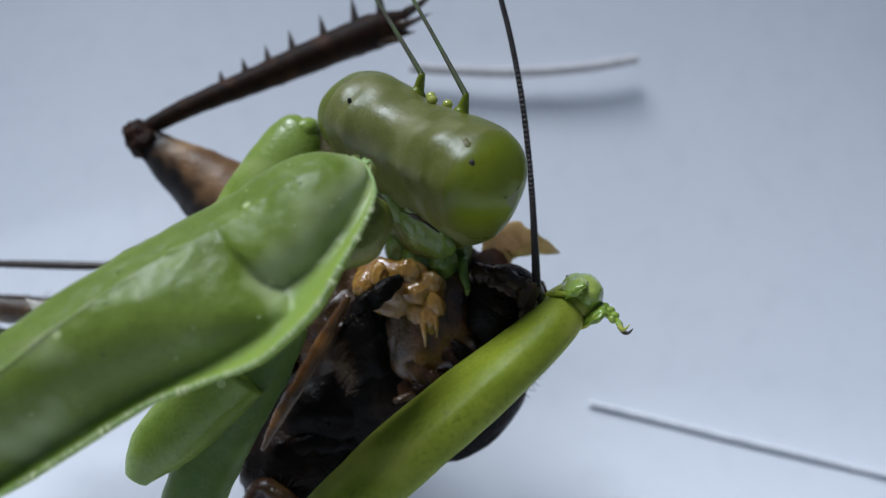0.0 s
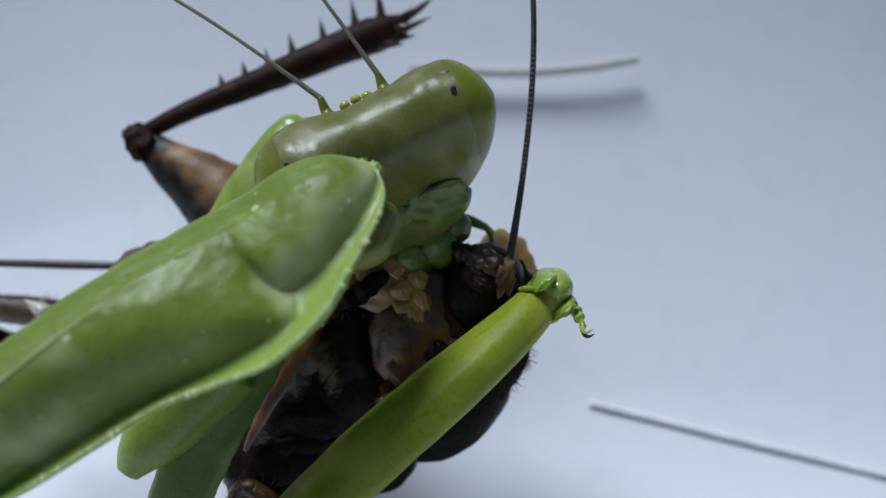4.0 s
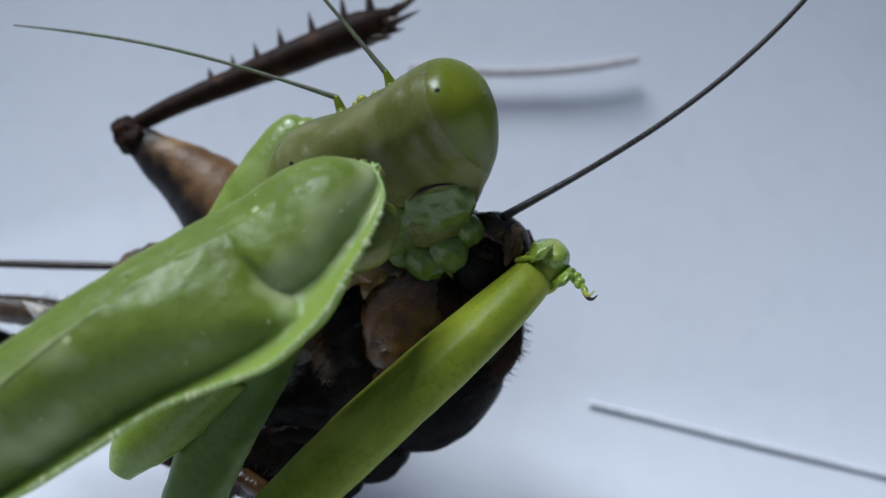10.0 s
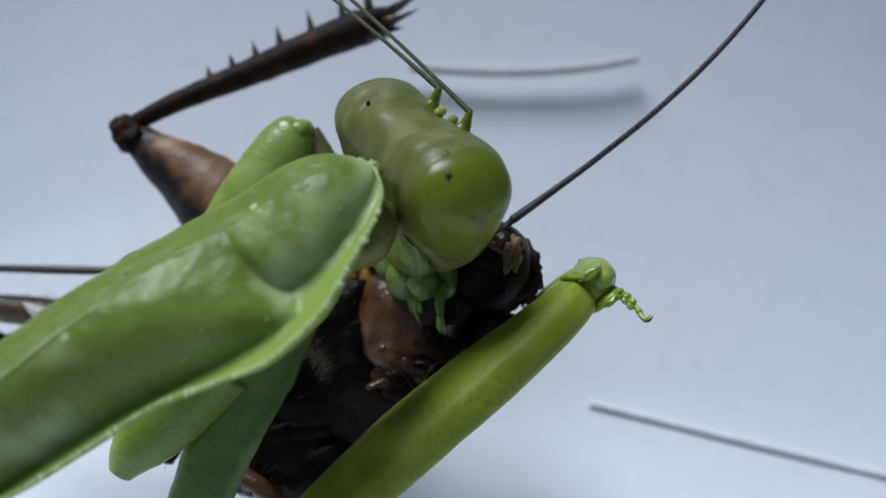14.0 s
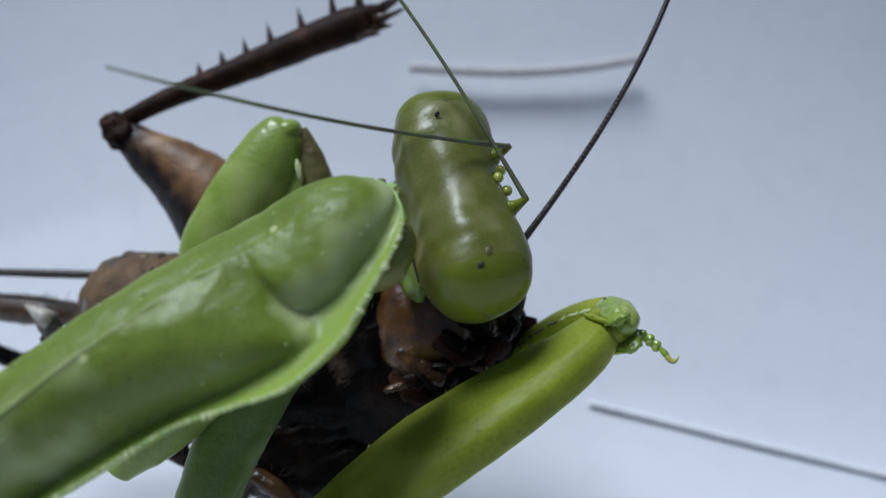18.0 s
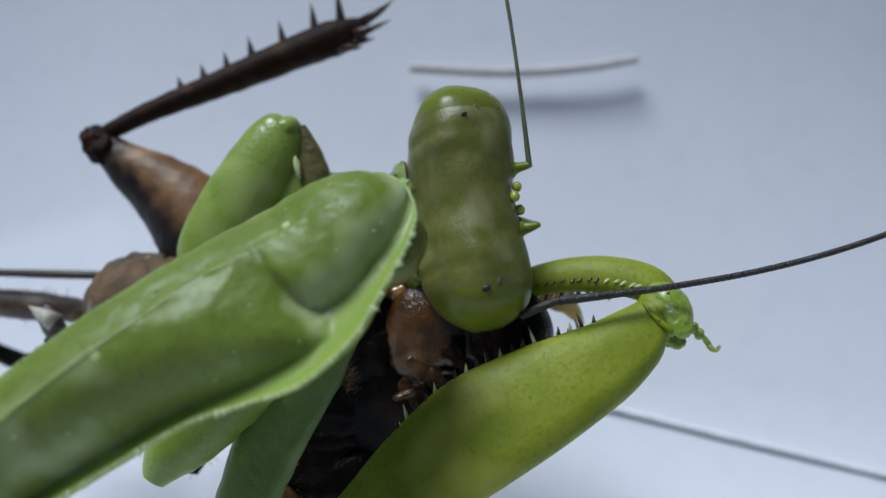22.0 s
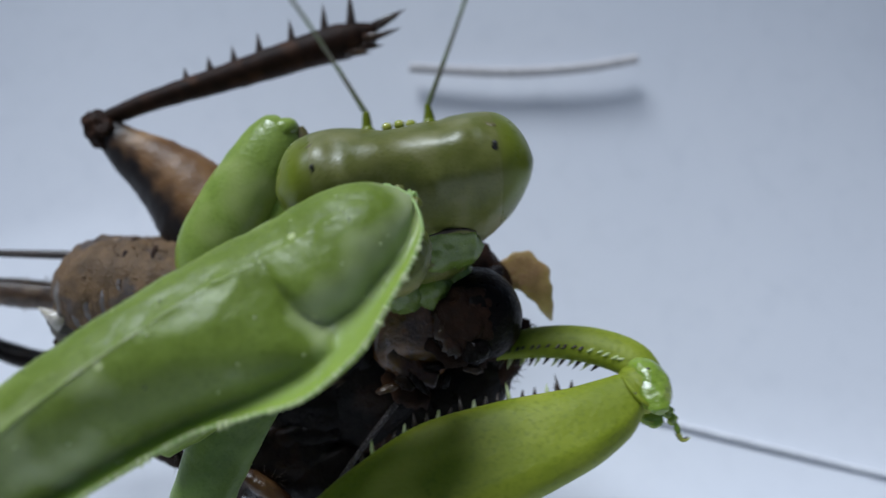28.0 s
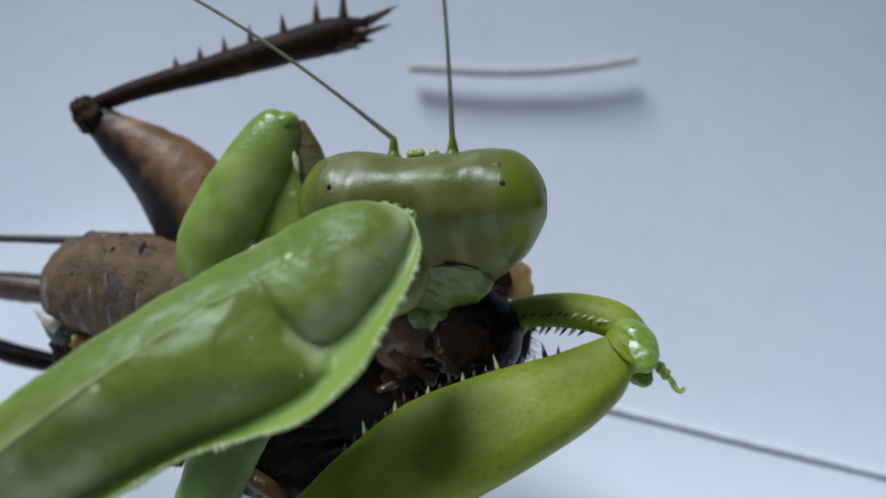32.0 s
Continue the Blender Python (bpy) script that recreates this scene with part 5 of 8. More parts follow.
    walk(false_pupils[1], keyed([
        (0, -2.14, 1.37, 1.00, -30.5, 57.2, 0.0), (0.5, -2.13, 1.34, 1.05, -28.9, 55.6, 0.0), (1, -2.17, 1.35, 1.04, -30.1, 54.9, 0.0),
        (1.5, -2.16, 1.34, 1.05, -29.3, 54.6, 0.0), (2, -2.41, 1.40, 0.97, -37.9, 49.5, 0.0), (2.5, -2.55, 1.21, 1.28, -26.2, 32.0, 0.0),
        (4.5, -3.09, 1.15, 1.28, -27.4, 1.9, 0.0), (5, -2.83, 1.14, 1.35, -24.1, 16.6, 0.0), (5.5, -2.85, 1.03, 1.45, -17.5, 14.0, 0.0),
        (6, -2.89, 1.09, 1.39, -21.3, 12.8, 0.0), (6.5, -2.48, 0.98, 1.50, -13.0, 29.4, 0.0), (7, -2.81, 1.08, 1.42, -20.1, 16.4, -0.0),
        (7.5, -2.33, 1.08, 1.41, -16.9, 37.3, 0.0), (8, -2.51, 1.05, 1.45, -16.6, 29.3, 0.0), (8.5, -2.57, 1.02, 1.47, -15.5, 26.6, 0.0),
        (9, -2.21, 1.08, 1.39, -16.3, 41.8, -0.0), (9.5, -2.26, 1.10, 1.37, -17.6, 40.7, 0.0), (10, -2.40, 1.04, 1.44, -15.7, 34.1, 0.0),
        (10.5, -2.41, 1.05, 1.43, -16.2, 33.5, 0.0), (11, -2.31, 1.12, 1.36, -19.1, 39.3, 0.0), (11.5, -1.90, 1.11, 1.32, -15.7, 52.1, 0.0),
        (12, -1.98, 1.06, 1.38, -13.9, 48.4, 0.0), (12.5, -2.29, 1.02, 1.46, -13.8, 37.5, 0.0), (13, -2.15, 1.10, 1.36, -16.9, 44.7, 0.0),
        (13.5, -1.87, 1.34, 1.00, -25.1, 63.4, 0.0), (14, -1.70, 1.36, 0.90, -24.3, 69.5, 0.0), (14.5, -2.14, 1.35, 1.04, -29.5, 55.8, 0.0),
        (16.5, -2.53, 1.42, 0.94, -42.1, 46.0, 0.0), (17, -2.47, 1.45, 0.88, -43.2, 51.8, 0.0), (17.5, -2.53, 1.44, 0.92, -43.3, 46.9, 0.0),
        (18, -2.43, 1.47, 0.84, -43.3, 56.1, 0.0), (18.5, -2.47, 1.35, 1.07, -35.1, 42.8, -0.0), (19, -2.44, 1.43, 0.94, -40.1, 50.3, 0.0),
        (19.5, -2.13, 1.37, 1.00, -30.5, 57.3, 0.0), (20, -2.07, 1.34, 1.04, -27.9, 57.5, 0.0), (20.5, -2.51, 1.55, 0.62, -52.6, 67.8, 0.0),
        (21, -2.47, 1.55, 0.61, -51.5, 69.4, 0.0), (21.5, -2.68, 1.29, 1.17, -33.7, 29.0, 0.0), (22, -2.77, 1.43, 0.93, -48.8, 32.4, 0.0),
        (22.5, -2.66, 1.50, 0.79, -52.9, 48.0, 0.0), (23, -2.60, 1.28, 1.19, -31.6, 32.4, 0.0), (23.5, -2.69, 1.31, 1.15, -35.4, 29.0, 0.0),
        (24, -2.50, 1.21, 1.27, -25.9, 34.5, 0.0), (24.5, -2.24, 1.20, 1.26, -22.6, 44.6, 0.0), (25, -2.33, 1.32, 1.11, -30.6, 47.1, 0.0),
        (25.5, -2.49, 1.28, 1.18, -30.5, 38.0, 0.0), (27.5, -2.74, 1.21, 1.28, -28.0, 22.5, 0.0), (28, -3.03, 1.15, 1.29, -27.0, 5.6, -0.0),
        (28.5, -2.45, 1.13, 1.36, -20.6, 33.9, 0.0), (29, -3.08, 1.17, 1.25, -29.1, 2.8, 0.0), (29.5, -2.49, 1.18, 1.32, -23.7, 33.6, 0.0),
        (30, -3.22, 1.18, 1.17, -32.0, -6.9, 0.0), (30.5, -3.32, 1.23, 1.04, -38.0, -16.8, -0.0), (31, -2.91, 1.22, 1.24, -31.0, 13.7, -0.0),
        (31.5, -3.06, 1.17, 1.26, -28.7, 3.8, 0.0), (32, -2.64, 1.20, 1.29, -26.8, 27.5, 0.0),
    ]))
    walk(coxa, keyed([
        (0, 0.54, -0.19, 0.00, 0.0, -0.0, 0.0), (0.5, 0.50, -0.17, 0.00, 0.0, -0.0, 0.0), (1, 0.47, -0.15, 0.00, 0.0, -0.0, 0.0),
        (1.5, 0.44, -0.13, 0.00, 0.0, -0.0, 0.0), (2, 0.41, -0.11, 0.00, 0.0, -0.0, 0.0), (2.5, 0.38, -0.10, 0.00, 0.0, -0.0, 0.0),
        (4.5, 0.22, 0.05, 0.00, 0.0, -0.0, 0.0), (5, 0.18, 0.08, 0.00, 0.0, -0.0, 0.0), (5.5, 0.14, 0.12, 0.00, 0.0, -0.0, 0.0),
        (6, 0.10, 0.15, 0.00, 0.0, -0.0, 0.0), (6.5, 0.08, 0.13, 0.00, 0.0, -0.0, 0.0), (7, 0.06, 0.10, 0.00, 0.0, -0.0, 0.0),
        (7.5, 0.05, 0.08, 0.00, 0.0, -0.0, 0.0), (8, 0.03, 0.05, 0.00, 0.0, -0.0, 0.0), (8.5, 0.02, 0.03, 0.00, 0.0, -0.0, 0.0),
        (9, 0.00, -0.00, 0.00, 0.0, -0.0, 0.0), (9.5, 0.00, -0.00, 0.00, 0.0, -0.0, 0.0), (10, 0.00, -0.00, 0.00, 0.0, -0.0, 0.0),
        (10.5, 0.00, -0.00, 0.00, 0.0, -0.0, 0.0), (11, 0.00, -0.00, 0.00, 0.0, -0.0, 0.0), (11.5, 0.00, -0.00, 0.00, 0.0, -0.0, 0.0),
        (12, 0.00, -0.00, 0.00, 0.0, -0.0, 0.0), (12.5, 0.00, -0.00, 0.00, 0.0, -0.0, 0.0), (13, 0.00, -0.00, 0.00, 0.0, -0.0, 0.0),
        (13.5, -0.01, -0.01, 0.00, 0.0, -0.0, 0.0), (14, -0.01, -0.03, 0.00, 0.0, -0.0, 0.0), (14.5, -0.02, -0.04, 0.00, 0.0, -0.0, 0.0),
        (16.5, -0.04, -0.10, 0.00, 0.0, -0.0, 0.0), (17, -0.05, -0.08, 0.00, 0.0, -0.0, 0.0), (17.5, -0.06, -0.06, 0.00, 0.0, -0.0, 0.0),
        (18, -0.07, -0.04, 0.00, 0.0, -0.0, 0.0), (18.5, -0.08, -0.02, 0.00, 0.0, -0.0, 0.0), (19, -0.10, -0.00, 0.00, 0.0, -0.0, 0.0),
        (19.5, 0.19, -0.08, 0.00, 0.0, -0.0, 0.0), (20, 0.48, -0.15, 0.00, 0.0, -0.0, 0.0), (20.5, 0.64, -0.18, 0.00, 0.0, -0.0, 0.0),
        (21, 0.80, -0.20, 0.00, 0.0, -0.0, 0.0), (21.5, 0.96, -0.22, 0.00, 0.0, -0.0, 0.0), (22, 1.12, -0.24, 0.00, 0.0, -0.0, 0.0),
        (22.5, 1.27, -0.26, 0.00, 0.0, -0.0, 0.0), (23, 1.43, -0.29, 0.00, 0.0, -0.0, 0.0), (23.5, 1.38, -0.31, 0.00, 0.0, -0.0, 0.0),
        (24, 1.32, -0.32, 0.00, 0.0, -0.0, 0.0), (24.5, 1.26, -0.34, 0.00, 0.0, -0.0, 0.0), (25, 1.20, -0.36, 0.00, 0.0, -0.0, 0.0),
        (25.5, 1.15, -0.38, 0.00, 0.0, -0.0, 0.0), (27.5, 1.34, 0.76, 0.00, 0.0, -0.0, 0.0), (28, 1.34, 0.76, 0.00, 0.0, -0.0, 0.0),
        (28.5, 1.34, 0.76, 0.00, 0.0, -0.0, 0.0), (29, 1.34, 0.76, 0.00, 0.0, -0.0, 0.0), (29.5, 1.34, 0.76, 0.00, 0.0, -0.0, 0.0),
        (30, 1.34, 0.76, 0.00, 0.0, -0.0, 0.0), (30.5, 1.34, 0.76, 0.00, 0.0, -0.0, 0.0), (31, 1.34, 0.76, 0.00, 0.0, -0.0, 0.0),
        (31.5, 1.34, 0.76, 0.00, 0.0, -0.0, 0.0), (32, 1.34, 0.76, 0.00, 0.0, -0.0, 0.0),
    ]))
    walk(trochanter, keyed([
        (0, -0.16, -0.00, 0.00, 0.0, -0.0, 0.0), (0.5, -0.20, -0.00, 0.00, 0.0, -0.0, 0.0), (1, -0.25, -0.00, 0.00, 0.0, -0.0, 0.0),
        (1.5, -0.30, -0.00, 0.00, 0.0, -0.0, 0.0), (2, -0.35, -0.00, 0.00, 0.0, -0.0, 0.0), (2.5, -0.39, -0.00, 0.00, 0.0, -0.0, 0.0),
        (4.5, -0.73, -0.00, 0.00, 0.0, -0.0, 0.0), (5, -0.82, -0.00, 0.00, 0.0, -0.0, 0.0), (5.5, -0.90, -0.00, 0.00, 0.0, -0.0, 0.0),
        (6, -0.99, -0.00, 0.00, 0.0, -0.0, 0.0), (6.5, -0.79, -0.00, 0.00, 0.0, -0.0, 0.0), (7, -0.59, -0.00, 0.00, 0.0, -0.0, 0.0),
        (7.5, -0.47, -0.00, 0.00, 0.0, -0.0, 0.0), (8, -0.35, -0.00, 0.00, 0.0, -0.0, 0.0), (8.5, -0.24, -0.00, 0.00, 0.0, -0.0, 0.0),
        (9, -0.12, -0.00, 0.00, 0.0, -0.0, 0.0), (9.5, -0.14, -0.00, 0.00, 0.0, -0.0, 0.0), (10, -0.16, -0.00, 0.00, 0.0, -0.0, 0.0),
        (10.5, -0.18, -0.00, 0.00, 0.0, -0.0, 0.0), (11, -0.20, -0.00, 0.00, 0.0, -0.0, 0.0), (11.5, -0.22, -0.00, 0.00, 0.0, -0.0, 0.0),
        (12, -0.24, -0.00, 0.00, 0.0, -0.0, 0.0), (12.5, -0.12, -0.00, 0.00, 0.0, -0.0, 0.0), (13, 0.00, -0.00, 0.00, 0.0, -0.0, 0.0),
        (13.5, 0.03, -0.00, 0.00, 0.0, -0.0, 0.0), (14, 0.07, -0.00, 0.00, 0.0, -0.0, 0.0), (14.5, 0.10, -0.00, 0.00, 0.0, -0.0, 0.0),
        (16.5, 0.24, -0.00, 0.00, 0.0, -0.0, 0.0), (17, 0.26, -0.00, 0.00, 0.0, -0.0, 0.0), (17.5, 0.28, -0.00, 0.00, 0.0, -0.0, 0.0),
        (18, 0.31, -0.00, 0.00, 0.0, -0.0, 0.0), (18.5, 0.33, -0.00, 0.00, 0.0, -0.0, 0.0), (19, 0.35, -0.00, 0.00, 0.0, -0.0, 0.0),
        (19.5, 0.33, -0.00, 0.00, 0.0, -0.0, 0.0), (20, 0.30, -0.00, 0.00, 0.0, -0.0, 0.0), (20.5, 0.99, -0.00, 0.00, 0.0, -0.0, 0.0),
        (21, 1.67, -0.00, 0.00, 0.0, -0.0, 0.0), (21.5, 1.70, -0.00, 0.00, 0.0, -0.0, 0.0), (22, 1.72, -0.00, 0.00, 0.0, -0.0, 0.0),
        (22.5, 1.75, -0.00, 0.00, 0.0, -0.0, 0.0), (23, 1.77, -0.00, 0.00, 0.0, -0.0, 0.0), (23.5, 1.58, -0.05, 0.00, 0.0, -0.0, 0.0),
        (24, 1.38, -0.10, 0.00, 0.0, -0.0, 0.0), (24.5, 1.18, -0.15, 0.00, 0.0, -0.0, 0.0), (25, 0.99, -0.20, 0.00, 0.0, -0.0, 0.0),
        (25.5, 0.99, -0.20, 0.00, 0.0, -0.0, 0.0), (27.5, 0.39, -0.00, 0.00, 0.0, -0.0, 0.0), (28, 0.13, -0.00, 0.00, 0.0, -0.0, 0.0),
        (28.5, -0.13, -0.00, 0.00, 0.0, -0.0, 0.0), (29, -0.39, -0.00, 0.00, 0.0, -0.0, 0.0), (29.5, -0.44, -0.00, 0.00, 0.0, -0.0, 0.0),
        (30, -0.49, -0.00, 0.00, 0.0, -0.0, 0.0), (30.5, -0.30, -0.00, 0.00, 0.0, -0.0, 0.0), (31, -0.10, -0.00, 0.00, 0.0, -0.0, 0.0),
        (31.5, 0.10, -0.00, 0.00, 0.0, -0.0, 0.0), (32, 0.30, -0.00, 0.00, 0.0, -0.0, 0.0),
    ]))
    walk(foreleg_near, keyed([
        (0, 4.65, -1.77, 0.20, -80.0, 10.2, 40.0), (0.5, 4.59, -1.80, 0.20, -80.0, 10.2, 40.0), (1, 4.53, -1.83, 0.20, -80.0, 10.2, 40.0),
        (1.5, 4.39, -2.08, 0.20, -80.0, 10.2, 40.0), (2, 3.10, -0.77, 0.20, -82.0, 10.2, 43.0), (2.5, 3.99, -1.59, 0.20, -80.0, 10.2, 40.0),
        (4.5, 3.10, -1.57, 0.20, -82.0, 10.2, 42.0), (5, 2.60, -1.17, 0.20, -82.0, 10.2, 43.0), (5.5, 2.90, -0.66, 0.20, -82.0, 10.2, 43.0),
        (6, 2.74, -0.62, 0.20, -82.0, 10.2, 43.0), (6.5, 3.99, -1.73, 0.20, -82.0, 10.2, 41.0), (7, 3.39, -0.97, 0.20, -82.0, 10.2, 42.0),
        (7.5, 3.49, -1.37, 0.20, -82.0, 10.2, 41.0), (8, 3.85, -1.11, 0.20, -82.0, 10.2, 41.0), (8.5, 3.95, -1.15, 0.20, -82.0, 10.2, 41.0),
        (9, 4.29, -1.15, 0.20, -82.0, 10.2, 41.0), (9.5, 3.26, -0.69, 0.20, -82.0, 10.2, 42.0), (10, 3.51, -0.56, 0.20, -82.0, 10.2, 42.0),
        (10.5, 3.57, -0.56, 0.20, -82.0, 10.2, 42.0), (11, 4.33, -0.85, 0.20, -81.0, 10.2, 40.5), (11.5, 4.25, -1.45, 0.20, -81.0, 10.2, 40.0),
        (12, 4.29, -1.21, 0.20, -81.0, 10.2, 40.0), (12.5, 4.39, -1.09, 0.20, -81.0, 10.2, 40.0), (13, 4.65, -1.17, 0.20, -81.0, 10.2, 40.0),
        (13.5, 5.24, -1.49, 0.20, -80.0, 10.2, 39.0), (14, 5.08, -1.21, 0.20, -80.0, 10.2, 39.5), (14.5, 5.18, -0.73, 0.20, -74.0, 10.2, 40.0),
        (16.5, 5.50, -1.09, 0.20, -74.0, 10.2, 40.0), (17, 6.03, -1.83, 0.20, -70.0, 10.2, 38.0), (17.5, 5.93, -2.20, 0.20, -70.0, 10.2, 36.0),
        (18, 5.83, -2.58, 0.20, -70.0, 10.2, 34.0), (18.5, 6.84, -2.32, 0.20, -60.0, 10.2, 34.0), (19, 6.08, -1.97, 0.20, -68.0, 10.2, 36.0),
        (19.5, 6.25, -0.67, 0.20, -20.0, 10.2, 36.0), (20, 6.30, -2.82, 0.20, -24.0, 10.2, 30.0), (20.5, 7.08, -1.83, 0.20, -18.0, 10.2, 34.0),
        (21, 7.86, -2.82, 0.20, -20.0, 10.2, 31.0), (21.5, 7.19, -1.83, 0.20, -20.0, 10.2, 33.0), (22, 7.59, -2.08, 0.20, -22.0, 10.2, 33.0),
        (22.5, 8.22, -2.58, 0.20, -22.0, 10.2, 32.0), (23, 8.85, -3.65, 0.20, -20.0, 10.2, 31.0), (23.5, 8.80, -3.16, 0.20, -22.0, 10.2, 31.0),
        (24, 7.24, -2.96, 0.20, -30.0, 10.2, 29.0), (24.5, 8.00, -3.39, 0.20, -46.0, 10.2, 29.0), (25, 7.58, -3.65, 0.20, -56.0, 10.2, 29.5),
        (25.5, 6.53, -3.12, 0.20, -56.0, 10.2, 30.0), (27.5, 7.93, -4.45, 0.20, -24.0, 10.2, 26.0), (28, 6.89, -4.74, 0.20, -32.0, 10.2, 23.5),
        (28.5, 4.08, -3.95, 0.20, -48.0, 10.2, 30.0), (29, 4.81, -3.32, 0.20, -72.0, 10.2, 33.0), (29.5, 2.98, -3.16, 0.20, -68.0, 10.2, 32.0),
        (30, 5.34, -3.81, 0.20, -70.0, 10.2, 28.5), (30.5, 4.96, -4.01, 0.20, -64.0, 10.2, 26.5), (31, 6.06, -4.11, 0.20, -56.0, 10.2, 26.0),
        (31.5, 4.94, -2.76, 0.20, -54.0, 10.2, 31.0), (32, 6.43, -3.36, 0.20, -32.0, 10.2, 28.0),
    ]))
    walk(tarsus, keyed([
        (0, 0.35, -0.35, -0.35, 6.8, 26.6, -96.6), (0.5, 0.35, -0.35, -0.35, 3.7, 28.1, -98.2), (1, 0.35, -0.35, -0.35, 0.8, 29.5, -99.8),
        (1.5, 0.35, -0.35, -0.35, -2.1, 30.9, -101.5), (2, 0.35, -0.35, -0.35, -8.9, 34.0, -105.8), (2.5, 0.35, -0.35, -0.35, -7.4, 33.6, -105.0),
        (4.5, 0.35, -0.35, -0.35, -21.3, 31.3, -113.0), (5, 0.35, -0.35, -0.35, -26.5, 29.1, -115.5), (5.5, 0.35, -0.35, -0.35, -31.1, 26.9, -117.6),
        (6, 0.35, -0.35, -0.35, -36.4, 24.4, -119.7), (6.5, 0.35, -0.35, -0.35, -6.8, 34.2, -104.4), (7, 0.35, -0.35, -0.35, -7.1, 33.8, -104.6),
        (7.5, 0.35, -0.35, -0.35, -5.0, 33.6, -103.3), (8, 0.35, -0.35, -0.35, -4.1, 33.2, -102.7), (8.5, 0.35, -0.35, -0.35, -3.2, 32.9, -102.1),
        (9, 0.35, -0.35, -0.35, -2.3, 32.6, -101.6), (9.5, 0.35, -0.35, -0.35, -2.5, 32.2, -101.7), (10, 0.35, -0.35, -0.35, -1.6, 31.9, -101.1),
        (10.5, 0.35, -0.35, -0.35, -0.6, 31.6, -100.6), (11, 0.35, -0.35, -0.35, 2.3, 30.3, -98.9), (11.5, 0.35, -0.35, -0.35, 3.8, 29.9, -98.1),
        (12, 0.35, -0.35, -0.35, 4.8, 29.6, -97.5), (12.5, 0.35, -0.35, -0.35, 5.7, 29.2, -97.0), (13, 0.35, -0.35, -0.35, 6.7, 28.8, -96.5),
        (13.5, 0.35, -0.35, -0.35, 11.8, 34.9, -92.4), (14, 0.35, -0.35, -0.35, 15.8, 43.3, -88.1), (14.5, 0.35, -0.35, -0.35, 20.2, 46.7, -82.5),
        (16.5, 0.35, -0.35, -0.35, 20.2, 46.7, -80.1), (17, 0.35, -0.35, -0.35, 22.6, 42.9, -76.9), (17.5, 0.35, -0.35, -0.35, 26.0, 42.9, -73.0),
        (18, 0.35, -0.35, -0.35, 29.4, 42.6, -69.0), (18.5, 0.35, -0.35, -0.35, 26.0, 33.9, -70.3), (19, 0.35, -0.35, -0.35, 28.8, 43.0, -68.8),
        (19.5, 0.35, -0.35, -0.35, 15.2, 5.7, -75.0), (20, 0.35, -0.35, -0.35, 18.1, 8.7, -69.5), (20.5, 0.35, -0.35, -0.35, 15.0, 4.9, -73.9),
        (21, 0.35, -0.35, -0.35, 16.2, 6.9, -71.3), (21.5, 0.35, -0.35, -0.35, 15.5, 8.3, -73.6), (22, 0.35, -0.35, -0.35, 16.0, 11.0, -73.8),
        (22.5, 0.35, -0.35, -0.35, 16.1, 11.6, -73.2), (23, 0.35, -0.35, -0.35, 15.7, 10.3, -72.7), (23.5, 0.35, -0.35, -0.35, 16.2, 12.3, -72.9),
        (24, 0.35, -0.35, -0.35, 19.4, 19.4, -70.5), (24.5, 0.35, -0.35, -0.35, 25.6, 34.5, -68.0), (25, 0.35, -0.35, -0.35, 30.0, 44.0, -65.7),
        (25.5, 0.35, -0.35, -0.35, 29.2, 44.4, -66.7), (27.5, 0.35, -0.35, -0.35, 14.0, 16.2, -80.5), (28, 0.35, -0.35, -0.35, 15.3, 24.2, -80.4),
        (28.5, 0.35, -0.35, -0.35, 10.2, 40.7, -90.2), (29, 0.35, -0.35, -0.35, -2.0, 63.6, -102.8), (29.5, 0.35, -0.35, -0.35, -2.7, 58.3, -103.9),
        (30, 0.35, -0.35, -0.35, -1.5, 58.8, -102.5), (30.5, 0.35, -0.35, -0.35, 12.2, 53.4, -88.0), (31, 0.35, -0.35, -0.35, 19.2, 45.1, -79.3),
        (31.5, 0.35, -0.35, -0.35, 19.9, 44.3, -78.1), (32, 0.35, -0.35, -0.35, 19.6, 21.6, -71.5),
    ]))
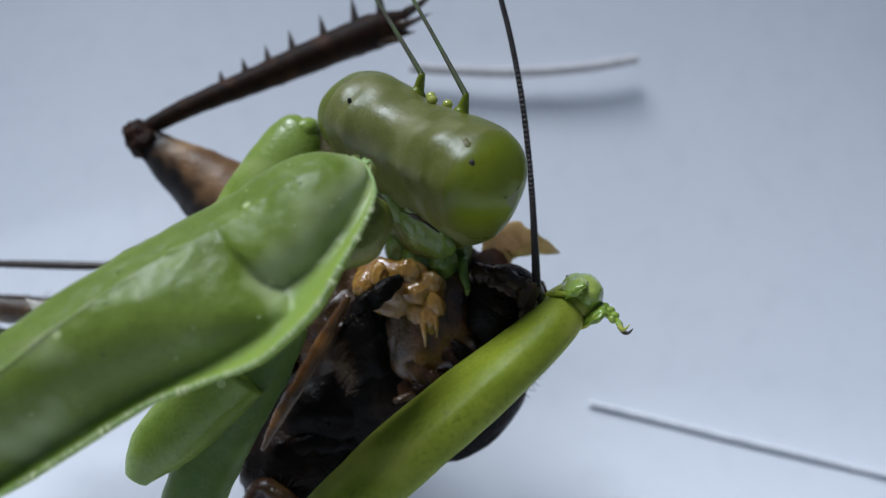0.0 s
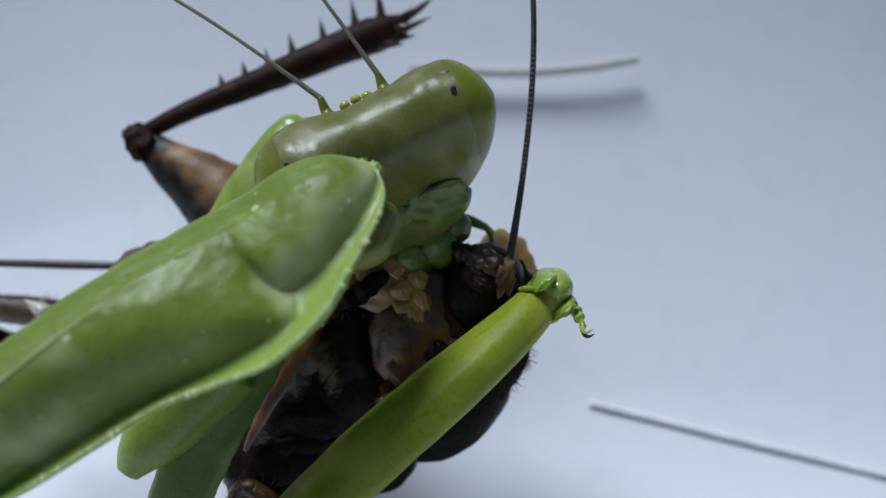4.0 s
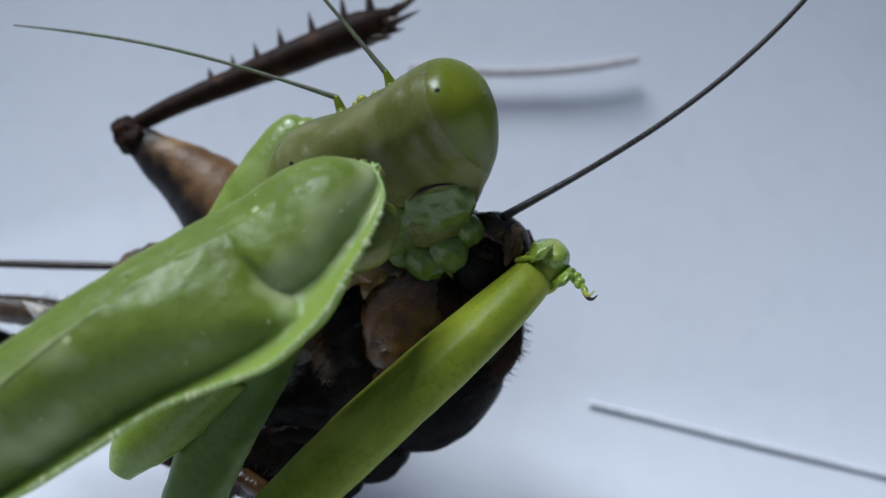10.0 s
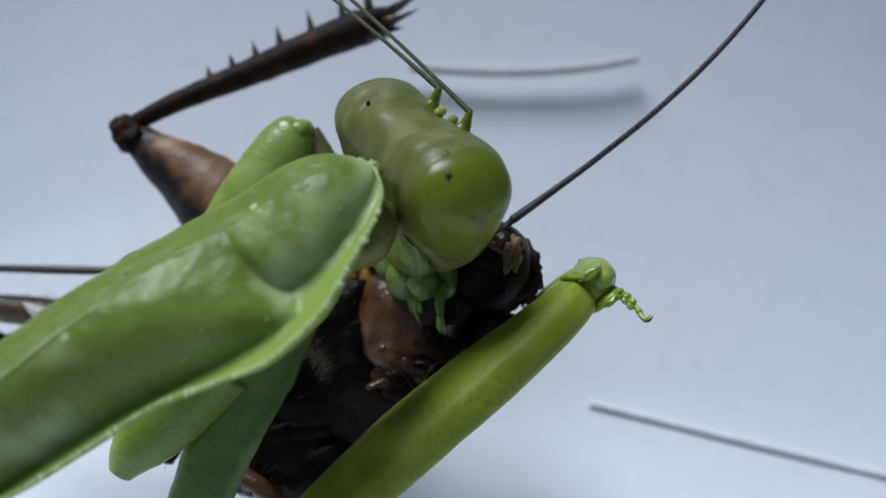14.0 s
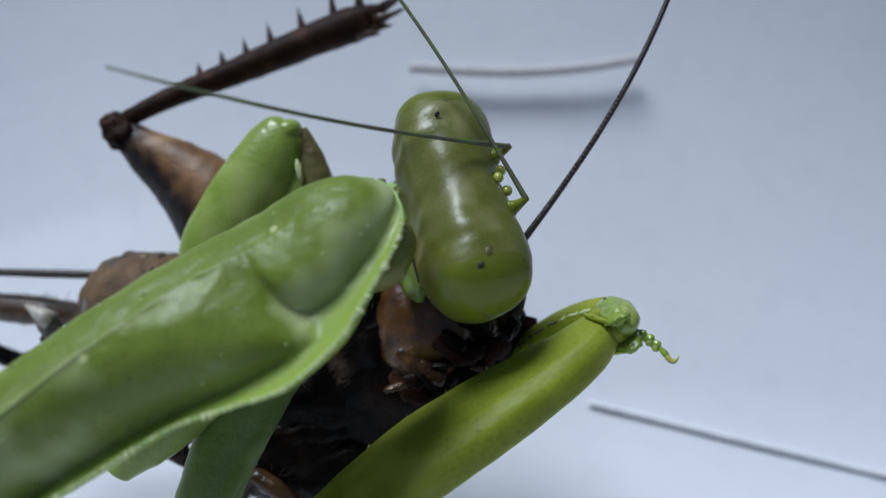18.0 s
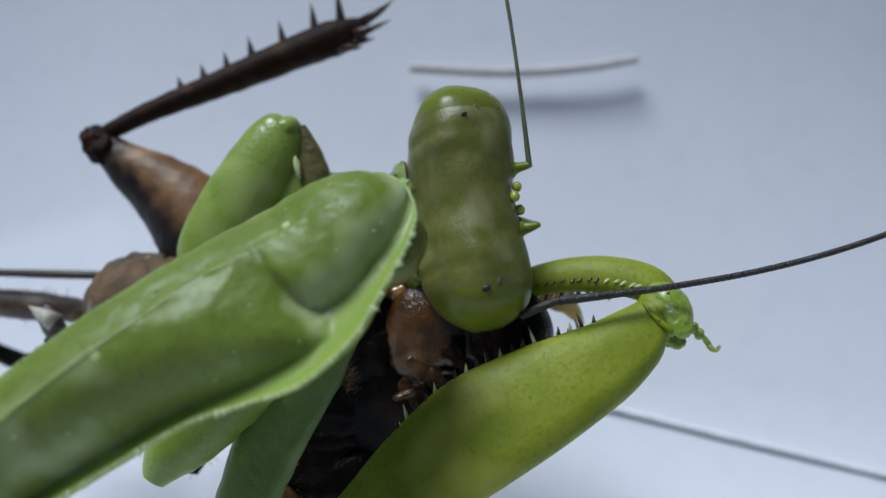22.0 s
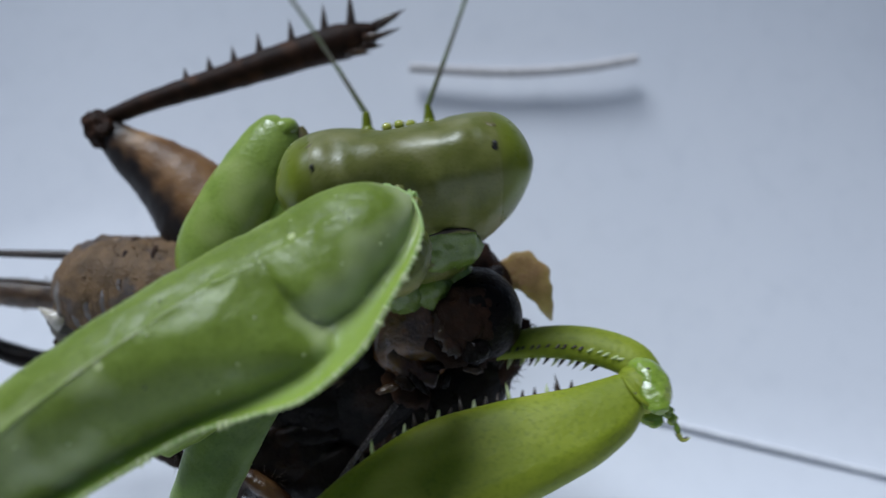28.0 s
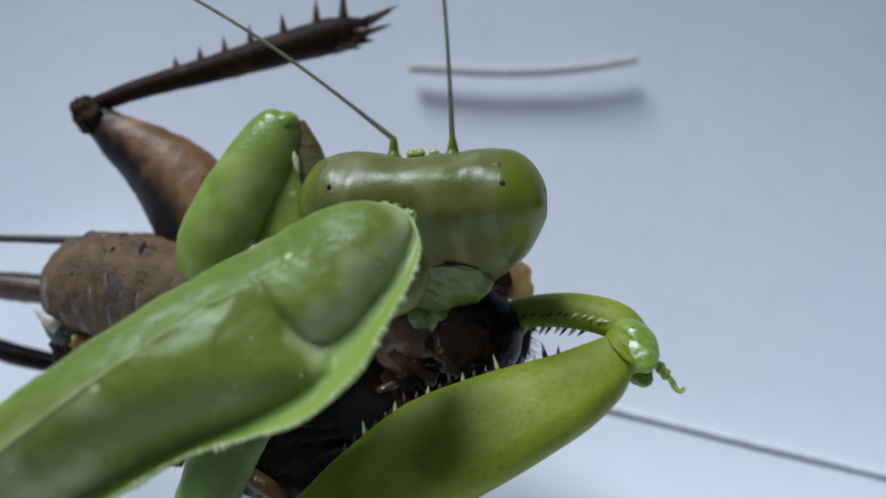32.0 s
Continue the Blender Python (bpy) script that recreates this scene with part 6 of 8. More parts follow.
    walk(foreleg_far, keyed([
        (0, 0.56, 0.00, 0.00, 0.0, 0.0, 0.0), (0.5, 0.55, 0.00, 0.00, 0.0, 0.0, 0.0), (1, 0.55, 0.00, 0.00, 0.0, 0.0, 0.0),
        (1.5, 0.55, 0.00, 0.00, 0.0, 0.0, 0.0), (2, 0.55, 0.00, 0.00, 0.0, 0.0, 0.0), (2.5, 0.55, 0.00, 0.00, 0.0, 0.0, 0.0),
        (4.5, 0.54, 0.00, 0.00, 0.0, 0.0, 0.0), (5, 0.54, 0.00, 0.00, 0.0, 0.0, 0.0), (5.5, 0.54, 0.00, 0.00, 0.0, 0.0, 0.0),
        (6, 0.53, 0.00, 0.00, 0.0, 0.0, 0.0), (6.5, 0.53, 0.00, 0.00, 0.0, 0.0, 0.0), (7, 0.53, 0.00, 0.00, 0.0, 0.0, 0.0),
        (7.5, 0.53, 0.00, 0.00, 0.0, 0.0, 0.0), (8, 0.53, 0.00, 0.00, 0.0, 0.0, 0.0), (8.5, 0.53, 0.00, 0.00, 0.0, 0.0, 0.0),
        (9, 0.52, 0.00, 0.00, 0.0, 0.0, 0.0), (9.5, 0.52, 0.00, 0.00, 0.0, 0.0, 0.0), (10, 0.52, 0.00, 0.00, 0.0, 0.0, 0.0),
        (10.5, 0.52, 0.00, 0.00, 0.0, 0.0, 0.0), (11, 0.52, 0.00, 0.00, 0.0, 0.0, 0.0), (11.5, 0.52, 0.00, 0.00, 0.0, 0.0, 0.0),
        (12, 0.51, 0.00, 0.00, 0.0, 0.0, 0.0), (12.5, 0.51, 0.00, 0.00, 0.0, 0.0, 0.0), (13, 0.51, 0.00, 0.00, 0.0, 0.0, 0.0),
        (13.5, 0.42, -0.04, 0.00, 0.0, 0.0, 0.0), (14, 0.33, -0.07, 0.00, 0.0, 0.0, 0.0), (14.5, 0.24, -0.11, 0.00, 0.0, 0.0, 0.0),
        (16.5, 0.02, -0.07, 0.00, 0.0, 0.0, 0.0), (17, -0.03, -0.07, 0.00, 0.0, 0.0, 0.0), (17.5, -0.08, -0.07, 0.00, 0.0, 0.0, 0.0),
        (18, -0.14, -0.07, 0.00, 0.0, 0.0, 0.0), (18.5, -0.19, -0.07, 0.00, 0.0, 0.0, 0.0), (19, -0.24, -0.07, 0.00, 0.0, 0.0, 0.0),
        (19.5, -0.11, -0.14, 0.00, 0.0, 0.0, 0.0), (20, 0.02, -0.22, 0.00, 0.0, 0.0, 0.0), (20.5, -0.03, -0.16, 0.00, 0.0, 0.0, 0.0),
        (21, -0.09, -0.09, 0.00, 0.0, 0.0, 0.0), (21.5, -0.14, -0.02, 0.00, 0.0, 0.0, 0.0), (22, -0.20, 0.04, 0.00, 0.0, 0.0, 0.0),
        (22.5, 0.00, 0.08, 0.00, 0.0, 0.0, 0.0), (23, 0.20, 0.11, 0.00, 0.0, 0.0, 0.0), (23.5, 0.12, 0.09, 0.00, 0.0, 0.0, 0.0),
        (24, 0.04, 0.07, 0.00, 0.0, 0.0, 0.0), (24.5, -0.04, 0.04, 0.00, 0.0, 0.0, 0.0), (25, -0.12, 0.02, 0.00, 0.0, 0.0, 0.0),
        (25.5, -0.20, 0.00, 0.00, 0.0, 0.0, 0.0), (27.5, -0.51, -0.09, 0.00, 0.0, 0.0, 0.0), (28, -0.27, -0.01, 0.00, 0.0, 0.0, 0.0),
        (28.5, -0.04, 0.07, 0.00, 0.0, 0.0, 0.0), (29, 0.20, 0.16, 0.00, 0.0, 0.0, 0.0), (29.5, 0.23, 0.08, 0.00, 0.0, 0.0, 0.0),
        (30, 0.27, 0.00, 0.00, 0.0, 0.0, 0.0), (30.5, 0.01, -0.02, 0.00, 0.0, 0.0, 0.0), (31, -0.24, -0.04, 0.00, 0.0, 0.0, 0.0),
        (31.5, -0.24, 0.09, 0.00, 0.0, 0.0, 0.0), (32, -0.24, 0.22, 0.00, 0.0, 0.0, 0.0),
    ]))
    walk(hind_leg, keyed([
        (0, 0.49, -0.22, 0.00, 0.0, -0.0, 0.0), (0.5, 0.50, -0.21, 0.00, 0.0, -0.0, 0.0), (1, 0.51, -0.20, 0.00, 0.0, -0.0, 0.0),
        (1.5, 0.49, -0.17, 0.00, 0.0, -0.0, 0.0), (2, -0.07, -0.22, 0.00, 0.0, -0.0, 0.0), (2.5, 0.20, -0.34, 0.00, 0.0, -0.0, 0.0),
        (4.5, 0.49, -0.37, 0.00, 0.0, -0.0, 0.0), (5, 0.49, -0.22, 0.00, 0.0, -0.0, 0.0), (5.5, 0.15, -0.44, 0.00, 0.0, -0.0, 0.0),
        (6, 0.27, -0.37, 0.00, 0.0, -0.0, 0.0), (6.5, 0.27, -0.39, 0.00, 0.0, -0.0, 0.0), (7, 0.27, -0.29, 0.00, 0.0, -0.0, 0.0),
        (7.5, 0.37, -0.00, 0.00, 0.0, -0.0, 0.0), (8, 0.22, -0.15, 0.00, 0.0, -0.0, 0.0), (8.5, 0.22, -0.15, 0.00, 0.0, -0.0, 0.0),
        (9, 0.22, -0.15, 0.00, 0.0, -0.0, 0.0), (9.5, 0.27, 0.07, 0.00, 0.0, -0.0, 0.0), (10, 0.00, -0.07, 0.00, 0.0, -0.0, 0.0),
        (10.5, 0.00, -0.02, 0.00, 0.0, -0.0, 0.0), (11, 0.05, -0.10, 0.00, 0.0, -0.0, 0.0), (11.5, 0.05, 0.05, 0.00, 0.0, -0.0, 0.0),
        (12, 0.00, -0.07, 0.00, 0.0, -0.0, 0.0), (12.5, 0.00, -0.02, 0.00, 0.0, -0.0, 0.0), (13, 0.00, -0.00, 0.00, 0.0, -0.0, 0.0),
        (13.5, 0.05, -0.02, 0.00, 0.0, -0.0, 0.0), (14, -0.07, -0.00, 0.00, 0.0, -0.0, 0.0), (14.5, -0.44, -0.17, 0.00, 0.0, -0.0, 0.0),
        (16.5, -0.63, -0.02, 0.00, 0.0, -0.0, 0.0), (17, -0.61, -0.02, 0.00, 0.0, -0.0, 0.0), (17.5, -0.56, -0.10, 0.00, 0.0, -0.0, 0.0),
        (18, -0.49, 0.12, 0.00, 0.0, -0.0, 0.0), (18.5, -0.78, -0.07, 0.00, 0.0, -0.0, 0.0), (19, -1.07, -0.32, 0.00, 0.0, -0.0, 0.0),
        (19.5, -1.20, -0.51, 0.00, 0.0, -0.0, 0.0), (20, -0.93, -0.63, 0.00, 0.0, -0.0, 0.0), (20.5, -1.05, -0.63, 0.00, 0.0, -0.0, 0.0),
        (21, -1.12, -0.44, 0.00, 0.0, -0.0, 0.0), (21.5, -1.34, -0.46, 0.00, 0.0, -0.0, 0.0), (22, -1.34, -0.46, 0.00, 0.0, -0.0, 0.0),
        (22.5, -1.42, -0.51, 0.00, 0.0, -0.0, 0.0), (23, -0.93, -0.39, 0.00, 0.0, -0.0, 0.0), (23.5, -0.90, -0.29, 0.00, 0.0, -0.0, 0.0),
        (24, -1.25, -0.10, 0.00, 0.0, -0.0, 0.0), (24.5, -0.98, -0.07, 0.00, 0.0, -0.0, 0.0), (25, -0.98, -0.02, 0.00, 0.0, -0.0, 0.0),
        (25.5, -1.42, -0.07, 0.00, 0.0, -0.0, 0.0), (27.5, -2.03, -0.07, 0.00, 0.0, -0.0, 0.0), (28, -1.27, 0.20, 0.00, 0.0, -0.0, 0.0),
        (28.5, -1.20, 0.49, 0.00, 0.0, -0.0, 0.0), (29, -0.98, 0.63, 0.00, 0.0, -0.0, 0.0), (29.5, -1.25, 0.68, 0.00, 0.0, -0.0, 0.0),
        (30, -1.00, 0.56, 0.00, 0.0, -0.0, 0.0), (30.5, -0.98, 0.73, 0.00, 0.0, -0.0, 0.0), (31, -1.61, 0.46, 0.00, 0.0, -0.0, 0.0),
        (31.5, -1.27, 0.81, 0.00, 0.0, -0.0, 0.0), (32, -1.76, 0.81, 0.00, 0.0, -0.0, 0.0),
    ]))
    walk(hind_shin, keyed([
        (0, -12.89, 5.13, -6.00, 0.0, 0.0, -0.6), (0.5, -12.88, 5.14, -6.00, 0.0, 0.0, -0.6), (1, -12.87, 5.15, -6.00, 0.0, 0.0, -0.6),
        (1.5, -12.89, 5.18, -6.00, 0.0, 0.0, -0.6), (2, -13.45, 5.13, -6.00, 0.0, 0.0, -0.6), (2.5, -13.19, 5.01, -6.00, 0.0, 0.0, -0.6),
        (4.5, -12.89, 4.98, -6.00, 0.0, 0.0, -0.7), (5, -12.89, 5.13, -6.00, 0.0, 0.0, -0.7), (5.5, -13.23, 4.91, -6.00, 0.0, 0.0, -0.7),
        (6, -13.11, 4.98, -6.00, 0.0, 0.0, -0.7), (6.5, -13.11, 4.96, -6.00, 0.0, 0.0, -0.7), (7, -13.11, 5.05, -6.00, 0.0, 0.0, -0.7),
        (7.5, -13.02, 5.35, -6.00, 0.0, 0.0, -0.7), (8, -13.16, 5.20, -6.00, 0.0, 0.0, -0.7), (8.5, -13.16, 5.20, -6.00, 0.0, 0.0, -0.7),
        (9, -13.16, 5.20, -6.00, 0.0, 0.0, -0.7), (9.5, -13.11, 5.42, -6.00, 0.0, 0.0, -0.7), (10, -13.38, 5.27, -6.00, 0.0, 0.0, -0.7),
        (10.5, -13.38, 5.32, -6.00, 0.0, 0.0, -0.8), (11, -13.33, 5.25, -6.00, 0.0, 0.0, -0.8), (11.5, -13.33, 5.40, -6.00, 0.0, 0.0, -0.8),
        (12, -13.38, 5.27, -6.00, 0.0, 0.0, -0.8), (12.5, -13.38, 5.32, -6.00, 0.0, 0.0, -0.8), (13, -13.38, 5.35, -6.00, 0.0, 0.0, -0.8),
        (13.5, -13.33, 5.32, -6.00, 0.0, 0.0, -0.8), (14, -13.45, 5.35, -6.00, 0.0, 0.0, -0.8), (14.5, -13.82, 5.18, -6.00, 0.0, 0.0, -0.8),
        (16.5, -14.02, 5.32, -6.00, 0.0, 0.0, -0.8), (17, -13.99, 5.32, -6.00, 0.0, 0.0, -0.8), (17.5, -13.94, 5.25, -6.00, 0.0, 0.0, -0.8),
        (18, -13.87, 5.47, -6.00, 0.0, 0.0, -0.8), (18.5, -14.16, 5.27, -6.00, 0.0, 0.0, -0.8), (19, -14.46, 5.03, -6.00, 0.0, 0.0, -0.8),
        (19.5, -14.58, 4.83, -6.00, 0.0, 0.0, -0.8), (20, -14.31, 4.71, -6.00, 0.0, 0.0, -0.8), (20.5, -14.43, 4.71, -6.00, 0.0, 0.0, -0.8),
        (21, -14.50, 4.91, -6.00, 0.0, 0.0, -0.8), (21.5, -14.72, 4.88, -6.00, 0.0, 0.0, -0.9), (22, -14.72, 4.88, -6.00, 0.0, 0.0, -0.9),
        (22.5, -14.80, 4.83, -6.00, 0.0, 0.0, -1.0), (23, -14.31, 4.96, -6.00, 0.0, 0.0, -1.2), (23.5, -14.28, 5.05, -6.00, 0.0, 0.0, -1.3),
        (24, -14.63, 5.25, -6.00, 0.0, 0.0, -1.4), (24.5, -14.36, 5.27, -6.00, 0.0, 0.0, -1.6), (25, -14.36, 5.32, -6.00, 0.0, 0.0, -1.8),
        (25.5, -14.80, 5.27, -6.00, 0.0, 0.0, -2.2), (27.5, -15.41, 5.27, -6.00, 0.0, 0.0, -4.9), (28, -14.65, 5.54, -6.00, 0.0, 0.0, -5.5),
        (28.5, -14.58, 5.84, -6.00, 0.0, 0.0, -5.7), (29, -14.36, 5.98, -6.00, 0.0, 0.0, -5.9), (29.5, -14.63, 6.03, -6.00, 0.0, 0.0, -6.2),
        (30, -14.38, 5.91, -6.00, 0.0, 0.0, -6.4), (30.5, -14.36, 6.08, -6.00, 0.0, 0.0, -6.7), (31, -14.99, 5.81, -6.00, 0.0, 0.0, -6.9),
        (31.5, -14.65, 6.15, -6.00, 0.0, 0.0, -7.2), (32, -15.14, 6.15, -6.00, 0.0, 0.0, -7.4),
    ]))
    walk(abdomen, keyed([
        (0, 0.00, -0.18, 0.00, 0.0, 0.0, 0.0), (0.5, 0.00, -0.18, 0.00, 0.0, 0.0, 0.0), (1, 0.00, -0.19, 0.00, 0.0, 0.0, 0.0),
        (1.5, 0.00, -0.19, 0.00, 0.0, 0.0, 0.0), (2, 0.00, -0.20, 0.00, 0.0, 0.0, 0.0), (2.5, 0.00, -0.20, 0.00, 0.0, 0.0, 0.0),
        (4.5, 0.00, -0.22, 0.00, 0.0, 0.0, 0.0), (5, 0.00, -0.23, 0.00, 0.0, 0.0, 0.0), (5.5, 0.00, -0.23, 0.00, 0.0, 0.0, 0.0),
        (6, 0.00, -0.24, 0.00, 0.0, 0.0, 0.0), (6.5, 0.00, -0.24, 0.00, 0.0, 0.0, 0.0), (7, 0.00, -0.24, 0.00, 0.0, 0.0, 0.0),
        (7.5, 0.00, -0.25, 0.00, 0.0, 0.0, 0.0), (8, 0.00, -0.25, 0.00, 0.0, 0.0, 0.0), (8.5, 0.00, -0.26, 0.00, 0.0, 0.0, 0.0),
        (9, 0.00, -0.26, 0.00, 0.0, 0.0, 0.0), (9.5, 0.00, -0.27, 0.00, 0.0, 0.0, 0.0), (10, 0.00, -0.27, 0.00, 0.0, 0.0, 0.0),
        (10.5, 0.00, -0.28, 0.00, 0.0, 0.0, 0.0), (11, 0.00, -0.28, 0.00, 0.0, 0.0, 0.0), (11.5, 0.00, -0.29, 0.00, 0.0, 0.0, 0.0),
        (12, 0.00, -0.29, 0.00, 0.0, 0.0, 0.0), (12.5, 0.00, -0.30, 0.00, 0.0, 0.0, 0.0), (13, 0.00, -0.30, 0.00, 0.0, 0.0, 0.0),
        (13.5, 0.00, -0.34, 0.00, 0.0, 0.0, 0.0), (14, 0.00, -0.39, 0.00, 0.0, 0.0, 0.0), (14.5, 0.00, -0.43, 0.00, 0.0, 0.0, 0.0),
        (16.5, -0.59, -0.60, 0.00, 0.0, 0.0, 0.0), (17, -0.70, -0.60, 0.00, 0.0, 0.0, 0.0), (17.5, -0.81, -0.60, 0.00, 0.0, 0.0, 0.0),
        (18, -0.92, -0.60, 0.00, 0.0, 0.0, 0.0), (18.5, -1.03, -0.60, 0.00, 0.0, 0.0, 0.0), (19, -1.14, -0.60, 0.00, 0.0, 0.0, 0.0),
        (19.5, -0.92, -0.66, 0.00, 0.0, 0.0, 0.0), (20, -0.71, -0.72, 0.00, 0.0, 0.0, 0.0), (20.5, -0.71, -0.70, 0.00, 0.0, 0.0, 0.0),
        (21, -0.71, -0.68, 0.00, 0.0, 0.0, 0.0), (21.5, -0.71, -0.66, 0.00, 0.0, 0.0, 0.0), (22, -0.71, -0.64, 0.00, 0.0, 0.0, 0.0),
        (22.5, -0.71, -0.62, 0.00, 0.0, 0.0, 0.0), (23, -0.71, -0.60, 0.00, 0.0, 0.0, 0.0), (23.5, -0.78, -0.60, 0.00, 0.0, 0.0, 0.0),
        (24, -0.85, -0.60, 0.00, 0.0, 0.0, 0.0), (24.5, -0.92, -0.60, 0.00, 0.0, 0.0, 0.0), (25, -0.99, -0.60, 0.00, 0.0, 0.0, 0.0),
        (25.5, -1.30, -0.60, 0.00, 0.0, 0.0, 0.0), (27.5, -2.25, 0.00, 0.00, 0.0, 0.0, 0.0), (28, -2.01, 0.08, 0.00, 0.0, 0.0, 0.0),
        (28.5, -2.01, 0.11, 0.00, 0.0, 0.0, 0.0), (29, -2.01, 0.13, 0.00, 0.0, 0.0, 0.0), (29.5, -2.01, 0.15, 0.00, 0.0, 0.0, 0.0),
        (30, -2.01, 0.19, 0.00, 0.0, 0.0, 0.0), (30.5, -2.19, 0.17, 0.00, 0.0, 0.0, 0.0), (31, -2.37, 0.16, 0.00, 0.0, 0.0, 0.0),
        (31.5, -2.43, 0.20, 0.00, 0.0, 0.0, 0.0), (32, -2.49, 0.24, 0.00, 0.0, 0.0, 0.0),
    ]))
    walk(scrap, keyed([
        (0, 0.00, 0.27, 0.00, 0.0, -0.0, 0.0), (0.5, -0.01, 0.27, 0.00, 0.0, -0.0, 0.0), (1, -0.01, 0.26, 0.00, 0.0, -0.0, 0.0),
        (1.5, -0.02, 0.26, 0.00, 0.0, -0.0, 0.0), (2, -0.02, 0.25, 0.00, 0.0, -0.0, 0.0), (2.5, -0.03, 0.25, 0.00, 0.0, -0.0, 0.0),
        (4.5, -0.05, 0.23, 0.00, 0.0, -0.0, 0.0), (5, -0.05, 0.22, 0.00, 0.0, -0.0, 0.0), (5.5, -0.06, 0.22, 0.00, 0.0, -0.0, 0.0),
        (6, -0.06, 0.21, 0.00, 0.0, -0.0, 0.0), (6.5, -0.07, 0.21, 0.00, 0.0, -0.0, 0.0), (7, -0.07, 0.20, 0.00, 0.0, -0.0, 0.0),
        (7.5, -0.08, 0.19, 0.00, 0.0, -0.0, 0.0), (8, -0.08, 0.19, 0.00, 0.0, -0.0, 0.0), (8.5, -0.09, 0.18, 0.00, 0.0, -0.0, 0.0),
        (9, -0.09, 0.18, 0.00, 0.0, -0.0, 0.0), (9.5, -0.10, 0.17, 0.00, 0.0, -0.0, 0.0), (10, -0.11, 0.17, 0.00, 0.0, -0.0, 0.0),
        (10.5, -0.11, 0.16, 0.00, 0.0, -0.0, 0.0), (11, -0.12, 0.16, 0.00, 0.0, -0.0, 0.0), (11.5, -0.12, 0.15, 0.00, 0.0, -0.0, 0.0),
        (12, -0.13, 0.15, 0.00, 0.0, -0.0, 0.0), (12.5, -0.13, 0.14, 0.00, 0.0, -0.0, 0.0), (13, -0.14, 0.14, 0.00, 0.0, -0.0, 0.0),
        (13.5, -0.13, 0.13, 0.00, 0.0, -0.0, 0.0), (14, -0.12, 0.12, 0.00, 0.0, -0.0, 0.0), (14.5, -0.11, 0.11, 0.00, 0.0, -0.0, 0.0),
        (16.5, -0.07, 0.07, 0.00, 0.0, -0.0, 0.0), (17, -0.06, 0.06, 0.00, 0.0, -0.0, 0.0), (17.5, -0.05, 0.05, 0.00, 0.0, -0.0, 0.0),
        (18, -0.04, 0.04, 0.00, 0.0, -0.0, 0.0), (18.5, -0.03, 0.03, 0.00, 0.0, -0.0, 0.0), (19, -0.02, 0.02, 0.00, 0.0, -0.0, 0.0),
        (19.5, -0.01, 0.01, 0.00, 0.0, -0.0, 0.0), (20, 0.00, -0.00, 0.00, 0.0, -0.0, 0.0), (20.5, 0.03, -0.00, 0.00, 0.0, -0.0, 0.0),
        (21, 0.06, -0.01, 0.00, 0.0, -0.0, 0.0), (21.5, 0.09, -0.01, 0.00, 0.0, -0.0, 0.0), (22, 0.13, -0.02, 0.00, 0.0, -0.0, 0.0),
        (22.5, 0.16, -0.02, 0.00, 0.0, -0.0, 0.0), (23, 0.19, -0.03, 0.00, 0.0, -0.0, 0.0), (23.5, 0.22, -0.03, 0.00, 0.0, -0.0, 0.0),
        (24, 0.25, -0.03, 0.00, 0.0, -0.0, 0.0), (24.5, 0.28, -0.04, 0.00, 0.0, -0.0, 0.0), (25, 0.31, -0.04, 0.00, 0.0, -0.0, 0.0),
        (25.5, 0.34, -0.05, 0.00, 0.0, -0.0, 0.0), (27.5, 0.47, -0.06, 0.00, 0.0, -0.0, 0.0), (28, 0.50, -0.07, 0.00, 0.0, -0.0, 0.0),
        (28.5, 0.48, -0.08, 0.00, 0.0, -0.0, 0.0), (29, 0.46, -0.10, 0.00, 0.0, -0.0, 0.0), (29.5, 0.43, -0.11, 0.00, 0.0, -0.0, 0.0),
        (30, 0.41, -0.13, 0.00, 0.0, -0.0, 0.0), (30.5, 0.39, -0.14, 0.00, 0.0, -0.0, 0.0), (31, 0.36, -0.15, 0.00, 0.0, -0.0, 0.0),
        (31.5, 0.34, -0.17, 0.00, 0.0, -0.0, 0.0), (32, 0.32, -0.18, 0.00, 0.0, -0.0, 0.0),
    ]))
